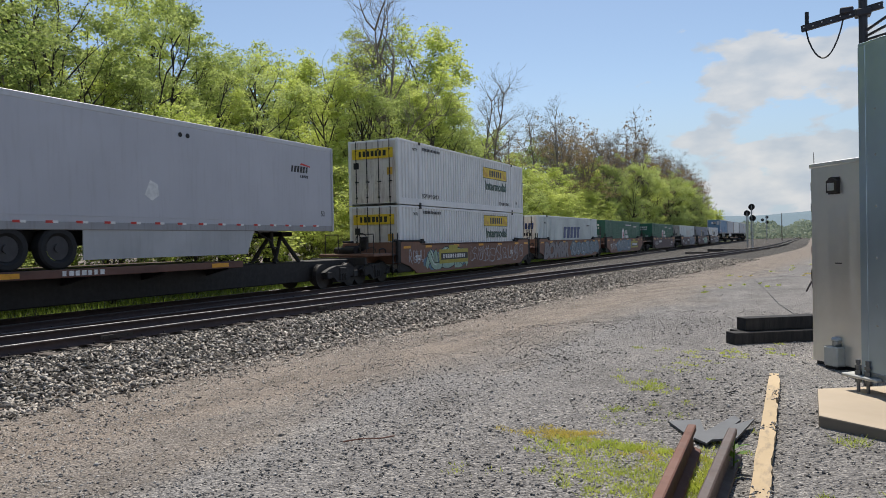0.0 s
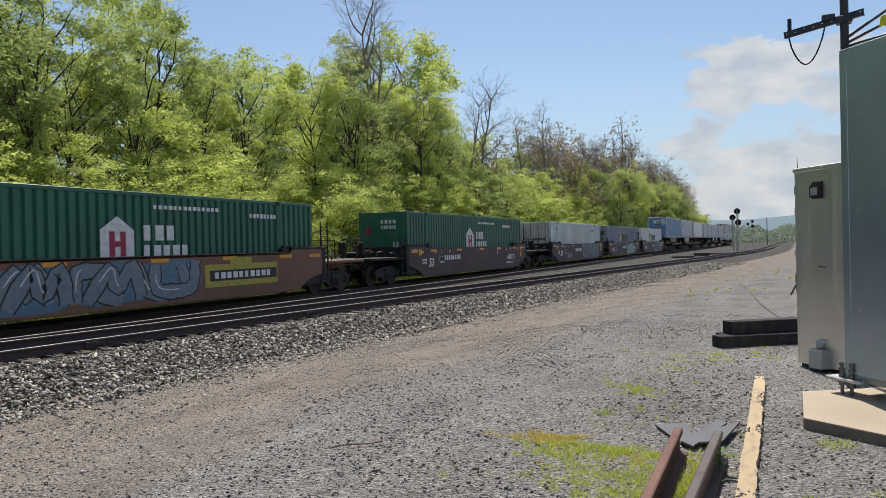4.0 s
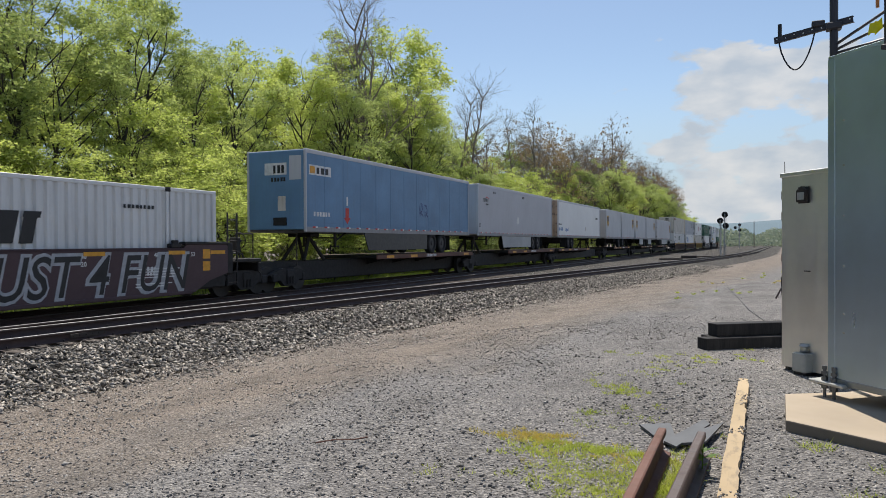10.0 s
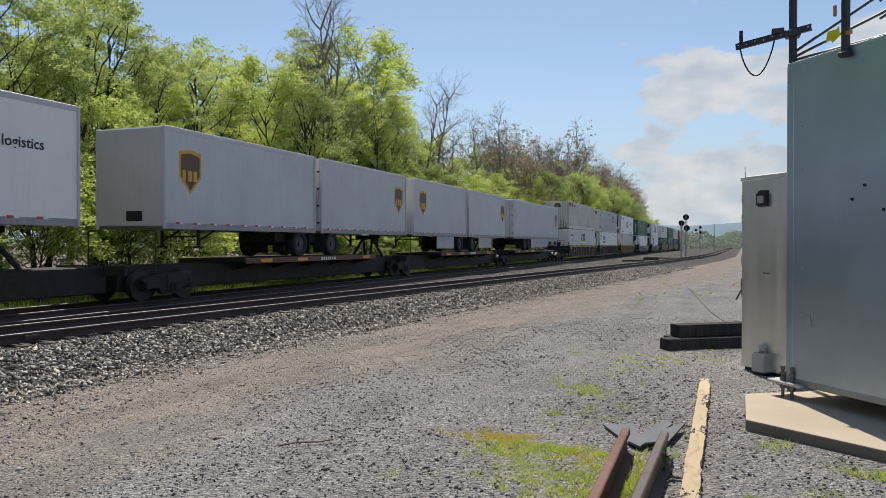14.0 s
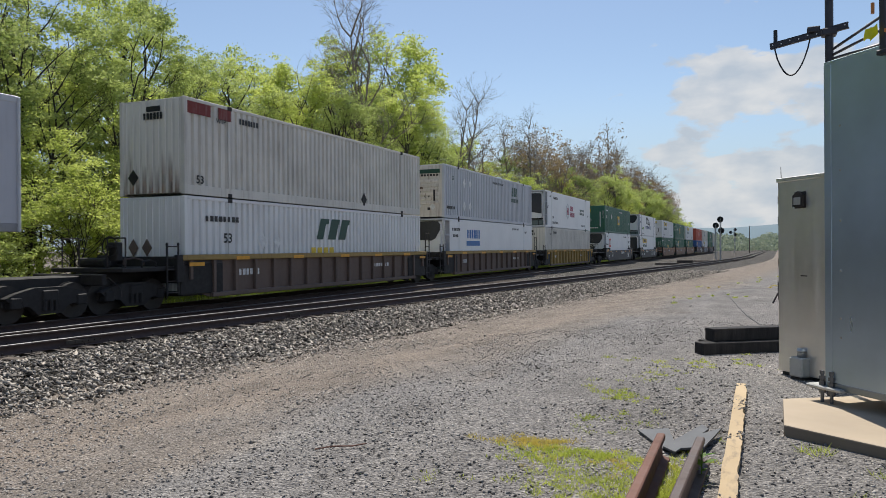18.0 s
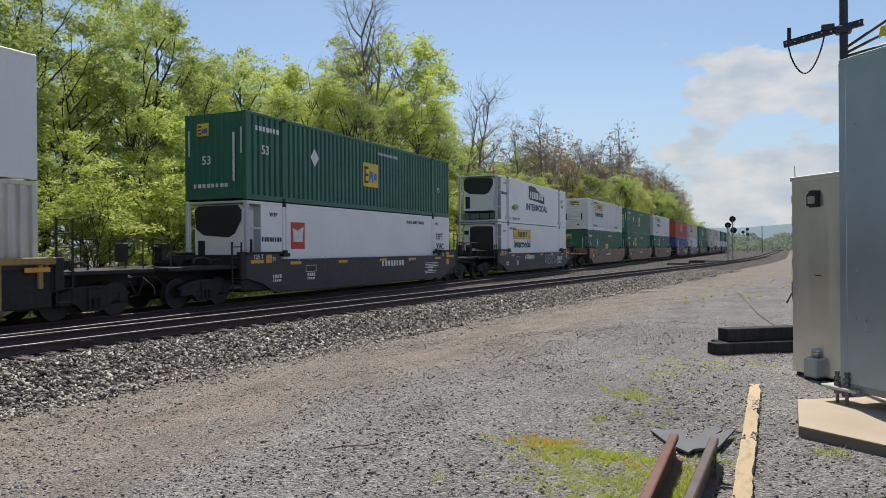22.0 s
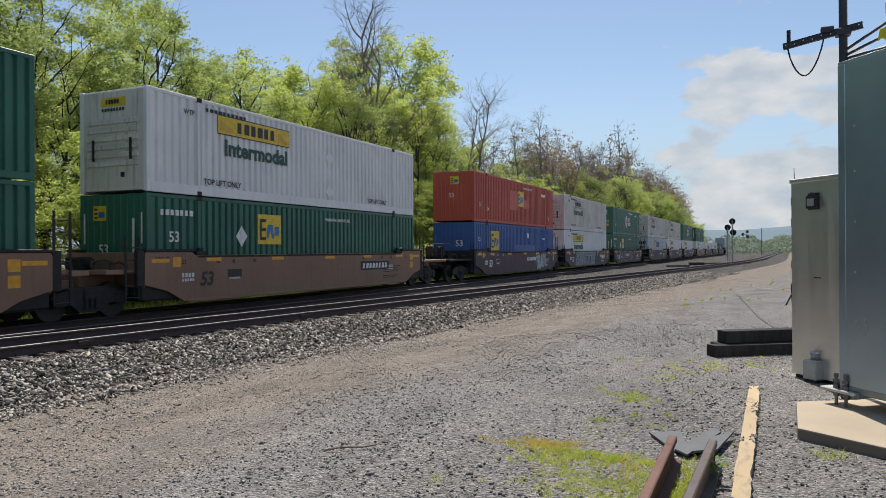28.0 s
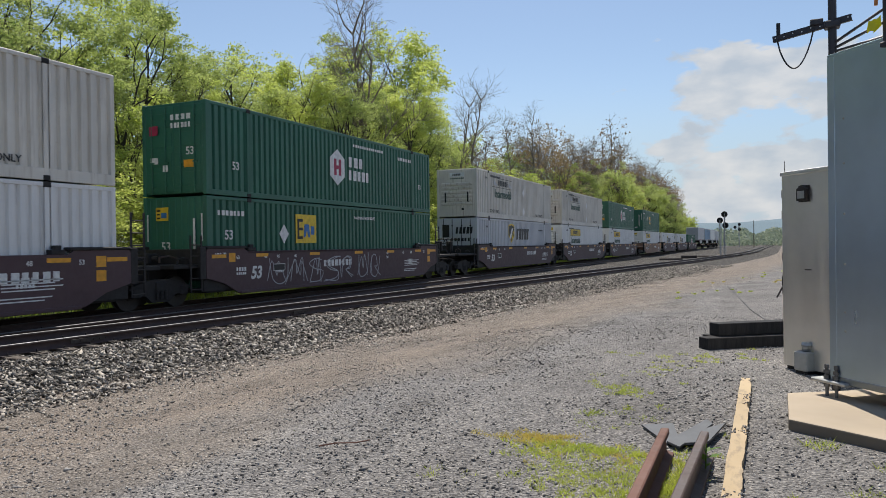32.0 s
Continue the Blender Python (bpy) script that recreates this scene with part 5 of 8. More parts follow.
        for z in (0.12, 0.95, 2.0, H - 0.06):
            for sx in (-1, 1):
                part("frame_rung", Shape().box(sx * (W2 - 0.03) - 0.025, sx * (W2 - 0.03) + 0.025, -L2 + 0.14, -L2 + 0.74, z - 0.03, z + 0.03, 0.006), MAT["light_grey"], box)
        part("end_wall", shared("end_wall_r", MAT["skirt"], lambda: Shape().box(-W2 + 0.02, W2 - 0.02, -L2 + 0.72, -L2 + 0.8, 0.05, H - 0.03, 0.01)), None, box, "grey insulated end wall")
        part("body_edge", shared("body_edge", m, lambda: Shape().box(W2 - 0.06, W2 + 0.002, -L2 + 0.74, -L2 + 0.82, 0.02, H - 0.02, 0.008)), None, box)
        o = [(-1.0, 0.78), (-0.9, 0.7), (0.9, 0.7), (1.0, 0.78), (1.0, H - 0.3), (0.85, H - 0.12), (-0.85, H - 0.12), (-1.0, H - 0.3)]
        unit = part("cooling_unit", shared("cooling_unit", m, lambda: Shape().prism(o, "y", -L2 + 0.14, -L2 + 0.73)), None, box, "white cooling unit with a dark grille")
        if unit_style == "round":
            face = [(-0.98, H - 0.3), (-0.93, H - 0.9), (-0.6, H - 1.12), (0.45, H - 1.2), (0.7, H - 1.08), (0.98, H - 0.62), (0.98, H - 0.3), (0.82, H - 0.14), (-0.82, H - 0.14)]
        else:
            face = [(-0.55, H - 0.32), (-0.6, H - 1.55), (0.1, H - 1.7), (0.98, H - 1.86), (0.98, H - 0.32), (0.85, H - 0.24), (-0.4, H - 0.24)]
        part("grille", Shape().prism(face, "y", -L2 + 0.105, -L2 + 0.14), MAT["reefer_dark"], unit, "dark blue-black grille")
        part("control_panel", Shape().box(-0.86, -0.56, -L2 + 0.11, -L2 + 0.14, H - 2.05, H - 1.3, 0.01), MAT["reefer_dark"], unit) if unit_style == "round" else part("vent_slot", Shape().box(-0.95, -0.66, -L2 + 0.11, -L2 + 0.14, H - 0.75, H - 0.5, 0.01), MAT["reefer_dark"], unit)
        part("drip_tray", Shape().box(-0.95, 0.95, -L2 + 0.16, -L2 + 0.7, 0.6, 0.7, 0.03), MAT["grime"], unit, "black tray under the unit")
        part("fuel_tank", Shape().box(-1.1, 1.1, -L2 + 0.13, -L2 + 0.68, 0.16, 0.52, 0.06), MAT["tank_green"], box, "grey-green fuel tank")
        for x in (-0.55, 0.1, 0.75):
            part("tank_strap", Shape().box(x - 0.03, x + 0.03, -L2 + 0.115, -L2 + 0.13, 0.15, 0.53), MAT["grime"], box)
        part("exhaust_pipe", Shape().pipe([(1.12, -L2 + 0.4, 0.9), (1.14, -L2 + 0.42, 1.5), (1.1, -L2 + 0.45, 1.62)], 0.04, 8), MAT["grime"], box)
    else:
        for x0, x1 in ((-1.16, -0.005), (0.005, 1.16)):
            def door_leaf():
                s = Shape().box(x0, x1, -L2 + 0.015, -L2 + 0.06, 0.1, H - 0.1, 0.008)
                for k in range(4):
                    z = 0.28 + k * 0.62
                    s.box(x0 + 0.08, x1 - 0.08, -L2 + 0.0, -L2 + 0.02, z, z + 0.44, 0.01)
                return s
            leaf = part("door", shared(("door", x0), me, door_leaf), None, box, "")
            for x in (x0 + 0.3, x1 - 0.3):
                part("lock_rod", shared(("lock_rod", x), MAT["grime"] if paint != "green" else MAT["green"], lambda: Shape().tube((x, -L2 - 0.035, 0.06), (x, -L2 - 0.035, H - 0.06), 0.02, None, 6).box(x - 0.05, x + 0.12, -L2 - 0.05, -L2 - 0.01, 1.0, 1.05).box(x - 0.04, x + 0.04, -L2 - 0.05, -L2, 0.3, 0.36).box(x - 0.04, x + 0.04, -L2 - 0.05, -L2, 2.4, 2.46)), None, leaf, "dark steel locking rod")
    if marks:
        marks(box)
    return box


# ---- cars
def truck(parent, y, name="truck"):
    """A four-wheeled truck: side frames, bolster and two wheelsets."""
    def frames():
        s = Shape()
        for x in (-1.02, 1.02):
            o = [(-1.15, 0.62), (-0.95, 0.44), (-0.55, 0.40), (-0.32, 0.2), (0.32, 0.2), (0.55, 0.40), (0.95, 0.44), (1.15, 0.62), (0.9, 0.72), (0.4, 0.84), (-0.4, 0.84), (-0.9, 0.72)]
            s.prism(o, "x", x - 0.09, x + 0.09)
            for k in (-0.16, 0.0, 0.16):
                s.tube((x + 0.1, k, 0.28), (x + 0.1, k, 0.55), 0.055, None, 8)
            for k in (-0.89, 0.89):
                s.box(x - 0.13, x + 0.13, k - 0.15, k + 0.15, 0.36, 0.64, 0.03)
        s.box(-1.15, 1.15, -0.22, 0.22, 0.5, 0.78, 0.03)
        return s
    ob = part(name, shared("truck", MAT["grime"], frames), None, parent, "black cast-steel truck")
    ob.location.y = y
    def wheelset():
        s = Shape().tube((-0.75, 0, 0), (0.75, 0, 0), 0.09, None, 8)
        for x in (-1, 1):
            a = 0.7175 * x
            s.tube((a - 0.035 * x, 0, 0), (a + 0.1 * x, 0, 0), 0.455, 0.45, 24)
            s.tube((a - 0.065 * x, 0, 0), (a - 0.035 * x, 0, 0), 0.48, 0.48, 24)
            s.tube((a + 0.1 * x, 0, 0), (a + 0.13 * x, 0, 0), 0.16, 0.12, 12)
        return s
    for k in (-0.89, 0.89):
        w = part("wheelset", shared("wheelset", MAT["wheel"], wheelset), None, ob, "steel wheelset")
        w.location = (0, k, 0.455)
    return ob


def ribbon(shape, pts, width, x0, x1):
    """A flat painted stroke along pts, square-ended, with mitred bends."""
    n = len(pts)
    left, right = [], []
    for i in range(n):
        a, b = pts[max(0, i - 1)], pts[min(n - 1, i + 1)]
        d = Vector((b[0] - a[0], b[1] - a[1]))
        d = d.normalized() if d.length else Vector((1, 0))
        w = width * (0.85 + 0.3 * ((i * 37) % 5) / 5) / 2
        left.append((pts[i][0] - d.y * w, pts[i][1] + d.x * w))
        right.append((pts[i][0] + d.y * w, pts[i][1] - d.x * w))
    for i in range(n - 1):
        shape.prism([right[i], right[i + 1], left[i + 1], left[i]], "x", x0, x1)


def scrawl(r, cy, cz, w, h):
    """One looping stroke, some bends of a hand within a cell."""
    kind = r.randrange(4)
    if kind == 0:
        raw = [(-0.4, -0.5), (-0.45, 0.1), (-0.3, 0.5), (0.05, 0.45), (0.1, 0.0), (-0.2, -0.1), (0.4, -0.5)]
    elif kind == 1:
        raw = [(0.4, 0.4), (0.0, 0.5), (-0.4, 0.25), (-0.1, 0.0), (0.35, -0.15), (0.25, -0.45), (-0.4, -0.5)]
    elif kind == 2:
        raw = [(-0.45, 0.5), (-0.35, -0.35), (0.0, -0.5), (0.35, -0.3), (0.4, 0.5)]
    else:
        raw = [(-0.45, -0.5), (-0.15, 0.5), (0.05, -0.2), (0.2, 0.5), (0.45, -0.5)]
    tilt = r.uniform(-0.25, 0.25)
    pts = [(cy + w * (u + tilt * v + r.uniform(-0.08, 0.08)), cz + h * (v + r.uniform(-0.08, 0.08))) for u, v in raw]
    out = []
    for a, b, c, d in zip([pts[0]] + pts, pts, pts[1:], pts[2:] + [pts[-1]]):
        for k in range(4):
            t = k / 4
            out.append(tuple(0.5 * (2 * b[i] + (c[i] - a[i]) * t + (2 * a[i] - 5 * b[i] + 4 * c[i] - d[i]) * t * t + (3 * b[i] - a[i] - 3 * c[i] + d[i]) * t ** 3) for i in (0, 1)))
    return out + [pts[-1]]


def graffiti(parent, y0, y1, z0, z1, fill, line, seed, x=1.505, letters=5):
    """Sprayed piece: fat outlined strokes over a cloud of paint, or a thin scrawled tag; no lettering."""
    r = random.Random(seed)
    w, h = (y1 - y0) / letters, z1 - z0
    lines, fills, cloud, shine = Shape(), Shape(), Shape(), Shape()
    for k in range(letters):
        cy, cz = y0 + (k + 0.5) * w, (z0 + z1) / 2 + r.uniform(-0.06, 0.06)
        if not fill:
            for _ in range(2):
                ribbon(lines, scrawl(r, cy + r.uniform(-0.1, 0.1) * w, cz, w * r.uniform(0.7, 1.05), h * r.uniform(0.6, 0.9)), 0.035, x, x + 0.002 + 0.0004 * k)
            continue
        # soft cloud of paint behind
        m = 14
        pts = [(cy + w * 0.72 * r.uniform(0.8, 1.15) * math.cos(6.283 * i / m), cz + h * 0.56 * r.uniform(0.75, 1.1) * math.sin(6.283 * i / m)) for i in range(m)]
        cloud.prism(pts, "x", x - 0.004, x + 0.0008 + 0.0002 * (k % 3))
        fat = min(0.34 * h, 0.42 * w)
        for q in range(2):
            path = scrawl(r, cy + (q - 0.5) * 0.25 * w, cz, w * 0.85, h * 0.72)
            lift = 0.002 + 0.0012 * q + 0.0003 * (k % 3)
            ribbon(lines, path, fat + 0.09, x, x + lift)
            ribbon(fills, path, fat, x, x + lift + 0.0006)
            ribbon(shine, [(a + 0.04, b + 0.06) for a, b in path[2:9]], 0.03, x, x + lift + 0.0011)
    made = [part("graffiti", lines, MAT["black" if fill and line != "black" and seed % 2 else line], parent, "sprayed graffiti lines")]
    if fill:
        made.append(part("graffiti_cloud", cloud, MAT["spray_dark" if fill == "spray_white" else "spray_cloud"], parent, "sprayed backing colour"))
        made.append(part("graffiti_fill", fills, MAT[fill], parent, "sprayed graffiti shapes"))
        made.append(part("graffiti_shine", shine, MAT["white_mark"], parent, "white sprayed highlights"))
    for ob in made:
        ob["kind"] = "stuff"


def well_car(paint, pitch_near, pitch_far, style="smooth", extras=None, label="", top=1.6, ladder=True, near_truck=True, far_truck=True):
    """One well of a double-stack car; centre of its well at the origin, rails at z = 0.
    pitch_near, pitch_far: from the well's centre to the coupling or the shared truck at either end."""
    car = thing("well_car", label, "rail car", "cars of the train")
    m = MAT[paint]
    hi = top + (0.24 if top < 1.5 else 0.15) if style != "ribbed" else top
    outline = [(-6.9, 0.3), (6.9, 0.3), (7.55, 0.62), (8.35, 0.82), (8.35, hi - 0.12), (8.25, hi), (6.7, hi), (6.45, top), (-6.45, top), (-6.7, hi), (-8.25, hi), (-8.35, hi - 0.12), (-8.35, 0.82), (-7.55, 0.62)]
    for sgn in (1, -1):
        if style == "ribbed":
            a, b = (1.33, 1.37) if sgn > 0 else (-1.37, -1.33)
            part("side_web", Shape().prism([(-7.2, 0.3), (7.2, 0.3), (8.3, 0.75), (8.3, top), (-8.3, top), (-8.3, 0.75)], "x", a, b), MAT["rib_brown"] if paint == "rib_brown" else m, car)
            a, b = (1.33, 1.5) if sgn > 0 else (-1.5, -1.33)
            part("top_chord", Shape().box(a, b, -8.4, 8.4, top - 0.17, top, 0.02), MAT["yellow_brown"], car, "weathered yellow-brown top chord")
            part("bottom_chord", Shape().box(a, b, -7.1, 7.1, 0.28, 0.42, 0.02), MAT["rib_brown"], car)
            for k in range(17 if sgn > 0 else 0):
                y = -8.0 + k * 1.0
                z0 = 0.42 if abs(y) < 7.2 else 0.85
                part("rib", shared(("rib", z0, top), m, lambda: Shape().box(1.37, 1.49, -0.055, 0.055, z0, top - 0.17, 0.01)), None, car).location.y = y
        else:
            a, b = (1.44, 1.5) if sgn > 0 else (-1.5, -1.44)
            part("side_sheet", shared(("side_sheet", sgn, top), m, lambda: Shape().prism(outline, "x", a, b)), None, car)
            a, b = (1.34, 1.5) if sgn > 0 else (-1.5, -1.34)
            part("top_chord", shared(("top_chord", sgn, top), m, lambda: Shape().box(a, b, -6.4, 6.4, top - 0.08, top + 0.012, 0.015)), None, car)
            for y0, y1 in ((-8.34, -6.5), (6.5, 8.34)):
                part("end_cap", shared(("end_cap", sgn, top, y0), MAT["grime"], lambda: Shape().box(min(a, a - 0.25 * sgn) if sgn > 0 else a - 0.03, b + 0.03 if sgn > 0 else max(b, b + 0.25), y0, y1, hi - 0.05, hi + 0.035, 0.02)), None, car, "black cap over the car's end")
            part("bottom_sill", shared(("bottom_sill", sgn), m, lambda: Shape().box(a, b + (0.02 if sgn > 0 else 0), -6.8, 6.8, 0.26, 0.36, 0.015)), None, car)
    for y in (-7.3, 0.0, 7.3):
        part("floor_plate", shared("floor_plate", MAT["grime"], lambda: Shape().box(-1.33, 1.33, -0.9, 0.9, 0.36, FLOOR_Z - 0.004)), None, car).location.y = y
    for y in (-7.45, 7.45):
        part("wheel_shroud", shared("wheel_shroud", MAT["grime"], lambda: Shape().box(-1.42, -1.33, -0.95, 0.88, 0.4, 1.3, 0.02).box(1.33, 1.42, -0.95, 0.88, 0.4, 1.3, 0.02).box(-1.33, 1.33, -0.04, 0.04, 0.4, 0.44)), None, car, "grimy black plate behind the wheels").location.y = y
    for sgn, reach, has in ((-1, pitch_near, near_truck), (1, pitch_far, far_truck)):
        e0, e1 = 8.3, reach - 0.25
        if e1 < e0 + 0.3:
            e1 = e0 + 0.3
        s = Shape()
        y0, y1 = (e0, e1) if sgn > 0 else (-e1, -e0)
        s.box(-1.36, 1.36, y0, y1, 1.12, 1.24, 0.02)
        s.box(-0.38, 0.38, y0, y1, 0.72, 1.12, 0.02)
        yb = sgn * 8.34
        s.box(-1.45, 1.45, yb - 0.06, yb + 0.06, 0.75, hi - 0.05, 0.02)
        s.box(-0.2, 0.2, min(sgn * e1, sgn * (reach + 0.05)), max(sgn * e1, sgn * (reach + 0.05)), 0.72, 0.98, 0.02)
        part("end_platform", s, MAT["grime"] if paint not in ("tan", "brown") else m, car, "end platform over the truck")
        # step ladder at the corner, tall at the far end beside two guard posts
        if ladder:
            yl, up = sgn * (e0 + 0.38), (hi + 0.95 if sgn > 0 else hi + 0.35)
            for dy in (-0.22, 0.22):
                part("ladder_stile", shared(("ladder_stile", round(up, 2)), MAT["grime"], lambda: Shape().box(-0.02, 0.02, -0.03, 0.03, 0.42, up, 0.006)), None, car).location = (1.4, yl + dy, 0)
            for k in range(5 if sgn < 0 else 7):
                part("ladder_rung", shared("ladder_rung", MAT["steel"], lambda: Shape().tube((0, -0.22, 0), (0, 0.22, 0), 0.017, None, 6)), None, car).location = (1.41, yl, 0.5 + 0.33 * k)
        if sgn > 0 and style != "ribbed":
            for x in (-0.95, -0.5):
                post = part("guard_post", shared("guard_post", MAT["maroon" if paint == "black_car" else paint], lambda: Shape().box(-0.035, 0.035, -0.1, 0.1, 1.2, 2.72, 0.01)), None, car, "tall steel guard post")
                post.location = (x, e0 + 0.62, 0)
                part("amber_tip", shared("amber_tip", MAT["orange"], lambda: Shape().box(-0.1, 0.04, -0.106, -0.1, 2.55, 2.72)), None, post, "amber reflector")
        # brake rigging, pipes and levers over the truck
        if not ladder:
            if has:
                truck(car, sgn * reach if reach < 9.95 else sgn * (e0 + 1.45))
            continue
        ym = sgn * (e0 + min(1.0, (e1 - e0) * 0.5))
        for k, (x, z, l) in enumerate(((0.55, 1.4, 0.7), (1.12, 1.34, 0.5))):
            part("brake_pipe", shared(("brake_pipe", k), MAT["grime" if k else "rust_dark"], lambda: Shape().pipe([(0, -l / 2, -0.1), (0, -l / 2, 0.06), (0.05, 0, 0.1), (0.02, l / 2, 0.02), (0.02, l / 2, -0.12)], 0.028, 6)), None, car).location = (x, ym, z)
        part("valve_box", shared("valve_box", MAT["grime"], lambda: Shape().box(-0.3, 0.3, -0.22, 0.22, 0, 0.34, 0.04).tube((0.3, 0, 0.17), (0.55, 0, 0.2), 0.09, None, 10)), None, car, "grimy brake valve").location = (-0.35, ym, 1.24)
        if reach >= 9.95:
            part("grab_iron", shared(("grab_iron", sgn), MAT["light_grey"], lambda: Shape().pipe([(0, 0, 0), (0, -0.06 * sgn, 0.03), (0, -0.06 * sgn, 0.4), (0, 0, 0.43)], 0.014, 6)), None, car).location = (1.3, sgn * (e0 + 0.02), 1.3)
        if reach >= 9.95:
            yr = sgn * (e1 - 0.25)
            for x in (-1.2, 1.2):
                part("end_rail", shared(("end_rail", x), MAT["steel"], lambda: Shape().pipe([(x, 0, 1.24), (x, 0, 2.05), (x * 0.45, 0, 2.05), (x * 0.45, 0, 1.24)], 0.02, 6)), None, car, "bent steel end railing").location.y = yr
            def hand_wheel():
                ring, n = Shape(), 18
                pts = [(0.27 * math.cos(6.2832 * i / n), 0, 0.27 * math.sin(6.2832 * i / n)) for i in range(n + 1)]
                ring.pipe(pts, 0.018, 5)
                for i in range(0, n, 6):
                    ring.tube((0, 0, 0), pts[i], 0.014, None, 5)
                return ring.tube((0, -0.1, 0), (0, 0.1, 0), 0.04, None, 8)
            part("brake_wheel", shared("brake_wheel", MAT["grime"], hand_wheel), None, car, "spoked hand-brake wheel").location = (0.62, yr, 1.82)
            part("brake_housing", shared("brake_housing", MAT["grime"], lambda: Shape().box(-0.17, 0.17, -0.1, 0.1, -0.3, 0.22, 0.03)), None, car).location = (0.62, yr - 0.2 * sgn, 1.72)
            part("brake_cylinder", shared("brake_cylinder", MAT["grime"], lambda: Shape().tube((-0.9, 0, 1.38), (0.1, 0, 1.38), 0.14, None, 12)), None, car).location.y = sgn * (e0 + 1.5)
            part("coupler", shared(("coupler", sgn), MAT["rust_dark"], lambda: Shape().box(-0.14, 0.14, -0.25, 0.25, 0.74, 1.0, 0.05).box(-0.2, 0.1, 0.12 * sgn - 0.13, 0.12 * sgn + 0.13, 0.7, 1.02, 0.05)), None, car, "rusty knuckle coupler").location.y = sgn * (reach - 0.12)
            part("uncoupling_lever", shared(("uncoupling_lever", sgn), MAT["steel"], lambda: Shape().pipe([(0.15, 0, 1.0), (0.9, 0, 0.98), (1.3, 0, 0.72), (1.35, 0, 0.5)], 0.016, 6)), None, car).location.y = sgn * (e1 + 0.02)
            part("air_hose", Shape().pipe([(0.4, sgn * e1, 0.85), (0.45, sgn * (e1 + 0.2), 0.5), (0.42, sgn * (e1 + 0.45), 0.42)], 0.03, 6), MAT["cable"], car)
        if has:
            truck(car, sgn * reach if reach < 9.95 else sgn * (e0 + 1.45))
    for y in (-8.475, 8.475):
        part("side_post", shared(("side_post", top), MAT["grime"], lambda: Shape().box(1.36, 1.5, -0.125, 0.125, 0.78, hi, 0.02)), None, car).location.y = y
    # amber reflectors along the side
    xs = 1.501
    for y in (-7.8, -5.7, -2.6, 0.6, 3.4, 6.2, 7.9):
        part("reflector", shared("reflector", MAT["orange"], lambda: Shape().box(xs, xs + 0.006, -0.32, 0.32, 0, 0.11)), None, car, "amber reflector strip").location = (0, y, top - 0.18 if abs(y) < 7 else hi - 0.34)
    if style != "ribbed":
        for y in (-6.2, 6.2):
            part("lock_bracket", shared("lock_bracket", MAT["grime"], lambda: Shape().box(1.3, 1.5, -0.2, 0.2, -0.02, 0.1, 0.02).box(1.36, 1.48, -0.1, 0.1, 0.08, 0.2, 0.02)), None, car).location = (0, y, hi - 0.12)
        # load-limit tables as bars
        for y in (-7.0, -5.0, 5.1):
            bars(car, y, y + 0.5, top - 0.62, top - 0.5, "white_mark", 4, 0, xs)
            bars(car, y, y + 0.5, top - 0.74, top - 0.66, "white_mark", 5, 0, xs)
    if extras:
        extras(car)
    return car


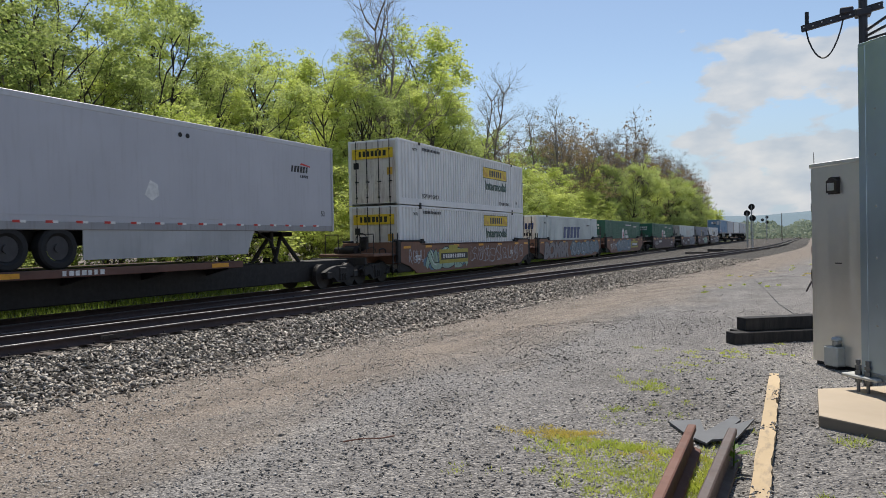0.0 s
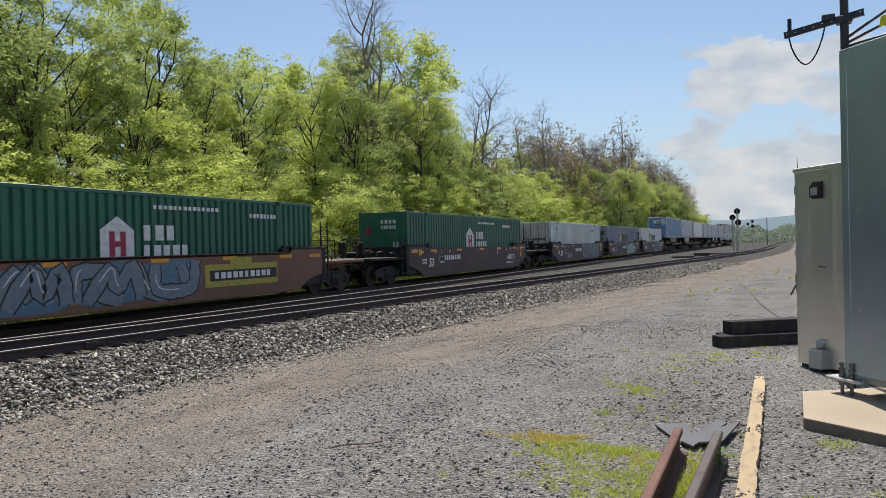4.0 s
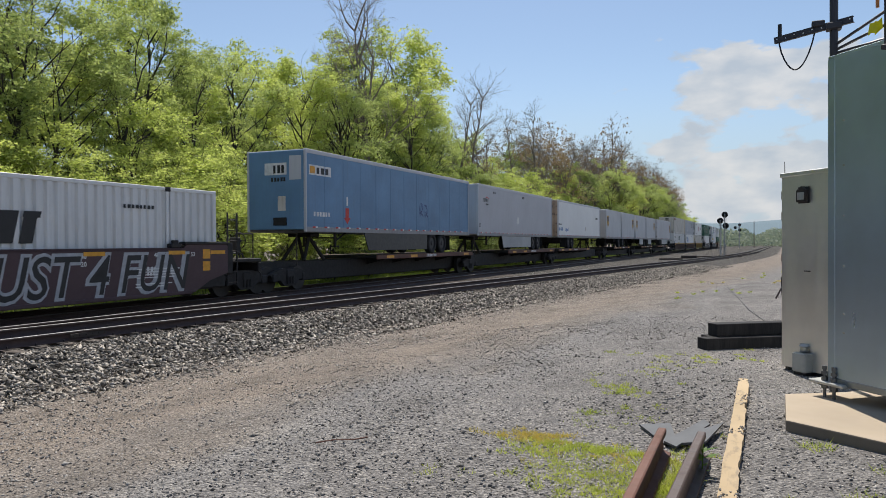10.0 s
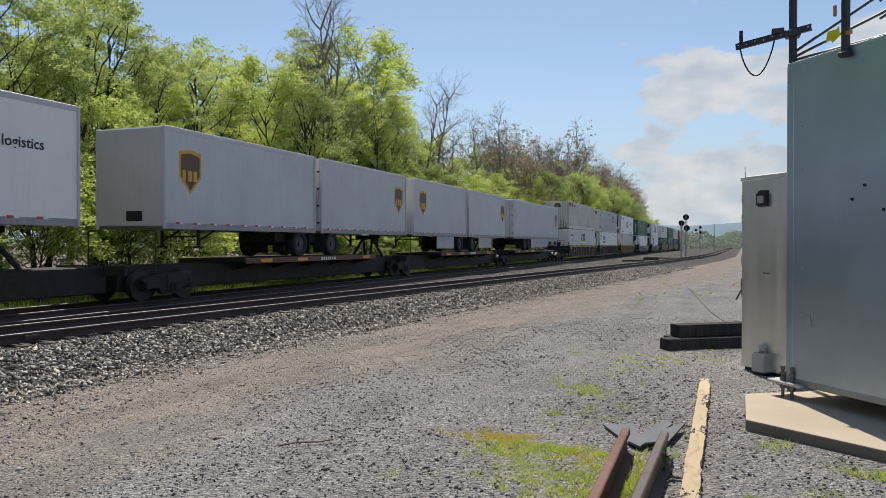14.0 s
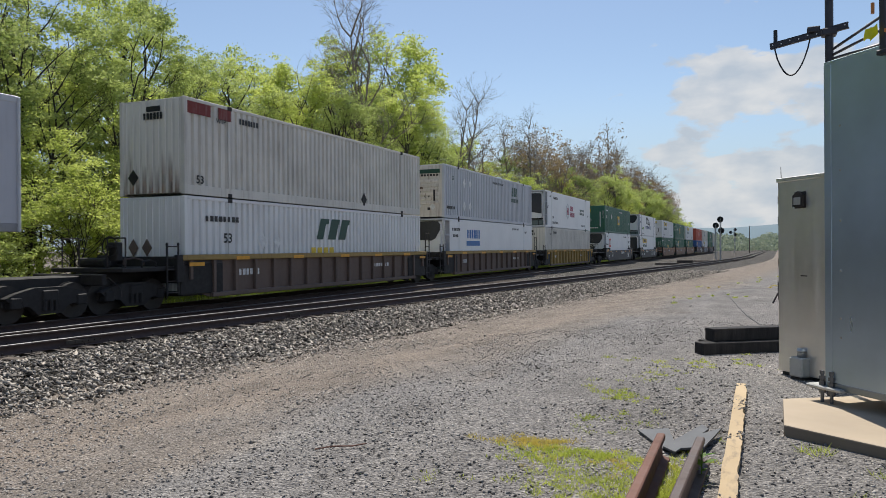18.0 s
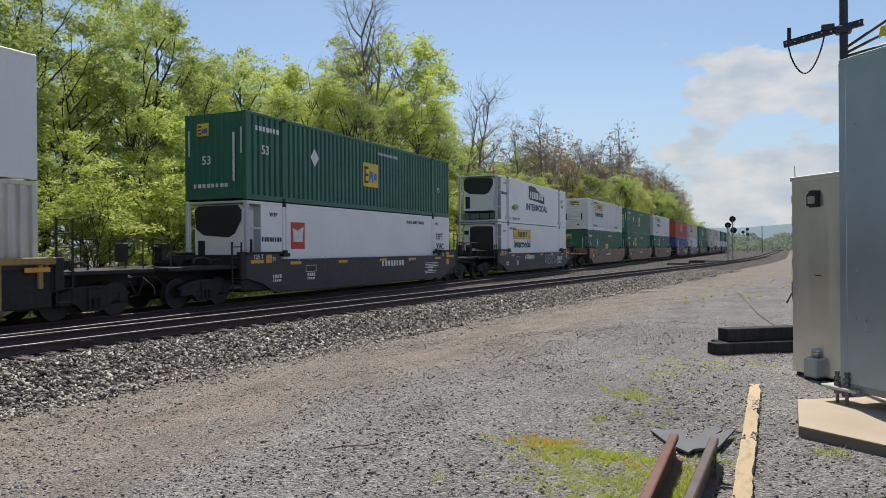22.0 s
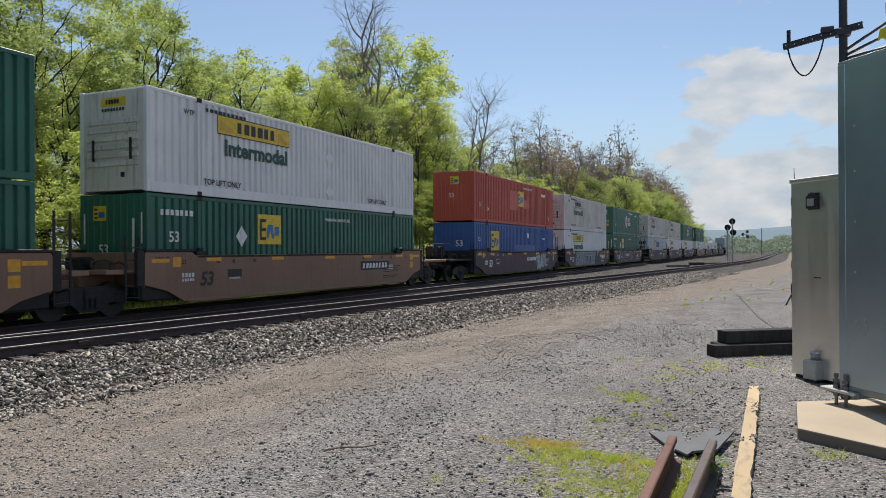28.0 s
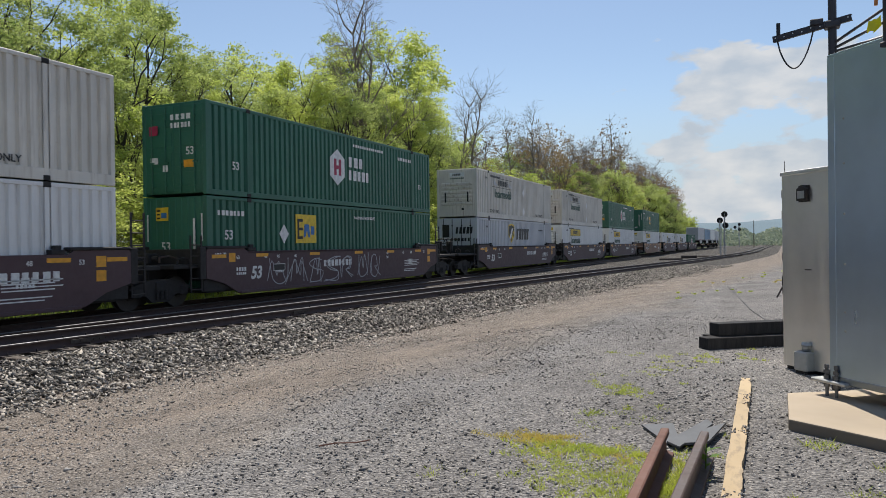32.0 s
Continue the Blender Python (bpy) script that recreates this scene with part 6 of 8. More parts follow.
def flat_car(pitch_near, pitch_far, half, label, extras=None, near_truck=True, far_truck=True, deck=(-8.3, 2.9), hitch=6.3):
    """A spine car that carries one or two road trailers."""
    car = thing("flat_car", label, "rail car", "cars of the train")
    part("centre_sill", Shape().box(-0.5, 0.5, -pitch_near + 0.2, pitch_far - 0.2, 0.3, 1.06, 0.03), MAT["grime"], car)
    part("deck", Shape().box(-1.42, 1.42, deck[0], deck[1], 1.06, 1.21, 0.02), MAT["grime"], car, "steel deck of the spine car")
    part("side_sill", Shape().box(1.4, 1.47, deck[0], deck[1], 1.02, 1.22, 0.015).box(-1.47, -1.4, deck[0], deck[1], 1.02, 1.22, 0.015), MAT["rust_sill"], car, "dark rusty side sill")
    for k in range(5):
        y = deck[0] + 0.8 + k * (deck[1] - deck[0]) * 0.22
        part("outrigger", shared("outrigger", MAT["grime"], lambda: Shape().prism([(0.36, 0.75), (1.4, 1.0), (1.4, 1.08), (0.36, 1.08)], "y", -0.06, 0.06)), None, car).location.y = y
    for y in (deck[0] + 1.2, deck[0] + 3.6, deck[1] - 1.0):
        part("reflector", shared("reflector_f", MAT["orange"], lambda: Shape().box(1.471, 1.477, -0.35, 0.35, 1.06, 1.18)), None, car, "amber reflector strip").location.y = y
    bars(car, deck[0] + 5.0, deck[0] + 6.2, 1.06, 1.18, "white_mark", 7, 0, 1.472)
    st = Shape()
    for x in (-0.5, 0.5):
        for q in ((hitch,) if deck[0] > -8 or deck[1] > 8 or half < 8.5 else (hitch, -hitch)):
            st.tube((x, q - 0.7, 1.06), (x * 0.5, q, 2.0), 0.07, None, 6)
            st.tube((x, q + 0.7, 1.06), (x * 0.5, q, 2.0), 0.07, None, 6)
            st.box(-0.55, 0.55, q - 0.3, q + 0.3, 1.98, 2.14, 0.03)
    part("hitch_stand", st, MAT["grime"], car, "black folding trailer hitch")
    for sgn, reach, has in ((-1, pitch_near, near_truck), (1, pitch_far, far_truck)):
        if has:
            truck(car, sgn * reach if reach < 9.6 else sgn * (reach - 1.7))
        part("end_beam", Shape().box(-1.3, 1.3, sgn * reach - 0.35, sgn * reach - 0.2, 0.8, 1.1, 0.02).box(-0.18, 0.18, min(sgn * (reach - 0.3), sgn * (reach + 0.1)), max(sgn * (reach - 0.3), sgn * (reach + 0.1)), 0.75, 0.98), MAT["grime"], car)
    hr = Shape()
    for x in (-1.3, 1.3):
        hr.tube((x, -half - 0.3, 0.9), (x, -half - 0.3, 2.1), 0.022, None, 6)
        hr.tube((x, -half - 0.3, 2.1), (x * 0.6, -half - 0.3, 2.1), 0.022, None, 6)
    part("hand_rail", hr, MAT["steel"], car, "bent steel hand rail")
    if extras:
        extras(car)
    return car


def trailer(paint, length, nose_near, label, marks=None, skirt="skirt", end_paint=None, ribs=0, tape=True, z0=2.15, z1=5.25):
    """A road trailer riding on its wheels; its middle at the origin, z over the rails. nose_near: its nose points to -y."""
    t = thing("road_trailer", label, "trailer", "trailers on the train")
    h, W2 = length / 2, 1.295
    m, me = MAT[paint], MAT[end_paint or paint]
    part("body", Shape().box(-W2, W2, -h + 0.05, h - 0.05, z0 + 0.14, z1 - 0.1, 0.02), m, t)
    part("roof", Shape().box(-W2 + 0.02, W2 - 0.02, -h + 0.03, h - 0.03, z1 - 0.1, z1 - 0.02, 0.03), MAT["light_grey"], t)
    for x in (-1, 1):
        a, b = (W2 - 0.05, W2 + 0.012) if x > 0 else (-W2 - 0.012, -W2 + 0.05)
        part("top_rail", Shape().box(a, b, -h + 0.02, h - 0.02, z1 - 0.16, z1, 0.015), MAT["light_grey"] if paint != "white" else m, t)
        part("bottom_rail", Shape().box(a, b, -h + 0.02, h - 0.02, z0, z0 + 0.2, 0.015), MAT["rail_grey"], t)
        part("rivet_strip", Shape().box(a, b + 0.002, -h + 0.1, h - 0.1, z0 + 0.34, z0 + 0.36), m, t)
    for y in (-h, h):
        for x in (-1, 1):
            s = Shape().box(x * W2 - 0.06, x * W2 + 0.06, y - 0.07 if y > 0 else y, y if y > 0 else y + 0.07, z0, z1 - 0.02, 0.02)
            part("corner_post", s, MAT["light_grey"], t)
    def face(y, is_nose):
        s = Shape()
        if is_nose:
            s.box(-W2 + 0.06, W2 - 0.06, y - 0.01, y + 0.03, z0 + 0.1, z1 - 0.06, 0.01)
            part("nose_wall", s, me, t)
            part("connector_box", Shape().box(-0.1, 0.5, y - 0.05, y - 0.008, z0 + 0.25, z0 + 0.55, 0.02), MAT["grime"], t, "black brake and light connectors")
        else:
            for x0, x1 in ((-W2 + 0.06, -0.01), (0.01, W2 - 0.06)):
                leaf = part("door", Shape().box(x0, x1, y, y + 0.04, z0 + 0.1, z1 - 0.06, 0.01), me, t)
                for x in (x0 + 0.25, x1 - 0.25):
                    part("lock_rod", Shape().tube((x, y - 0.03, z0 + 0.1), (x, y - 0.03, z1 - 0.1), 0.018, None, 6), MAT["grime"], leaf)
                for k in range(4):
                    part("hinge", Shape().box(x0 if x0 < -1 else x1 - 0.12, (x0 if x0 < -1 else x1 - 0.12) + 0.12, y - 0.02, y, z0 + 0.4 + k * 0.7, z0 + 0.47 + k * 0.7), MAT["grime"], leaf)
    face(-h, nose_near)
    part("far_wall", Shape().box(-W2 + 0.06, W2 - 0.06, h - 0.03, h + 0.005, z0 + 0.1, z1 - 0.06, 0.01), me, t)
    if tape:
        y = -h + 0.5
        while y < h - 0.6:
            part("red_reflector", shared(("red_reflector", z0), MAT["red_mark"], lambda: Shape().box(W2 + 0.012, W2 + 0.016, 0, 0.18, z0 + 0.16, z0 + 0.22)), None, t).location.y = y
            part("white_reflector", shared(("white_reflector", z0), MAT["white_mark"], lambda: Shape().box(W2 + 0.012, W2 + 0.016, 0.18, 0.32, z0 + 0.16, z0 + 0.22)), None, t).location.y = y
            y += 0.8
    for k in range(ribs):
        y = -h + (k + 1) * length / (ribs + 1)
        part("panel_seam", shared(("panel_seam", z0), m, lambda: Shape().box(W2 - 0.002, W2 + 0.008, -0.02, 0.02, z0 + 0.2, z1 - 0.16)), None, t).location.y = y
    # running gear
    back = 1 if nose_near else -1
    axles = (back * (h - 3.6), back * (h - 4.85)) if length > 12 else (back * (h - 1.0),)
    part("under_frame", Shape().box(-0.85, 0.85, min(axles) - 1.1, max(axles) + 1.1, z0 - 0.38, z0, 0.02), MAT["grime"], t)
    for y in axles:
        part("axle", Shape().tube((-0.95, y, 1.72), (0.95, y, 1.72), 0.07, None, 8), MAT["grime"], t)
        for x in (-1.0, 1.0):
            def tyre():
                s = Shape()
                n, prof = 28, [(-0.16, 0.36), (-0.16, 0.46), (-0.12, 0.505), (0.12, 0.505), (0.16, 0.46), (0.16, 0.36), (0.1, 0.3), (-0.1, 0.3)]
                k = len(prof)
                vs = [(px, pr * math.cos(2 * math.pi * i / n), pr * math.sin(2 * math.pi * i / n)) for i in range(n) for px, pr in prof]
                return s.add(vs, [(i * k + j, i * k + (j + 1) % k, ((i + 1) % n) * k + (j + 1) % k, ((i + 1) % n) * k + j) for i in range(n) for j in range(k)])
            wheel = part("wheel", shared("tyre", MAT["tyre"], tyre), None, t, "black rubber tyre")
            wheel.location = (x * 1.12, y, 1.72)
            part("rim", shared(("rim", x), MAT["rim"], lambda: Shape().tube((0.1 * x, 0, 0), (0.03 * x, 0, 0), 0.29, 0.2, 16).tube((0.03 * x, 0, 0), (0.14 * x, 0, 0), 0.11, 0.1, 10)), None, wheel, "grey steel rim")
    yf = back * (h - 2.6) if length > 12 else back * (h - 0.3)
    for x in (-1.25, 0.75):
        part("mud_flap", Shape().box(x, x + 0.5, yf - 0.01, yf + 0.01, 1.35, 2.1), MAT["tyre"], t)
    yl = -back * (h - 2.9) if length > 12 else -back * (h - 2.2)
    gear = Shape()
    for x in (-0.75, 0.75):
        gear.tube((x, yl, 1.62), (x, yl, z0), 0.06, None, 8).box(x - 0.13, x + 0.13, yl - 0.13, yl + 0.13, 1.58, 1.63, 0.01)
        gear.tube((x, yl, 1.8), (x, yl + back * 0.8, z0), 0.035, None, 6)
    gear.tube((-0.75, yl, 1.95), (0.75, yl, 1.95), 0.03, None, 6)
    part("landing_gear", gear, MAT["grime"], t, "black folding landing legs")
    if skirt and length > 12:
        a, b = sorted((back * (h - 5.5), back * (h - 11.4)))
        part("side_skirt", Shape().prism([(a, 1.42), (b, 1.42), (b + (0.35 if back < 0 else 0), z0), (a - (0.35 if back > 0 else 0), z0)], "x", W2 - 0.05, W2 - 0.02), MAT[skirt], t, "flat side skirt under the trailer")
    elif length <= 12 and skirt:
        a, b = sorted((back * (h - 2.2), back * (h - 5.0)))
        part("side_skirt", Shape().box(W2 - 0.05, W2 - 0.02, a, b, 1.45, z0), MAT[skirt], t, "flat side skirt under the trailer")
    if marks:
        marks(t)
    return t


# ---- markings, load by load (y from the load's middle, z from its base)
def m_panel_doors(z=1.8):
    def f(b):
        mark_yellow_panel(b, 1.55, z, 3.65, 0.62)
        end_plate(b, "yellow_panel", -1.05, 1.05, 2.05, 2.5, "yellow", -8.115)
        bars(b, -0.7, 0.75, 2.15, 2.4, "black", 7, 0, on="end", off=-0.036)
        side_words(b, "TOP LIFT ONLY", -5.9, 0.36, 0.26, "black")
        side_words(b, "WTP", -6.75, 2.45, 0.2, "black")
        bars(b, -5.8, -3.9, 2.55, 2.68, "black", 12)
        end_plate(b, "data_plate", -1.0, -0.72, 1.62, 1.9, "black", -8.09)
        end_plate(b, "data_plate", 0.72, 1.0, 1.3, 1.62, "gold", -8.09)
        side_words(b, "TOP LIFT ONLY", 3.9, 0.36, 0.24, "black")
        side_words(b, "53", 6.7, 0.5, 0.24, "black")
    return f


def m_panel_side(y=-5.3, pale=False):
    def f(b):
        mark_yellow_panel(b, y, 1.96, 3.65, 0.6, True, pale)
        end_plate(b, "yellow_panel", -0.45, 0.5, 2.42, 2.66, "yellow" if not pale else "white_mark", -8.06)
        bars(b, -0.25, 0.3, 2.48, 2.6, "black", 5, 0, on="end")
        bars(b, -0.4, 0.5, 2.28, 2.36, "dk_green", 8, 0, on="end")
        side_words(b, "TOP LIFT ONLY", -5.9, 0.36, 0.24, "black")
        side_words(b, "TOP LIFT ONLY", 3.75, 0.36, 0.24, "black")
        side_words(b, "WTP", -6.7, 2.35, 0.2, "black")
        bars(b, -5.8, -3.9, 2.55, 2.66, "black", 10)
        diamond(b, 0.9, 1.9, 0.3, "white")
        diamond(b, 0.9, 0.6, 0.3, "white")
    return f


def m_yellow_square(y=-2.6, z=1.0, s=1.05):
    def f(b):
        mark_square(b, y, z, s)
        end_square(b, -0.75, 2.15, 0.42)
        side_words(b, "53", -7.3, 1.55, 0.42, "white_mark")
        end_words(b, "53", -0.55, 1.2, 0.4, "white_mark")
        bars(b, -7.6, -6.3, 2.3, 2.46, "white_mark", 7)
        diamond(b, -4.2, 1.75, 0.34)
        side_words(b, "WARNING HIGH CUBE", 0.6, 2.4, 0.17, "white_mark")
        side_words(b, "53", 6.6, 1.2, 0.3, "white_mark")
        for x in (-1.12, 1.08):
            end_plate(b, "reflective_strip", x, x + 0.05, 1.5, 2.35, "white_mark", -8.085)
        bars(b, -0.9, 0.6, 0.42, 0.55, "white_mark", 8, 0, on="end")
        bars(b, 0.75, 0.9, 0.6, 2.2, "white_mark", 1, 0, on="end")
    return f


def m_hexagon_green(b):
    mark_hexagon(b, -0.62, 1.5, 0.72, "white_mark", "magenta", "white_mark")
    side_words(b, "53", -6.9, 0.85, 0.36, "white_mark")
    bars(b, -0.1, 0.75, 2.35, 2.52, "white_mark", 4, 0, on="end")
    bars(b, -0.1, 0.75, 2.1, 2.26, "white_mark", 6, 0, on="end")
    end_words(b, "53", 0.5, 1.25, 0.34, "white_mark")
    end_plate(b, "placard", 0.45, 0.85, 0.85, 1.08, "orange", -8.115)
    end_plate(b, "data_plate", -0.9, -0.6, 1.0, 1.2, "white_mark", -8.115)
    end_plate(b, "data_plate", -0.4, -0.2, 0.75, 0.95, "white_mark", -8.115)
    end_plate(b, "hexagon_mark", -0.95, -0.6, 1.9, 2.2, "magenta", -8.115)
    bars(b, 4.6, 6.0, 2.3, 2.44, "white_mark", 8)
    bars(b, 0.6, 3.2, 2.45, 2.56, "white_mark", 14)
    side_words(b, "53", 6.7, 1.1, 0.3, "white_mark")


def m_slant_mark(colour, y, w, h, z=1.3, shield=True, end=True):
    def f(b):
        slant_mark(b, y, z, w, h, colour, shield)
        if end:
            bars(b, -0.1, 1.05, 1.95, 2.35, colour, 5, 0.05, on="end")
            end_plate(b, "shield_mark", -0.95, -0.5, 1.75, 2.5, colour, -8.09)
            bars(b, -0.4, 0.9, 1.5, 1.7, "black", 6, 0, on="end")
        bars(b, 4.5, 5.6, 2.24, 2.34, "black", 8)
        side_words(b, "WTP", -6.7, 2.3, 0.2, "black")
        side_words(b, "53", 6.6, 0.9, 0.3, "black")
    return f


def m_plain_cream(b):
    m_rust_top(b, False)


def m_rust_top(b, panels=True):
    for y0, y1 in ((-7.95, -6.95), (-6.6, -6.0)) if panels else ():
        label_plate(b, "red_panel", y0, y1, 2.42, 2.78, "rust_red")
    bars(b, -5.6, -4.6, 2.42, 2.6, "black", 7)
    bars(b, -0.3, 0.5, 2.28, 2.48, "black", 6, 0, on="end")
    end_plate(b, "logo_mark", -0.2, 0.35, 2.52, 2.68, "black", -8.06)
    outline = [(-0.95, 0.55), (-0.74, 0.3), (-0.53, 0.55), (-0.74, 0.8)]
    part("placard_holder", Shape().prism(outline, "y", -8.075, -8.06), MAT["grime"], b)
    side_words(b, "53", -7.6, 0.35, 0.34, "black")
    diamond(b, 2.5, 0.45, 0.3, "grime")
    side_words(b, "WTP", -6.7, 2.3, 0.2, "black")


def m_green_bars(b):
    bars(b, -1.14, 1.2, 1.65, 2.45, "dk_green", 3, 0.3)
    for a in (-1.14, -0.36, 0.42):
        part("marking_bar", Shape().prism([(a + 0.25, 2.25), (a + 0.85, 2.25), (a + 0.9, 2.45), (a + 0.3, 2.45)], "x", 1.298, 1.3035), MAT["dk_green"], b)
    for k in range(4):
        label_plate(b, "yellow_dash", -1.5 + k * 0.42, -1.2 + k * 0.42, 1.12, 1.34, "yellow")
    side_words(b, "53", -6.4, 1.5, 0.42, "black")
    bars(b, -7.2, -5.6, 2.15, 2.32, "black", 8)
    diamond(b, -4.4, 1.55, 0.26)
    diamond(b, -3.6, 1.55, 0.26)
    for x in (-0.75, -0.2):
        part("placard_holder", Shape().prism([(x - 0.2, 1.35), (x, 1.08), (x + 0.2, 1.35), (x, 1.62)], "y", -8.075, -8.06), MAT["rib_brown"], b)


def m_green_mark(b):
    bars(b, 3.4, 4.6, 1.85, 2.45, "dk_green", 3, 0.12)
    bars(b, 3.3, 4.9, 1.45, 1.7, "dk_green", 8)
    side_words(b, "53", -7.0, 2.1, 0.3, "dk_green")
    for y in (-5.2, -4.3):
        diamond(b, y, 2.05, 0.28)
        diamond(b, y, 0.75, 0.28)
    bars(b, -7.7, -6.6, 0.5, 0.66, "black", 7)
    side_words(b, "WARNING HIGH CUBE", -0.4, 2.4, 0.2, "black")
    end_words(b, "53", 0.1, 1.0, 0.36, "black")
    for x, z in ((-0.1, 1.6), (-0.6, 1.35), (-0.2, 0.7), (0.6, 0.6)):
        part("placard_holder", Shape().prism([(x - 0.17, z), (x, z - 0.22), (x + 0.17, z), (x, z + 0.22)], "y", -8.088, -8.075), MAT["white_mark" if z < 1 else "rib_brown"], b)
    bars(b, -0.6, 1.0, 2.25, 2.36, "black", 9, 0, on="end")
    end_plate(b, "logo_panel", -0.9, 1.05, 2.4, 2.62, "dk_green", -8.085)


def m_blue_bars(b):
    bars(b, -4.79, -2.6, 1.85, 2.35, "mid_blue", 6)
    label_plate(b, "blue_stripe", -4.9, -2.75, 1.42, 1.7, "mid_blue")
    bars(b, -7.0, -5.8, 2.25, 2.4, "black", 6)
    bars(b, -6.9, -6.1, 1.9, 2.05, "black", 4)
    side_words(b, "STACK LIMIT 2 HIGH", 3.4, 2.5, 0.16, "black")
    side_words(b, "WTP", 6.3, 2.3, 0.2, "black")


def m_hexagon_white(b):
    mark_hexagon(b, -0.85, 1.5, 0.72, "light_grey", "magenta", "magenta")
    side_words(b, "53'", -7.5, 1.5, 0.34, "black")
    side_words(b, "TOP LIFT ONLY", -5.9, 0.3, 0.26, "black")
    side_words(b, "DA", -5.85, 0.72, 0.26, "black")
    side_words(b, "WTP", -6.7, 2.4, 0.2, "black")
    bars(b, -5.6, -4.2, 2.3, 2.5, "black", 9)
    side_words(b, "TEMPERATURE", 3.7, 1.7, 0.26, "dk_green")
    side_words(b, "CONTROLLED", 3.7, 1.38, 0.26, "dk_green")
    side_words(b, "TOP LIFT ONLY", 4.3, 0.3, 0.2, "black")
    side_words(b, "53'", 6.8, 1.2, 0.32, "black")


def m_red_square(b):
    label_plate(b, "red_panel", -5.7, -4.87, 1.3, 2.25, "red_mark")
    outline_plate(b, "arrow_mark", [(-5.55, 1.55), (-5.0, 1.55), (-4.95, 2.1), (-5.3, 1.95), (-5.6, 2.05)], "white_mark", 1.302)
    side_words(b, "53FT", 6.4, 1.75, 0.42, "black")
    side_words(b, "XHC", 6.45, 1.25, 0.42, "black")
    side_words(b, "STACK LIMIT 2 HIGH", 3.2, 2.45, 0.2, "black")
    side_words(b, "WTP", -6.9, 2.4, 0.2, "black")
    bars(b, -7.3, -6.2, 1.55, 1.7, "black", 8)
    side_words(b, "WTP", 6.3, 2.45, 0.2, "black")


def m_block_mark(b):
    outline_plate(b, "logo_panel", [(-1.7, 1.75), (2.0, 1.55), (2.0, 2.1), (0.3, 2.45), (-0.3, 2.68), (-1.7, 2.68)], "black")
    bars(b, -1.4, 1.8, 1.82, 2.3, "white_mark", 8, 0.02, 1.303)
    side_words(b, "INTERMODAL", -2.3, 1.0, 0.62, "navy", width=5.1)
    outline_plate(b, "leaf_mark", [(-5.2, 1.0), (-4.9, 0.8), (-4.3, 0.85), (-3.9, 1.1), (-4.3, 1.25), (-5.0, 1.2)], "lime")
    side_words(b, "eco", -5.35, 0.9, 0.42, "black", 1.303)
    side_words(b, "TOP LIFT ONLY", -5.2, 0.2, 0.22, "black")
    side_words(b, "53FT", 6.5, 1.9, 0.34, "black")
    side_words(b, "XHC", 6.55, 1.5, 0.34, "black")
    bars(b, -7.3, -6.2, 1.75, 1.92, "black", 8)
    side_words(b, "WTP", -6.9, 2.4, 0.2, "black")
    for y in (-6.08, 6.08):
        flare = [(-0.5, 0.16), (0.5, 0.16), (0.5, 0.3), (0.24, 0.48), (0.2, 0.7), (0.2, 2.35), (0.26, 2.58), (0.42, 2.72), (-0.42, 2.72), (-0.26, 2.58), (-0.2, 2.35), (-0.2, 0.7), (-0.24, 0.48), (-0.5, 0.3)]
        part("lift_pad", Shape().prism([(y + p, q) for p, q in flare], "x", 1.297, 1.308), MAT["silver"], b, "grey flared lift panel")


def m_yellow_panel_low(b):
    mark_yellow_panel(b, -5.1, 1.88, 3.75, 0.64, False)
    side_words(b, "Intermodal", -4.85, 1.34, 0.66, "dk_green", width=3.4)
    bars(b, -5.9, -4.5, 2.5, 2.62, "black", 9)
    side_words(b, "WTP", -7.0, 2.3, 0.2, "black")


def m_red(b):
    mark_square(b, -0.34, 1.25, 1.0)
    end_square(b, -0.2, 2.15, 0.46)
    label_plate(b, "repainted_patch", -2.0, -0.4, 0.95, 2.2, "red_mark", 1.2955, 0.003)
    label_plate(b, "repainted_patch", 0.95, 1.9, 1.15, 1.75, "red_mark", 1.2955, 0.003)
    label_plate(b, "number_panel", 5.0, 6.0, 2.2, 2.4, "white_mark")
    side_words(b, "WARNING HIGH CUBE", 0.8, 2.45, 0.19, "white_mark")
    side_words(b, "53", 6.7, 0.55, 0.32, "white_mark")
    side_words(b, "DA", -6.1, 0.7, 0.26, "white_mark")
    side_words(b, "53", -7.3, 0.9, 0.3, "white_mark")
    end_words(b, "53", -0.3, 1.4, 0.36, "cream")


def m_blue(b):
    mark_square(b, -5.47, 1.25, 1.18)
    end_words(b, "53", 0.1, 1.5, 0.5, "white_mark")
    label_plate(b, "repainted_patch", -1.2, 3.4, 0.75, 1.6, "blue", 1.2955, 0.003)
    label_plate(b, "number_panel", 1.6, 2.0, 2.1, 2.4, "white_mark")
    side_words(b, "53", -7.5, 1.8, 0.34, "white_mark")
    bars(b, 5.2, 5.9, 2.0, 2.12, "white_mark", 6)


def x_art(seed, y0=-5.5, y1=5.0, fill="spray_teal", line="spray_white", letters=7, z0=0.5, z1=1.45, phrase=None):
    def f(car):
        if phrase:
            sprayed_words(car, *phrase)
        graffiti(car, y0, y1, z0, z1, fill, line, seed, letters=letters)
    return f


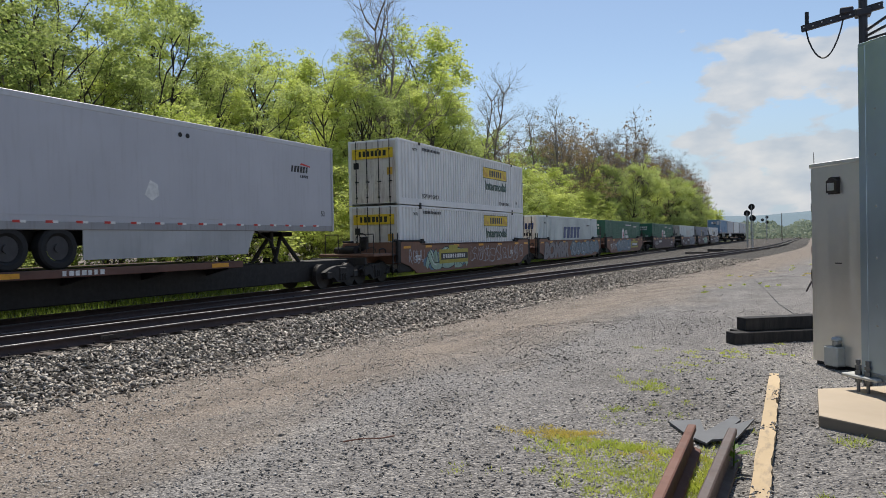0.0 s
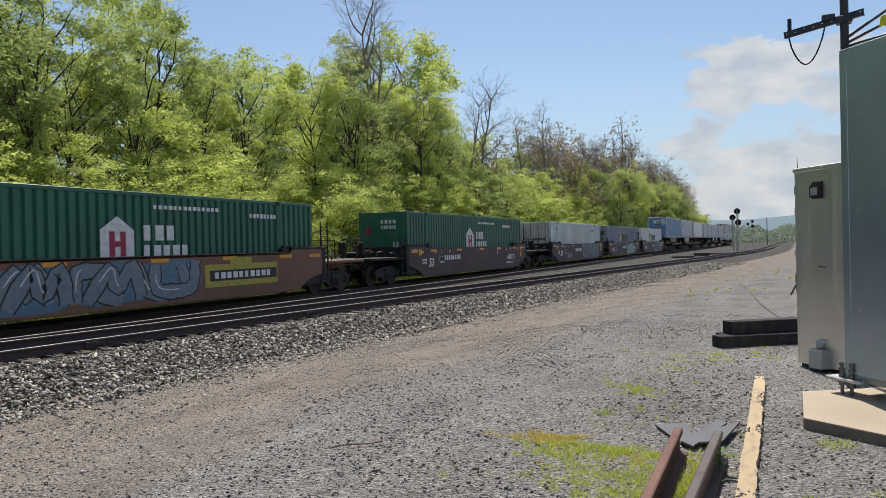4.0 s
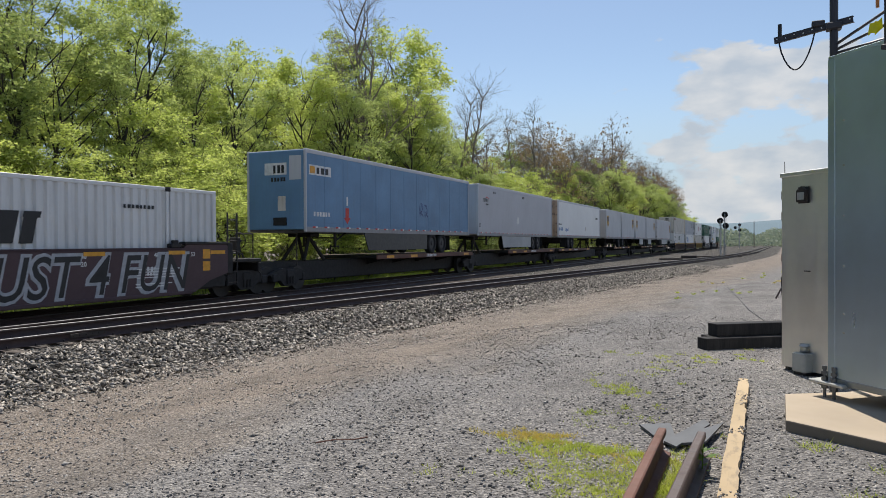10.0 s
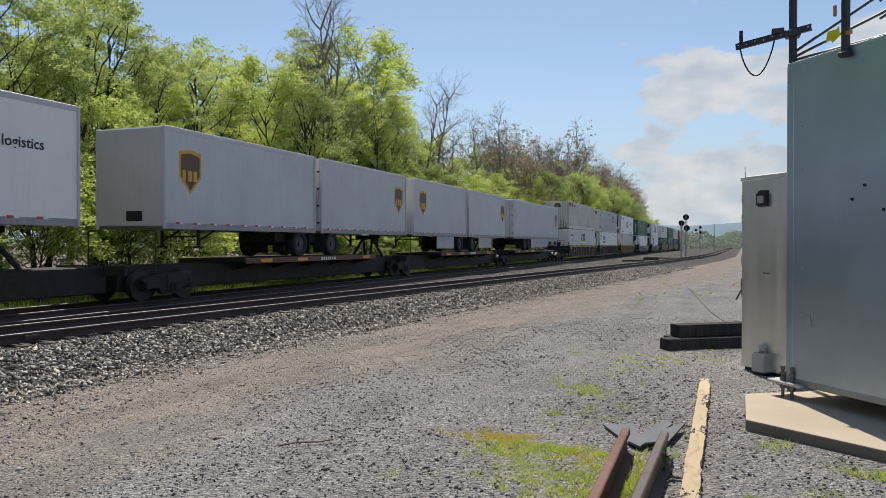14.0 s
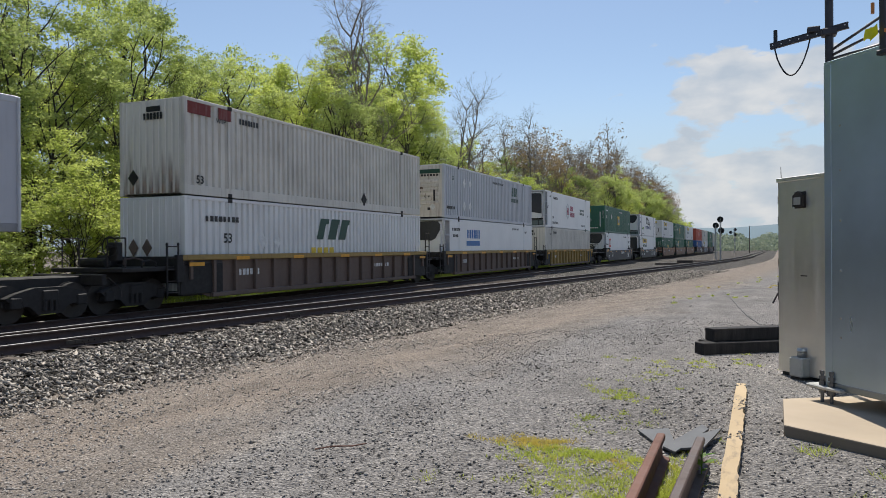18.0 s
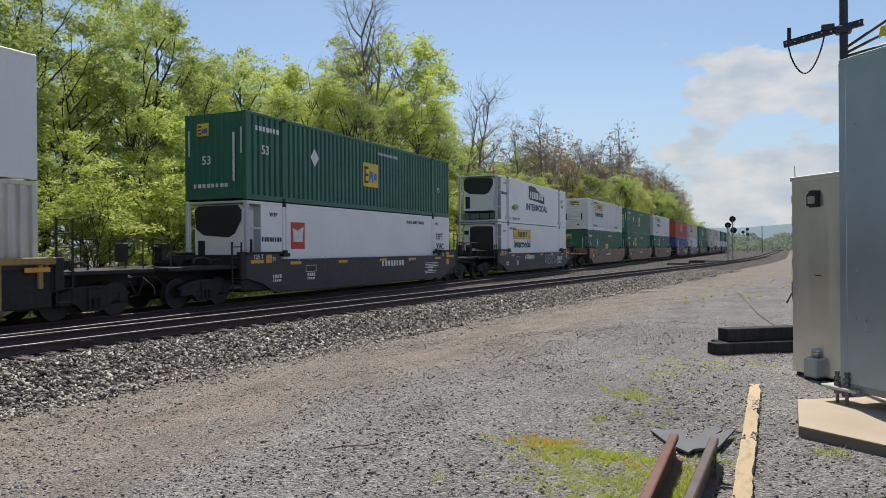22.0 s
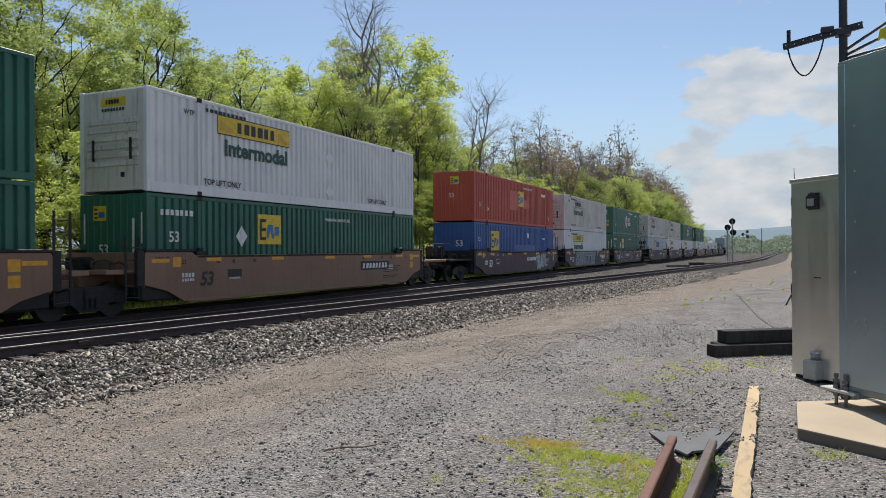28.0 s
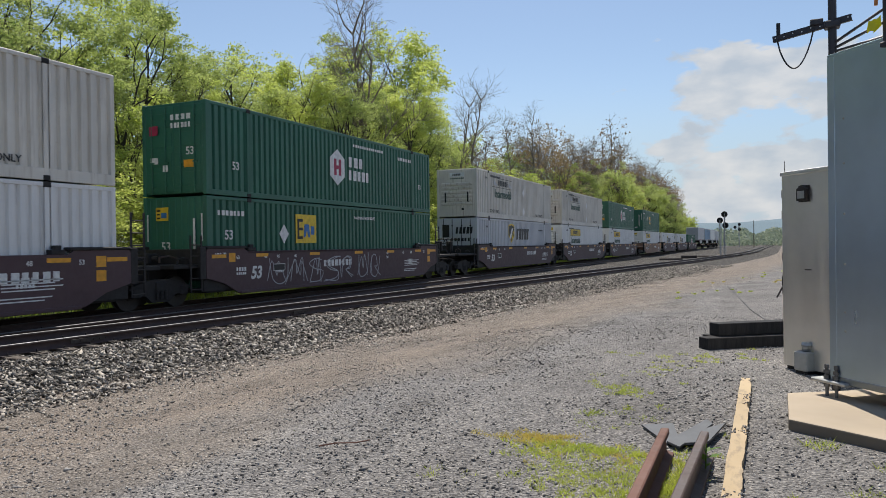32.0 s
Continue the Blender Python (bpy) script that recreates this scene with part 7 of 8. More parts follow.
def x_well(number_y=1.0, fifty=True, art=None, colour="white_mark", tons=True, phrase=None):
    def f(car):
        if colour == "black":
            label_plate(car, "number_panel", number_y - 0.15, number_y + 2.25, 0.92, 1.28, "black", 1.501)
            bars(car, number_y, number_y + 2.1, 0.99, 1.2, "white_mark", 8, 0.05, 1.506)
        else:
            bars(car, number_y, number_y + 2.1, 0.98, 1.22, colour, 8, 0, 1.502)
        if fifty:
            side_words(car, "53", -6.3, 0.72, 0.56, colour, 1.503, 0.2)
        if tons:
            side_words(car, "125 T", -8.0, 1.42, 0.22, colour, 1.503)
        for y, w in ((-7.0, "53"), (-5.6, "48"), (-4.9, "45"), (-3.9, "40")):
            side_words(car, w, y, 1.36, 0.16, colour, 1.503)
        for y, w in ((6.75, "53"), (5.35, "48"), (4.55, "45"), (3.0, "40")):
            side_words(car, w, y, 1.36, 0.17, colour, 1.503)
        side_words(car, "20", 3.0, 1.17, 0.17, colour, 1.503)
        for y in (7.25, -7.35):
            for z in (0.92, 1.28) if y > 0 else (1.28,):
                label_plate(car, "reflector_plate", y, y + 0.3, z, z + 0.28, "orange", 1.503)
        for k in range(4):
            label_plate(car, "data_line", 4.75, 6.3 - 0.22 * (k % 2), 1.02 - 0.075 * k, 1.05 - 0.075 * k, colour, 1.502)
        for k in range(2):
            label_plate(car, "data_line", 4.7, 6.0 - 0.2 * k, 0.62 - 0.075 * k, 0.65 - 0.075 * k, colour, 1.502)
        label_plate(car, "stencil_box", -5.1, -4.45, 0.92, 1.16, colour, 1.5015)
        label_plate(car, "stencil_fill", -5.08, -4.47, 0.94, 1.14, "black", 1.5035)
        if art:
            for a in art:
                graffiti(car, *a)
        if phrase:
            sprayed_words(car, *phrase)
    return f


def x_number_panel(art, y=-4.6):
    """Car with a repainted yellow number panel and graffiti."""
    def f(car):
        label_plate(car, "yellow_patch", y, y + 3.4, 0.62, 1.3, "yellow_dull", 1.501, 0.009)
        label_plate(car, "yellow_patch", y + 1.1, y + 2.1, 1.3, 1.5, "yellow_dull", 1.501, 0.009)
        label_plate(car, "number_panel", y + 0.2, y + 3.35, 0.8, 1.12, "black", 1.511)
        bars(car, y + 0.4, y + 3.1, 0.87, 1.06, "white_mark", 10, 0, 1.516)
        for a in art:
            graffiti(car, *a)
    return f


def x_rib(car):
    label_plate(car, "black_panel", -8.2, -6.55, 0.5, 1.4, "black_car", 1.372, 0.006)
    side_words(car, "125T", -8.05, 0.72, 0.42, "white_mark", 1.381)
    label_plate(car, "black_panel", 6.55, 8.2, 0.5, 1.4, "black_car", 1.372, 0.006)
    for k in range(5):
        label_plate(car, "data_line", 6.75, 7.9 - 0.2 * (k % 3), 1.12 - 0.1 * k, 1.155 - 0.1 * k, "white_mark", 1.38)
    bars(car, -5.75, -4.65, 0.9, 1.1, "white_mark", 6, 0, 1.374)
    bars(car, 3.2, 4.6, 0.95, 1.1, "white_mark", 7, 0, 1.374)


def m_dark_mark(y, num_y):
    def f(t):
        bars(t, y, y + 1.0, 4.2, 4.42, "black", 6, 0.05)
        outline_plate(t, "arc_mark", [(y + 0.5, 4.48), (y + 1.1, 4.42), (y + 1.1, 4.46), (y + 0.6, 4.54)], "red_mark")
        bars(t, y + 0.5, y + 1.0, 4.02, 4.12, "black", 5, 0.03)
        side_words(t, "53", num_y, 2.7, 0.26, "black")
        for yy in (-5.3, 0.6):
            part("vent", Shape().tube((1.29, yy, 4.85), (1.31, yy, 4.85), 0.07, None, 10), MAT["grime"], t)
            part("vent", Shape().tube((1.29, yy + 0.28, 4.85), (1.31, yy + 0.28, 4.85), 0.07, None, 10), MAT["grime"], t)
        outline_plate(t, "scuff_patch", [(-0.7, 3.1), (-0.45, 2.95), (-0.2, 3.1), (-0.25, 3.4), (-0.5, 3.5)], "white_mark")
    return f


def m_blue_trailer(t):
    label_plate(t, "sign_panel", -7.8, -6.3, 4.3, 4.68, "white_mark")
    bars(t, -7.3, -6.4, 4.36, 4.6, "black", 3, 0, 1.303)
    label_plate(t, "sign_mark", -7.75, -7.42, 4.36, 4.62, "orange", 1.303)
    bars(t, -7.5, -6.3, 2.75, 2.92, "white_mark", 6)
    outline_plate(t, "red_arrow", [(-5.1, 2.5), (-4.85, 2.75), (-4.97, 2.75), (-4.97, 3.15), (-5.23, 3.15), (-5.23, 2.75), (-5.35, 2.75)], "red_mark")
    label_plate(t, "white_dash", -5.15, -5.05, 3.25, 3.6, "white_mark")
    graffiti(t, 1.6, 2.8, 2.95, 3.7, None, "navy", 9, 1.297, 2)
    end_plate(t, "sign_panel", -0.5, 0.5, 4.3, 4.75, "white_mark", -8.09)
    bars(t, -0.1, 0.45, 4.36, 4.66, "black", 3, 0, on="end", off=-0.012)
    end_plate(t, "pale_patch", 0.62, 1.15, 4.1, 5.0, "light_grey", -8.09)
    end_plate(t, "document_box", 0.1, 0.45, 2.95, 3.5, "dirty_white", -8.09)
    bars(t, -0.2, 0.5, 4.05, 4.2, "black", 5, 0, on="end", off=-0.012)


def m_logistics(t):
    side_words(t, "Air Ride", -7.9, 2.72, 0.42, "mid_blue", 1.3, 0.25)
    label_plate(t, "patched_panel", -6.4, -5.72, 2.66, 3.3, "white_clean", 1.298)
    side_words(t, "Equipped", -6.15, 2.72, 0.42, "mid_blue", 1.296, 0.25)
    side_words(t, "logistics", 5.9, 4.0, 0.36, "black")
    bars(t, -7.95, -6.9, 3.18, 3.3, "black", 8)
    end_words(t, "logistics", 0.1, 4.0, 0.3, "black", -8.1)
    bars(t, 0.25, 0.95, 4.6, 4.8, "black", 5, 0, on="end", off=-0.02)
    diamond(t, 1.8, 3.0, 0.24, "dirty_white")


def m_parcel(y, z=3.25, w=1.0):
    def f(t):
        mark_shield(t, y, z, w, 1.3, "shield", "gold")
        bars(t, y + 0.14, y + w - 0.12, z + 0.4, z + 0.72, "gold", 3, 0, 1.307)
    return f


GREY_ART = [(0.5, 5.5, 0.5, 1.4, "spray_teal", "spray_white", 71, 1.505, 5), (-3.6, -1.9, 0.45, 0.9, None, "spray_white", 72, 1.505, 3)]

# the train: place of each load's near end at 0 s, kind, and what it carries
W, G = "white corrugated 53-foot container", "dark green corrugated 53-foot container"
LOADS = [
    (6.73, "trailer", lambda: trailer("silver", 16.15, False, "silver-grey semi trailer with reflective tape and side skirt", m_dark_mark(5.6, 7.3)), False),
    (28.0, "well", lambda: (container("white", "corr", "door", W + " with yellow panels on doors and side", m_panel_doors(2.05), "dirty_white"),
                            container("white", "corr", "door", W + " with yellow panels", m_panel_doors(), "dirty_white")),
     "brown", x_number_panel([(-5.9, -1.5, 0.4, 1.3, "spray_mint", "spray_white", 1, 1.504, 3), (-0.9, 7.4, 0.5, 1.45, None, "spray_white", 2, 1.504, 9), (-7.7, -6.1, 0.75, 1.4, None, "spray_white", 3, 1.504, 4)]), "smooth", "rust-brown well car with a yellow number panel and graffiti"),
    (47.05, "well", lambda: (container("mint", "corr", "door", "pale 53-foot container with blue lettering bars", m_slant_mark("navy", -2.1, 4.6, 0.85, 1.3, False, True), "cream"),),
     "brown", x_art(5, -0.8, 7.6, "spray_grey", "black", 6, 0.45, 1.45, ("BOMBR", -7.5, 0.42, 1.42, 6.0, "black", "spray_silver", 0.09, 0.055)), "smooth", "brown well car covered with silver graffiti"),
    (66.4, "well", lambda: (container("green", "corr", "door", G + " with a white hexagon mark", m_hexagon_green),),
     "brown", x_number_panel([(-7.0, -4.7, 0.5, 1.3, None, "spray_white", 11, 1.504, 5), (-4.2, 2.0, 0.4, 1.5, "spray_grey", "black", 13, 1.504, 3)], 2.3), "smooth", "rust-brown well car with white and blue graffiti"),
    (90.1, "well", lambda: (container("green", "corr", "door", G + " with a white hexagon mark", m_hexagon_green),),
     "maroon", x_well(-4.5), "smooth", "dark maroon well car with amber reflectors"),
    (113.3, "well", lambda: (container("mint", "corr", "door", "pale mint 53-foot container with faded gold lettering bars", m_slant_mark("cream", -2.15, 4.4, 0.8, 1.35, False), "dirty_white"),),
     "maroon", x_well(-1.8, True, [(0.8, 6.3, 0.4, 1.5, "spray_dark", "spray_white", 14, 1.504, 6), (-4.3, -2.9, 0.4, 0.95, None, "spray_white", 16, 1.504, 3)]), "smooth", "dark maroon well car with green graffiti"),
    (132.8, "well", lambda: (container("grey", "corr", "door", "blue-grey 53-foot container with a black and yellow shield", m_slant_mark("black", -0.72, 3.1, 0.72)),),
     "maroon", x_well(-1.6, True, [(0.9, 4.9, 0.4, 1.45, "spray_mint", "spray_white", 17, 1.504, 4), (-0.4, 0.2, 0.5, 1.3, None, "spray_violet", 18, 1.504, 1)]), "smooth", "dark maroon well car with mint-green graffiti"),
    (152.2, "well", lambda: (container("white", "corr", "door", W + " with a black and yellow shield", m_slant_mark("black", -0.8, 2.9, 0.75)),),
     "maroon", x_well(-1.8, True, None, phrase=("JUST 4 FUN", 0.3, 0.45, 1.42, 6.4)), "smooth", "dark maroon well car with white graffiti"),
    (173.1, "trailer", lambda: trailer("blue_trailer", 16.15, True, "sky-blue semi trailer with a dark side skirt", m_blue_trailer, "skirt_dark", None, 11), True),
    (190.7, "trailer", lambda: trailer("silver", 16.15, True, "silver-grey semi trailer with a pale side skirt", m_dark_mark(-7.2, -7.8)), True),
    (208.75, "trailer", lambda: trailer("white_clean", 16.15, False, "white semi trailer with blue lettering and a rust-stained door", m_logistics, None, "rusty_door"), False),
    (227.93, "pup", lambda: trailer("light_grey", 8.53, True, "short grey parcel trailer with a brown shield", m_parcel(-3.6), None)),
    (236.95, "pup", lambda: trailer("light_grey", 8.53, False, "short grey parcel trailer with a brown shield", m_parcel(2.9), None, "cream")),
    (246.45, "pup", lambda: trailer("light_grey", 8.53, True, "short grey parcel trailer with a brown shield", m_parcel(-3.4), "skirt")),
    (255.4, "pup", lambda: trailer("light_grey", 8.53, False, "short grey parcel trailer with a brown shield", m_parcel(2.9), "skirt")),
    (266.2, "trailer", lambda: trailer("silver", 16.15, False, "long silver parcel trailer with a brown shield near its nose", m_parcel(6.4), "skirt"), False),
    (287.57, "well", lambda: (container("white", "corr", "corr", W + " with green lettering bars", m_green_bars, "white"),
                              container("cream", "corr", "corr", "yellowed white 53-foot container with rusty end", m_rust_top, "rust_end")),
     "rib_brown", x_rib, "ribbed", "grimy brown ribbed well car with a tan top chord"),
    (306.75, "well", lambda: (container("white_clean", "smooth", "reefer", "smooth white refrigerated container with blue lettering bars", m_blue_bars),
                              container("light_grey", "corr", "louver", "light grey corrugated container with green marks and placards", m_green_mark, "dirty_white")),
     "rib_brown", x_rib, "ribbed", "grimy brown ribbed well car with a tan top chord"),
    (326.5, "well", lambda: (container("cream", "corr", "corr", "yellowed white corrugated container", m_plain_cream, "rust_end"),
                             container("white_clean", "smooth", "reefer", "smooth white refrigerated container with a crimson hexagon mark", m_hexagon_white, None, "slab")),
     "yellow_brown", x_rib, "ribbed", "weathered yellow-brown ribbed well car"),
    (350.0, "well", lambda: (container("white_clean", "smooth", "reefer", "smooth white refrigerated container with a red square", m_red_square),
                             container("green", "corr", "corr", G + " with a yellow square, stacked on top", m_yellow_square(-0.69, 0.97, 1.0))),
     "black_car", x_well(0.5, False, None), "low", "low black well car with amber reflectors"),
    (373.45, "well", lambda: (container("white_clean", "smooth", "reefer", "smooth white refrigerated container with a yellow panel", m_yellow_panel_low, None, "slab"),
                              container("white_clean", "smooth", "reefer", "smooth white refrigerated container with navy lettering", m_block_mark)),
     "black_car", x_well(-3.2, False, [(1.4, 5.2, 0.45, 1.3, None, "spray_white", 23, 1.504, 5)]), "low", "low black well car with pale graffiti"),
    (397.35, "well", lambda: (container("green", "corr", "corr", G + " with a yellow square mark", m_yellow_square(-0.75, 0.55, 1.1)),
                              container("white", "corr", "louver", W + " with a yellow panel, stacked on top", m_panel_side(), "white")),
     "tan", x_well(-1.2, True, None, "black"), "smooth", "faded tan-brown well car with amber reflectors"),
    (416.75, "well", lambda: (container("green", "corr", "corr", G + " with a yellow square mark", m_yellow_square(-3.54, 1.42, 1.0)),
                              container("green", "corr", "corr", G + " with a yellow square, on top", m_yellow_square(-0.9, 0.97))),
     "tan", x_well(-1.2, True, None, "black"), "smooth", "faded tan-brown well car with amber reflectors"),
    (436.2, "well", lambda: (container("green", "corr", "corr", G + " with a yellow square mark", m_yellow_square(-3.4, 1.5, 1.0)),
                             container("white", "corr", "louver", W + " with a yellow panel and dirty louvred end", m_panel_side(), "dirty_white")),
     "tan", x_well(3.0, True, None, "black"), "smooth", "faded tan-brown well car with amber reflectors"),
    (460.05, "well", lambda: (container("blue", "corr", "corr", "dark blue corrugated 53-foot container with a yellow square", m_blue),
                              container("red", "corr", "corr", "faded red corrugated 53-foot container with a yellow square", m_red)),
     "maroon", x_well(1.0, True, [(3.2, 5.4, 0.4, 1.45, "spray_white", "spray_teal", 31, 1.504, 2)]), "smooth", "dark maroon well car with pale graffiti"),
    (479.5, "well", lambda: (container("white", "corr", "louver", W + " with a yellow panel", m_panel_side(), "white"),
                             container("cream", "corr", "louver", "yellowed white container with a dirty louvred end", m_panel_side(-5.3, True), "dirty_white")),
     "maroon", x_well(4.2, True, None, phrase=("SIETE", -5.2, 0.42, 1.42, 7.6, "spray_white", "spray_grey", 0.075, 0.05)), "smooth", "dark maroon well car with big blue-grey graffiti letters"),
    (499.05, "well", lambda: (container("green", "corr", "corr", G + " with a yellow square mark", m_yellow_square(-3.5, 1.42, 1.05)),
                              container("green", "corr", "door", G + " with a white hexagon, on top", m_hexagon_green)),
     "maroon", x_well(-2.0, True, [(-5.4, 2.6, 0.35, 1.5, None, "spray_white", 35, 1.504, 7)]), "smooth", "dark maroon well car with white graffiti"),
    (521.8, "well", lambda: (container("light_grey", "corr", "door", "light grey 53-foot container with a black shield", m_slant_mark("black", -0.8, 2.9, 0.75, 1.6)),
                             container("cream", "corr", "louver", "soiled white container with louvred end, stacked on top", m_panel_side(-5.3, True), "dirty_white")),
     "maroon", x_well(1.0), "smooth", "dark maroon well car of the stack train"),
    (541.3, "well", lambda: (container("white", "corr", "louver", W + " with a yellow panel", m_panel_side()), container("cream", "corr", "louver", "soiled white corrugated container", m_panel_side(-5.3, True), "dirty_white")),
     "maroon", x_well(1.0), "smooth", "dark maroon well car of the stack train"),
    (560.8, "well", lambda: (container("white", "corr", "louver", W + " with a yellow panel", m_panel_side()), container("green", "corr", "door", G + " stacked on a white one", m_hexagon_green)),
     "maroon", x_well(1.0), "smooth", "dark maroon well car of the stack train"),
    (584.0, "well", lambda: (container("white", "corr", "louver", W + " with a yellow panel", m_panel_side()), container("green", "corr", "corr", G + " stacked on a white one", m_yellow_square())),
     "tan", x_well(1.0), "smooth", "faded tan-brown well car of the stack train"),
    (603.5, "well", lambda: (container("white", "corr", "door", W, m_slant_mark("black", -0.8, 2.9, 0.75)),), "maroon", x_well(), "smooth", "dark maroon well car of the stack train"),
    (623.0, "well", lambda: (container("white", "corr", "door", W, m_slant_mark("black", -0.8, 2.9, 0.75)),), "maroon", x_well(), "smooth", "dark maroon well car of the stack train"),
    (642.5, "well", lambda: (container("green", "corr", "door", G, m_hexagon_green),), "maroon", x_well(), "smooth", "dark maroon well car of the stack train"),
    (665.0, "trailer", lambda: trailer("silver", 16.15, True, "silver-grey semi trailer on a spine car", None), True),
    (683.0, "trailer", lambda: trailer("blue_trailer", 16.15, True, "blue semi trailer on a spine car", None), True),
    (701.0, "trailer", lambda: trailer("white_clean", 16.15, True, "white semi trailer on a spine car", None), True),
    (719.0, "trailer", lambda: trailer("silver", 16.15, True, "silver-grey semi trailer on a spine car", None), True),
    (737.0, "trailer", lambda: trailer("white_clean", 16.15, True, "white semi trailer on a spine car", None), True),
]


def build_train():
    mids = [row[0] + (8.53 if row[1] == "pup" else BOX_L) / 2 for row in LOADS]
    k = 0
    while k < len(LOADS):
        row, mid = LOADS[k], mids[k]
        step = 2 if row[1] == "pup" else 1
        if row[1] == "pup":
            mid = (mids[k] + mids[k + 1]) / 2
        before = (mids[k - 1] if k else mid - 23.0)
        after = mids[k + step] if k + step < len(LOADS) else mid + 23
        if k and LOADS[k - 1][1] == "pup":
            before = (mids[k - 2] + mids[k - 1]) / 2
        if k + step < len(LOADS) and LOADS[k + step][1] == "pup":
            after = (mids[k + step] + mids[k + step + 1]) / 2
        near, far = (mid - before) / 2, (after - mid) / 2
        if row[1] == "well":
            boxes = row[2]()
            low = row[5] == "low"
            car = well_car(row[3], near, far, "smooth" if low else row[5], row[4], row[6], 1.38 if low else (1.6 if row[5] != "ribbed" else 1.58),
                           far_truck=far >= 9.95, ladder=row[0] < 550)
            MOVERS.append((car, mid, 0.0))
            for j, b in enumerate(boxes):
                MOVERS.append((b, mid, FLOOR_Z + j * (BOX_H + 0.036)))
        else:
            car = flat_car(near, far, 8.3 if row[1] == "trailer" else 8.8, "rust-brown spine car carrying road trailers", None, True, far >= 9.95,
                           (-5.0, 5.0) if row[1] == "pup" else ((-2.9, 8.3) if row[3] else (-8.3, 2.9)), 7.0 if row[1] == "pup" else (-6.3 if row[3] else 6.3))
            MOVERS.append((car, mid, 0.0))
            for j in range(step):
                MOVERS.append((LOADS[k + j][2](), mids[k + j], 0.0))
        k += step


build_train()


def motions():
    """The whole train rolls along the main track at an even speed."""
    for ob, place, z in MOVERS:
        rows = []
        for t in range(0, 33, 2):
            y = place - SPEED * t
            turn = math.degrees(math.atan2(main_x(y + 6) - main_x(y - 6), 12.0))
            rows.append((float(t), pose(main_x(y), y, z, 0, 0, -turn)))
        walk(ob, rows)


# ---------------------------------------------------------------- cabinets and clutter beside the lot
def on_lot(x, y, up=0.0):
    return (x, y, lot_height(x, y) + up)


LOT_Z = 0.205


def build_slab():
    s = Shape().prism([(0.17, 6.47), (2.45, 4.85), (4.6, 7.2), (2.3, 9.7), (0.72, 7.9), (0.19, 7.585)], "z", 0.02, 0.28)
    slab = tagged(new("concrete_slab", s.mesh("concrete_slab", MAT["concrete"])), "pale concrete pad under the signal house", "concrete pad")
    # upright faces take the darker concrete, shade put into the colour
    slab.data.materials.append(MAT["dulled"])
    for face in slab.data.polygons:
        if abs(face.normal.z) < 0.5:
            face.material_index = 1
    bev = slab.modifiers.new("edge", "BEVEL")
    bev.width, bev.segments = 0.012, 2


build_slab()


def turned(origin, z, right, name, label, category):
    """An Empty at a base corner; its x runs along the front to the right, its y into the cabinet."""
    t = thing(name, label, category)
    ang = math.atan2(right[1], right[0])
    t.matrix_basis = Matrix.Translation((*origin, z)) @ Matrix.Rotation(ang, 4, "Z")
    return t


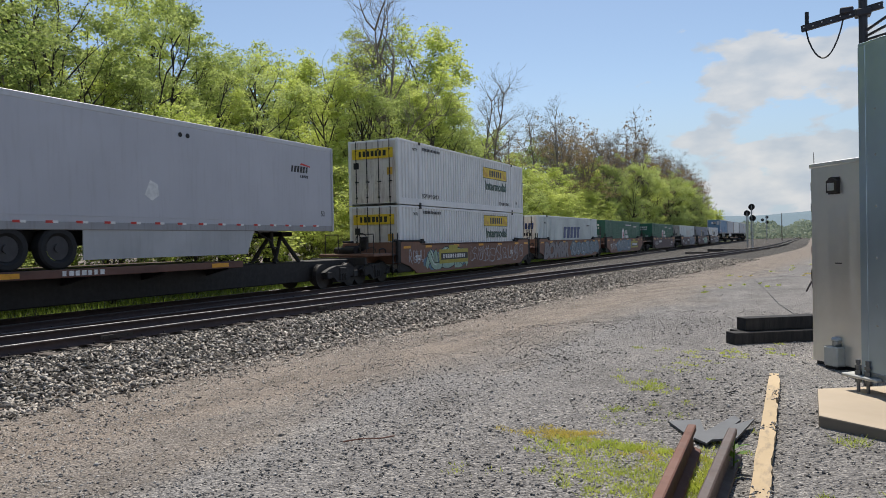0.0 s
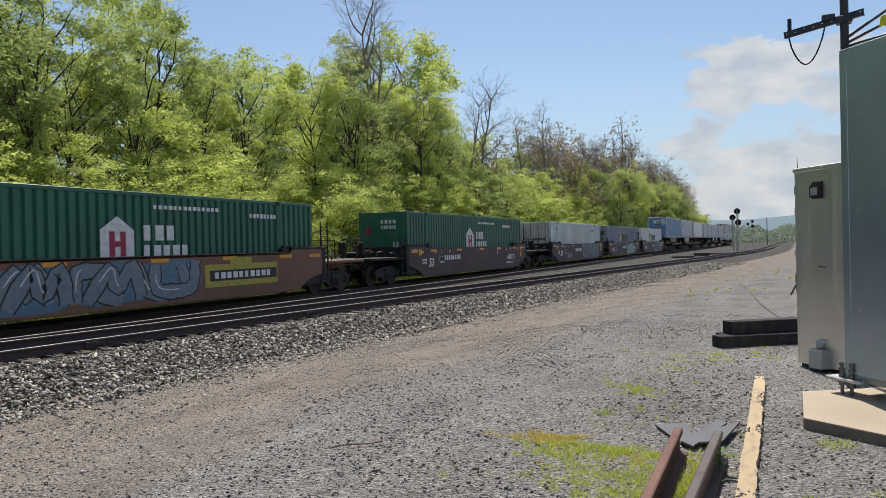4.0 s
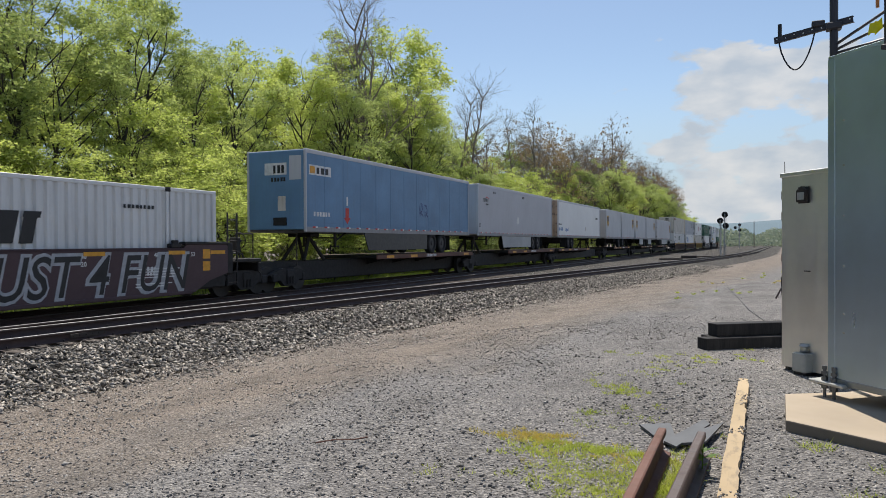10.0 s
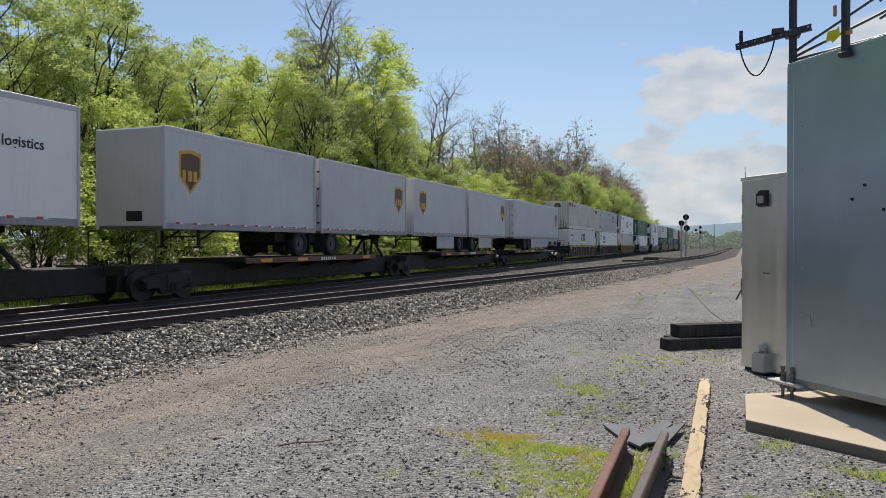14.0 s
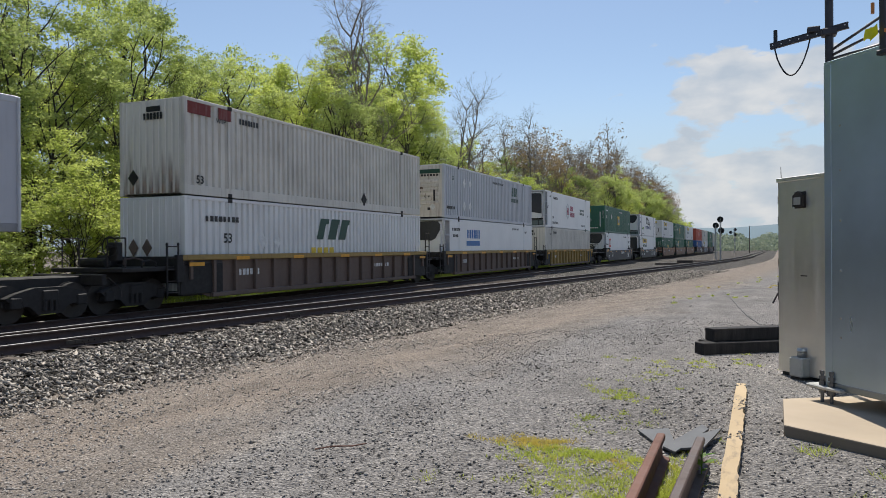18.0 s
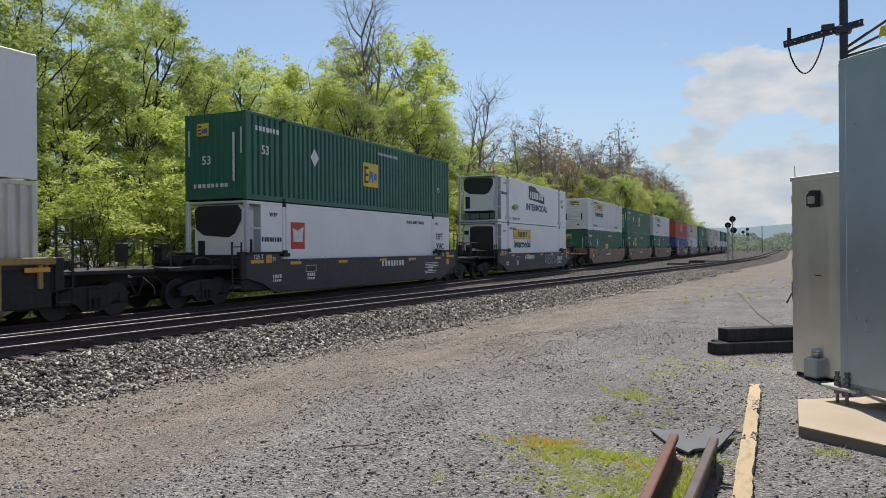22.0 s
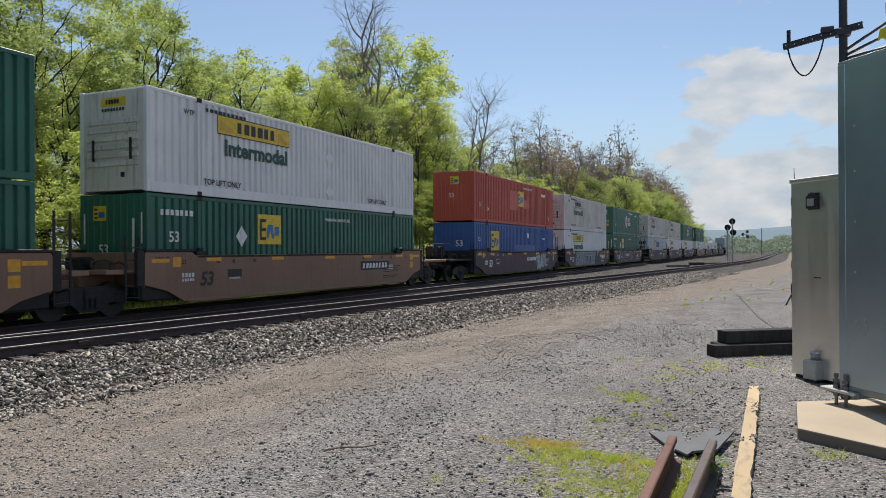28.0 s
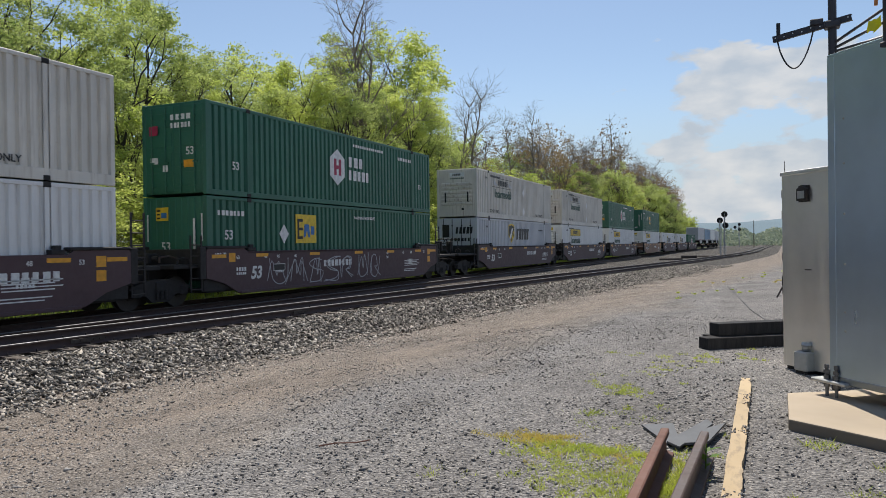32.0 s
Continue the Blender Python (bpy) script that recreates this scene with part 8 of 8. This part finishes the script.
def build_house():
    """The big galvanised signal house on legs over the slab."""
    t = turned((0.561, 7.53), 0.445, (0.64, -0.77), "signal_house", "tall grey-green galvanised steel signal house on bolted legs", "signal cabinet")
    h = 2.95
    part("wall", Shape().box(0.061, 2.6, 0.0, 2.0, 0.0, h - 0.02), MAT["galv"], t)
    part("edge_strip", Shape().box(-0.02, 0.06, -0.003, 2.0, -0.01, h - 0.022, 0.002), MAT["galv"], t, "folded metal corner strip")
    part("roof", Shape().box(-0.018, 2.6, -0.002, 2.0, h - 0.02, h + 0.004, 0.002), MAT["galv"], t)
    part("base_flange", Shape().box(0.0, 2.6, -0.006, 2.0, -0.03, 0.03, 0.005), MAT["galv_light"], t)
    for z in (0.45, 0.62, 1.05, 1.5, 1.95, 2.35):
        part("rivet", shared("rivet", MAT["zinc"], lambda: Shape().tube((0, -0.009, 0), (0, 0.002, 0), 0.007, 0.012, 10)), None, t).location = (0.16, 0.0, z)
    for x, z in ((0.82, 1.76), (0.7, 1.65), (1.0, 1.55)):
        part("rivet", shared("rivet_b", MAT["signal_black"], lambda: Shape().tube((0, -0.01, 0), (0, 0.002, 0), 0.012, 0.014, 8)), None, t).location = (x, 0.0, z)
    # legs: bracket plate with levelling bolts
    for x, y in ((0.0, 0.06), (2.5, 0.06), (0.0, 1.9), (2.5, 1.9)):
        leg = part("leg_bracket", Shape().box(x - 0.2, x + 0.2, y - 0.12, y + 0.12, -0.042, -0.012, 0.008).box(x - 0.06, x + 0.12, y - 0.05, y + 0.07, -0.012, 0.05, 0.008), MAT["zinc"], t, "galvanised leg bracket")
        for dx in (-0.05, 0.06):
            bolt = Shape().tube((x + dx, y - 0.07, -0.19), (x + dx, y - 0.07, 0.12), 0.015, None, 10)
            for z0, z1 in ((-0.08, -0.042), (-0.012, 0.025), (0.045, 0.075)):
                bolt.tube((x + dx, y - 0.07, z0), (x + dx, y - 0.07, z1), 0.028, None, 6)
            bolt.tube((x + dx, y - 0.07, 0.09), (x + dx, y - 0.07, 0.125), 0.021, None, 10)
            part("levelling_bolt", bolt, MAT["bolt_dark"], leg, "thick threaded levelling bolt with nuts")
    # bracket post at the top edge with yellow tape and clamps
    post = part("bracket_post", Shape().box(0.62, 0.68, -0.05, -0.004, h - 0.07, h + 0.75, 0.005).box(0.60, 0.70, -0.06, -0.004, h - 0.09, h - 0.05, 0.005), MAT["mast"], t, "dark steel bracket post")
    r = random.Random(8)
    for k in range(5):
        a = (0.54 + r.uniform(-0.03, 0.05), -0.07 - r.uniform(0, 0.02), h + 0.16 + r.uniform(-0.03, 0.03))
        tape = Shape().add([a, (a[0] + r.uniform(0.06, 0.1), a[1] - 0.01, a[2] + r.uniform(-0.04, 0.03)), (a[0] + r.uniform(0.04, 0.08), a[1], a[2] - r.uniform(0.05, 0.09)), (a[0] - 0.03, a[1] + 0.01, a[2] - r.uniform(0.04, 0.1))], [(0, 1, 2, 3)])
        part("tape", tape, MAT["tape"], post, "crumpled yellow plastic tape")
    part("clamp", Shape().box(0.69, 0.73, -0.07, -0.04, h + 0.08, h + 0.11), MAT["copper"], post, "orange insulator clamp")
    part("insulator", Shape().tube((0.57, -0.06, h + 0.27), (0.57, -0.06, h + 0.36), 0.014, None, 8), MAT["copper"], post, "orange insulator")
    for x in (1.1, 1.25):
        part("roof_post", Shape().tube((x, 0.3, h), (x, 0.3, h + 1.2), 0.022, None, 8), MAT["mast"], t)
    for a, b in (((0.7, 0.3, 3.35), (1.8, 0.1, 3.75)), ((0.7, 0.3, 3.2), (1.8, 0.2, 3.45))):
        part("roof_cable", Shape().tube(a, b, 0.012, None, 6), MAT["cable"], t)


build_house()


def build_relay_cabinet():
    t = turned((0.2, 9.64), 0.17, (0.64, -0.77), "relay_cabinet", "brushed stainless steel relay cabinet with a hooded vent", "signal cabinet")
    h = 2.36
    part("wall", Shape().box(0.0, 1.25, 0.0, 1.0, 0.06, h - 0.03, 0.006), MAT["stainless"], t)
    part("roof", Shape().box(-0.012, 1.27, -0.015, 1.02, h - 0.05, h, 0.006), MAT["stainless"], t)
    part("plinth", Shape().box(0.03, 1.22, 0.03, 0.97, -0.03, 0.06), MAT["signal_black"], t)
    hood = part("vent_hood", Shape().prism([(0.29, h - 0.36), (0.44, h - 0.36), (0.44, h - 0.23), (0.365, h - 0.18), (0.29, h - 0.23)], "y", -0.05, 0.0), MAT["steel"], t, "small dark hooded vent")
    part("vent_pane", Shape().box(0.315, 0.415, -0.056, -0.05, h - 0.335, h - 0.25), MAT["zinc"], hood)
    part("vent_rim", Shape().box(0.28, 0.45, -0.012, -0.001, h - 0.375, h - 0.185, 0.003), MAT["steel"], hood)
    for z in (2.1, 1.85, 1.35, 0.95):
        part("hinge", Shape().box(-0.03, 0.005, 0.02, 0.05, z - 0.05, z + 0.05, 0.004), MAT["steel"], t)
    part("latch", Shape().box(-0.05, 0.0, 0.03, 0.06, 1.0, 1.12, 0.004).tube((-0.04, 0.03, 0.98), (-0.06, -0.03, 0.86), 0.01, None, 6), MAT["steel"], t)
    part("antenna_whip", Shape().tube((0.0, 0.05, h), (-0.005, 0.05, h + 0.14), 0.005, 0.003, 6), MAT["steel"], t)
    for x, z in ((0.36, 1.2),):
        part("faded_label", Shape().box(x, x + 0.1, -0.003, 0.0, z, z + 0.012), MAT["steel"], t)
    c = thing("conduit_box", "small grey conduit box with a round cap beside the cabinet", "conduit box")
    c.matrix_basis = Matrix.Translation((0.315, 9.36, 0.19)) @ Matrix.Rotation(math.atan2(-0.77, 0.64), 4, "Z")
    part("body", Shape().box(0.0, 0.2, -0.02, 0.18, 0.03, 0.25, 0.012), MAT["zinc"], c)
    part("base", Shape().box(0.01, 0.19, 0.0, 0.16, -0.02, 0.03), MAT["signal_black"], c)
    part("cap", Shape().tube((0.1, 0.08, 0.25), (0.1, 0.08, 0.35), 0.055, None, 16).tube((0.1, 0.08, 0.31), (0.1, 0.08, 0.335), 0.06, None, 16), MAT["bolt"], c, "threaded round cap", True)


build_relay_cabinet()


def build_mast():
    t = thing("antenna_mast", "dark steel mast with a perforated cross arm and looped cable", "mast")
    x0, y0 = 0.66, 8.40
    t.matrix_basis = Matrix.Translation((x0, y0, 0.2))
    part("pole", Shape().tube((0, 0, -0.1), (0, 0, 5.6), 0.04, None, 12), MAT["mast"], t)
    a, b = Vector((-0.545, 0.19, 3.66)), Vector((0.17, -0.06, 3.735))
    arm = Shape()
    d = (b - a).normalized()
    m = Matrix.Translation(a) @ d.to_track_quat("X", "Z").to_matrix().to_4x4()
    L = (b - a).length
    arm.box(0, L, -0.02, -0.014, -0.032, 0.032, 0, m).box(0, L, -0.02, 0.02, 0.026, 0.032, 0, m).box(0, L, -0.02, 0.02, -0.032, -0.026, 0, m)
    arm_ob = part("cross_arm", arm, MAT["mast"], t, "perforated steel channel arm")
    # white discs on the arm's face stand in for daylight through its holes
    for k in range(9):
        u = 0.03 + k * (L - 0.06) / 8
        part("hole_light", Shape().tube(m @ Vector((u, -0.0225, 0.006 * (-1) ** k)), m @ Vector((u, -0.02, 0.006 * (-1) ** k)), 0.007, None, 8), MAT["white_mark"], arm_ob)
    part("clamp", Shape().box(-0.07, 0.07, -0.07, 0.07, 3.66, 3.73, 0.01).box(-0.2, -0.08, -0.0, 0.1, 3.72, 3.78, 0.008), MAT["mast"], t)
    part("antenna", Shape().tube(a + Vector((0.05, 0, -0.02)), a + Vector((0.05, 0, 0.17)), 0.02, None, 8), MAT["cable"], t, "short black whip antenna")
    pts = []
    for k in range(17):
        u = k / 16
        x = -0.51 + 0.46 * u
        sag = -0.36 * math.sin(math.pi * min(1, u * 1.35)) ** 0.7 if u < 0.74 else 0.0
        pts.append((x, 0.17 - 0.15 * u, 3.66 + 0.05 * u + sag))
    part("cable", Shape().pipe(pts, 0.008, 6), MAT["cable"], t, "looped black cable")
    for p, q in (((0, 0, 3.5), (0.95, -0.75, 3.98)), ((0, 0, 3.45), (0.95, -0.75, 3.75)), ((0, 0, 3.42), (0.9, -0.72, 3.47)), ((0, 0, 3.35), (0.5, -0.35, 3.2)), ((0, 0, 4.05), (0.8, -0.5, 4.35))):
        part("brace", Shape().tube(p, q, 0.014, None, 6), MAT["mast"], t)


build_mast()


def build_timbers():
    d = Vector((0.82, 0.572, 0))
    ang = math.atan2(d.y, d.x)
    for k, (x, y, z, ln) in enumerate(((-0.75, 10.86, 0.18, 2.6), (-0.72, 11.16, 0.18, 2.6), (-0.62, 11.12, 0.362, 2.5))):
        t = tagged(new("old_crosstie", Shape().box(0, ln, -0.02, 0.21, 0, 0.178, 0.007).mesh("old_crosstie", MAT["creosote"])), "black creosoted crosstie in a stack on the gravel", "timber", "stacked crossties")
        t.matrix_basis = Matrix.Translation((x, y, z)) @ Matrix.Rotation(ang + 0.01 * k, 4, "Z")


build_timbers()


def build_board():
    left, right = [], []
    y = 3.4
    while y < 8.5:
        left.append((-0.237 + 0.006 * noise.noise((y * 3.0, 0.5, 0)), y))
        wear = max(0.0, noise.noise((y * 2.2, 4.0, 0)) - 0.05) * (0.11 if 5.4 < y < 7.2 else 0.05)
        right.append((-0.132 - wear + 0.008 * noise.noise((y * 9.0, 1.5, 0)), y))
        y += 0.03
    s = Shape().prism(right + left[::-1], "z", 0.0, 0.05)
    t = tagged(new("board", s.mesh("board", MAT["plank"])), "long weathered yellow board lying in the gravel", "board")
    t.location.z = LOT_Z - 0.01
    r = np.random.RandomState(17)
    spots = np.array([(-0.25 + 0.14 * r.uniform() ** (0.35 if k % 4 else 2.5), y, LOT_Z + 0.042) for k, y in enumerate(3.8 + 4.6 * r.uniform(0, 1, 420)) if noise.noise((y * 1.7, 2.0, 0)) > 0.08])
    scatter_stones("board_gravel", spots, r.uniform(0.012, 0.034, len(spots)), MAT["stones_lot"], 9, "loose gravel bits lying on the old board", "gravel")


build_board()


def build_loose_rails():
    for k, (xa, xb) in enumerate(((-0.65, -0.61), (-0.385, -0.46))):
        ang = math.atan2(xa - xb, 5.36 - 2.4)
        v, f = rail_run(RAIL_WEB, lambda y: 0.0, [0.0, 2.96])
        h, g = rail_run(RAIL_HEAD, lambda y: 0.0, [0.0, 2.96])
        v, h = [(p[0] * 0.8, p[1], p[2]) for p in v], [(p[0] * 0.8, p[1], p[2]) for p in h]
        n = len(RAIL_WEB)
        s = Shape().add(v, f).add(h, g)
        s.add([v[i] for i in range(n, 2 * n)], [tuple(range(n))[::-1]])
        t = tagged(new("scrap_rail", s.mesh("scrap_rail", MAT["rust_dark" if k else "rust"])), "short rusty scrap rail lying upright on the lot", "rail", "scrap rails")
        t.matrix_basis = Matrix.Translation((xb, 2.4, LOT_Z + 0.19)) @ Matrix.Rotation(-ang, 4, "Z")


build_loose_rails()


def build_mats():
    for k, (pts, lift) in enumerate((([(-0.93, 6.14), (-0.70, 6.28), (-0.59, 5.75), (-0.67, 5.63)], 0.05), ([(-0.67, 5.63), (-0.57, 5.51), (-0.39, 6.31), (-0.45, 6.45)], 0.075), ([(-0.51, 5.91), (-0.29, 6.31), (-0.38, 5.67), (-0.54, 5.56)], 0.03))):
        s = Shape().prism(pts[::-1] if k != 2 else pts[::-1], "z", 0.0, 0.016)
        t = tagged(new("rubber_mat", s.mesh("rubber_mat", MAT["rubber"])), "torn grey rubber mat piece by the scrap rails", "rubber mat", "torn rubber mats")
        t.location.z = LOT_Z - 0.006 + 0.017 * k


build_mats()


def build_sticks():
    t = tagged(new("stick", Shape().pipe([(-3.12, 4.70, 0), (-3.0, 4.76, 0.02), (-2.88, 4.85, 0.012), (-2.80, 4.93, 0.02)], 0.006, 6).mesh("stick", MAT["rust"])), "brown broken stick on the gravel", "stick")
    t.location.z = lot_height(-3.0, 4.8) + 0.012
    w = tagged(new("guy_wire", Shape().pipe([(0.9, 10.6, 0.2), (0.25, 13.4, 0.21), (-0.3, 17.5, lot_height(-0.3, 17.5) + 0.02), (-0.8, 23.0, lot_height(-0.8, 23.0) + 0.02), (-1.25, 28.0, lot_height(-1.25, 28.0) + 0.02)], 0.006, 5).mesh("guy_wire", MAT["cable"])), "thin dark cable lying on the gravel", "wire")


build_sticks()


def build_grass():
    r = random.Random(13)
    green, dry = [], []
    clump(dry, -1.66, 5.50, 0.34, 0.16, 4080, 0.046, 0.010, r)
    clump(dry, -1.2, 5.2, 0.6, 0.3, 850, 0.046, 0.010, r)
    clump(green, -1.28, 5.34, 0.45, 0.13, 4420, 0.052, 0.010, r)
    clump(green, -1.45, 5.12, 0.24, 0.12, 1100, 0.052, 0.010, r)
    clump(green, -1.15, 4.6, 0.42, 0.32, 2900, 0.046, 0.009, r)
    clump(green, -0.95, 4.9, 0.42, 0.5, 4420, 0.046, 0.009, r)
    clump(green, -0.52, 4.7, 0.055, 0.6, 4080, 0.065, 0.010, r)
    clump(green, -0.78, 4.3, 0.12, 0.5, 1530, 0.052, 0.010, r)
    clump(green, -1.42, 7.6, 0.30, 0.35, 1530, 0.052, 0.011, r)
    clump(green, -1.25, 6.5, 0.35, 0.7, 1190, 0.039, 0.010, r)
    clump(green, -1.2, 8.8, 0.35, 0.9, 850, 0.039, 0.012, r)
    clump(green, -1.9, 4.35, 0.12, 0.08, 160, 0.04, 0.010, r)
    clump(green, -0.85, 10.1, 0.9, 0.5, 1700, 0.046, 0.014, r)
    clump(green, -0.35, 5.9, 0.2, 0.5, 425, 0.039, 0.009, r)
    clump(green, 0.33, 6.0, 0.18, 0.08, 200, 0.091, 0.009, r)
    clump(green, 0.85, 5.5, 0.30, 0.12, 420, 0.104, 0.009, r)
    clump(green, 0.4, 4.9, 0.25, 0.18, 340, 0.052, 0.009, r)
    clump(green, -1.3, 24.0, 1.6, 1.8, 500, 0.10, 0.03, r)
    clump(dry, -0.5, 32.0, 2.4, 2.5, 500, 0.10, 0.03, r)
    clump(green, 0.6, 40.0, 3.0, 5.0, 700, 0.12, 0.04, r)
    blades("grass_patch", green, MAT["grass"], "short green grass tufts growing in the gravel", 2, 0.9)
    blades("dry_grass", dry, MAT["straw"], "yellowish dry grass patch in the gravel", 3, 0.9)
    # tall grass under the edge of the wood and by the signals
    tall = []
    for _ in range(14000):
        y = 6 + 110 * r.random() ** 1.6
        x = r.uniform(-23.5, -19.4)
        tall.append((x, y, -0.33, r.uniform(0.1, 0.32), 0.03))
    blades("verge_grass", tall, MAT["verge_blade"], "long bright grass along the far side of the track", 4)
    w = thing("weed", "small broad-leaved green weed beside the scrap rail", "weed")
    leaf = Shape()
    for k in range(16):
        a, l, z = k * 2.4, r.uniform(0.05, 0.11), 0.02 + 0.011 * k
        d, n = Vector((math.cos(a), math.sin(a), 0.3)), Vector((-math.sin(a), math.cos(a), 0))
        p = Vector((0, 0, z))
        leaf.add([p, p + d * l * 0.5 + n * l * 0.25, p + d * l, p + d * l * 0.5 - n * l * 0.25], [(0, 1, 2, 3)])
    part("leaves", leaf, MAT["weed"], w)
    part("stem", Shape().tube((0, 0, -0.02), (0.01, 0, 0.2), 0.006, 0.003, 5), MAT["weed"], w)
    w.location = on_lot(-0.36, 5.04)


build_grass()


# ---------------------------------------------------------------- signals down the line
def signal(name, x, y, height, heads, label):
    t = thing(name, label, "railway signal", "signals down the line")
    t.location = (x, y, lot_height(x, y) - 0.05)
    part("post", Shape().tube((0, 0, 0), (0, 0, height), 0.085, None, 12), MAT["signal_post"], t, "silver-grey signal post")
    part("base", Shape().box(-0.35, 0.35, -0.35, 0.35, -0.2, 0.18, 0.03), MAT["concrete"], t)
    lad = Shape()
    for dx in (-0.18, 0.18):
        lad.tube((dx, 0.3, 0), (dx, 0.3, height - 0.4), 0.018, None, 5)
    for k in range(int((height - 0.6) / 0.35)):
        lad.tube((-0.18, 0.3, 0.3 + k * 0.35), (0.18, 0.3, 0.3 + k * 0.35), 0.012, None, 5)
    part("ladder", lad, MAT["signal_post"], t)
    for hx, hz in heads:
        back = part("signal_head", Shape().tube((hx, -0.02, hz), (hx, 0.03, hz), 0.43, None, 28), MAT["signal_black"], t, "round black signal target")
        for dx, dz in ((0, 0.22), (-0.2, -0.13), (0.2, -0.13)):
            part("lamp_hood", Shape().tube((hx + dx, -0.02, hz + dz), (hx + dx, -0.26, hz + dz), 0.13, 0.12, 12, False).tube((hx + dx, -0.021, hz + dz), (hx + dx, -0.05, hz + dz), 0.09, None, 12), MAT["signal_black"], back)
        if hx:
            part("arm", Shape().box(min(0, hx), max(0, hx), -0.04, 0.04, hz - 0.05, hz + 0.05), MAT["signal_post"], t)
    return t


signal("signal_mast", -5.25, 112.0, 6.3, ((0.0, 6.0), (0.12, 4.4)), "tall signal with two round black heads beside the track")
signal("signal_mast", -6.0, 114.5, 5.3, ((0.0, 5.2),), "signal with one round black head")
signal("signal_mast", -6.9, 232.0, 7.6, ((0.1, 7.1), (0.12, 5.6), (-1.1, 6.3)), "far signal with three round black heads")
pole = tagged(new("utility_pole", Shape().tube((0, 0, -0.3), (0, 0, 8.0), 0.14, 0.1, 10).mesh("utility_pole", MAT["tie"])), "wooden utility pole beside the far track", "pole")
pole.location = (-3.0, 240.0, 0)
box = thing("switch_machine", "low dark switch machine with a lamp beside the track", "switch machine")
box.location = (-8.3, 92.0, -0.2)
part("body", Shape().box(-0.9, 0.9, -0.3, 0.3, 0.0, 0.35, 0.04), MAT["steel"], box)
part("rod", Shape().tube((0.9, 0, 0.15), (2.2, 0, 0.12), 0.04, None, 6), MAT["steel"], box)
for k, (x, y, l, a) in enumerate(((-9.5, 84.0, 2.6, 0.5), (-7.0, 100.0, 2.2, -0.3), (-4.2, 104.0, 3.0, 0.2))):
    t = tagged(new("old_crosstie", Shape().box(-l / 2, l / 2, -0.12, 0.12, 0, 0.2, 0.015).mesh("old_crosstie", MAT["tie"])), "discarded grey crosstie lying between the tracks", "timber")
    t.matrix_basis = Matrix.Translation((x, y, -0.24)) @ Matrix.Rotation(a, 4, "Z")

motions()
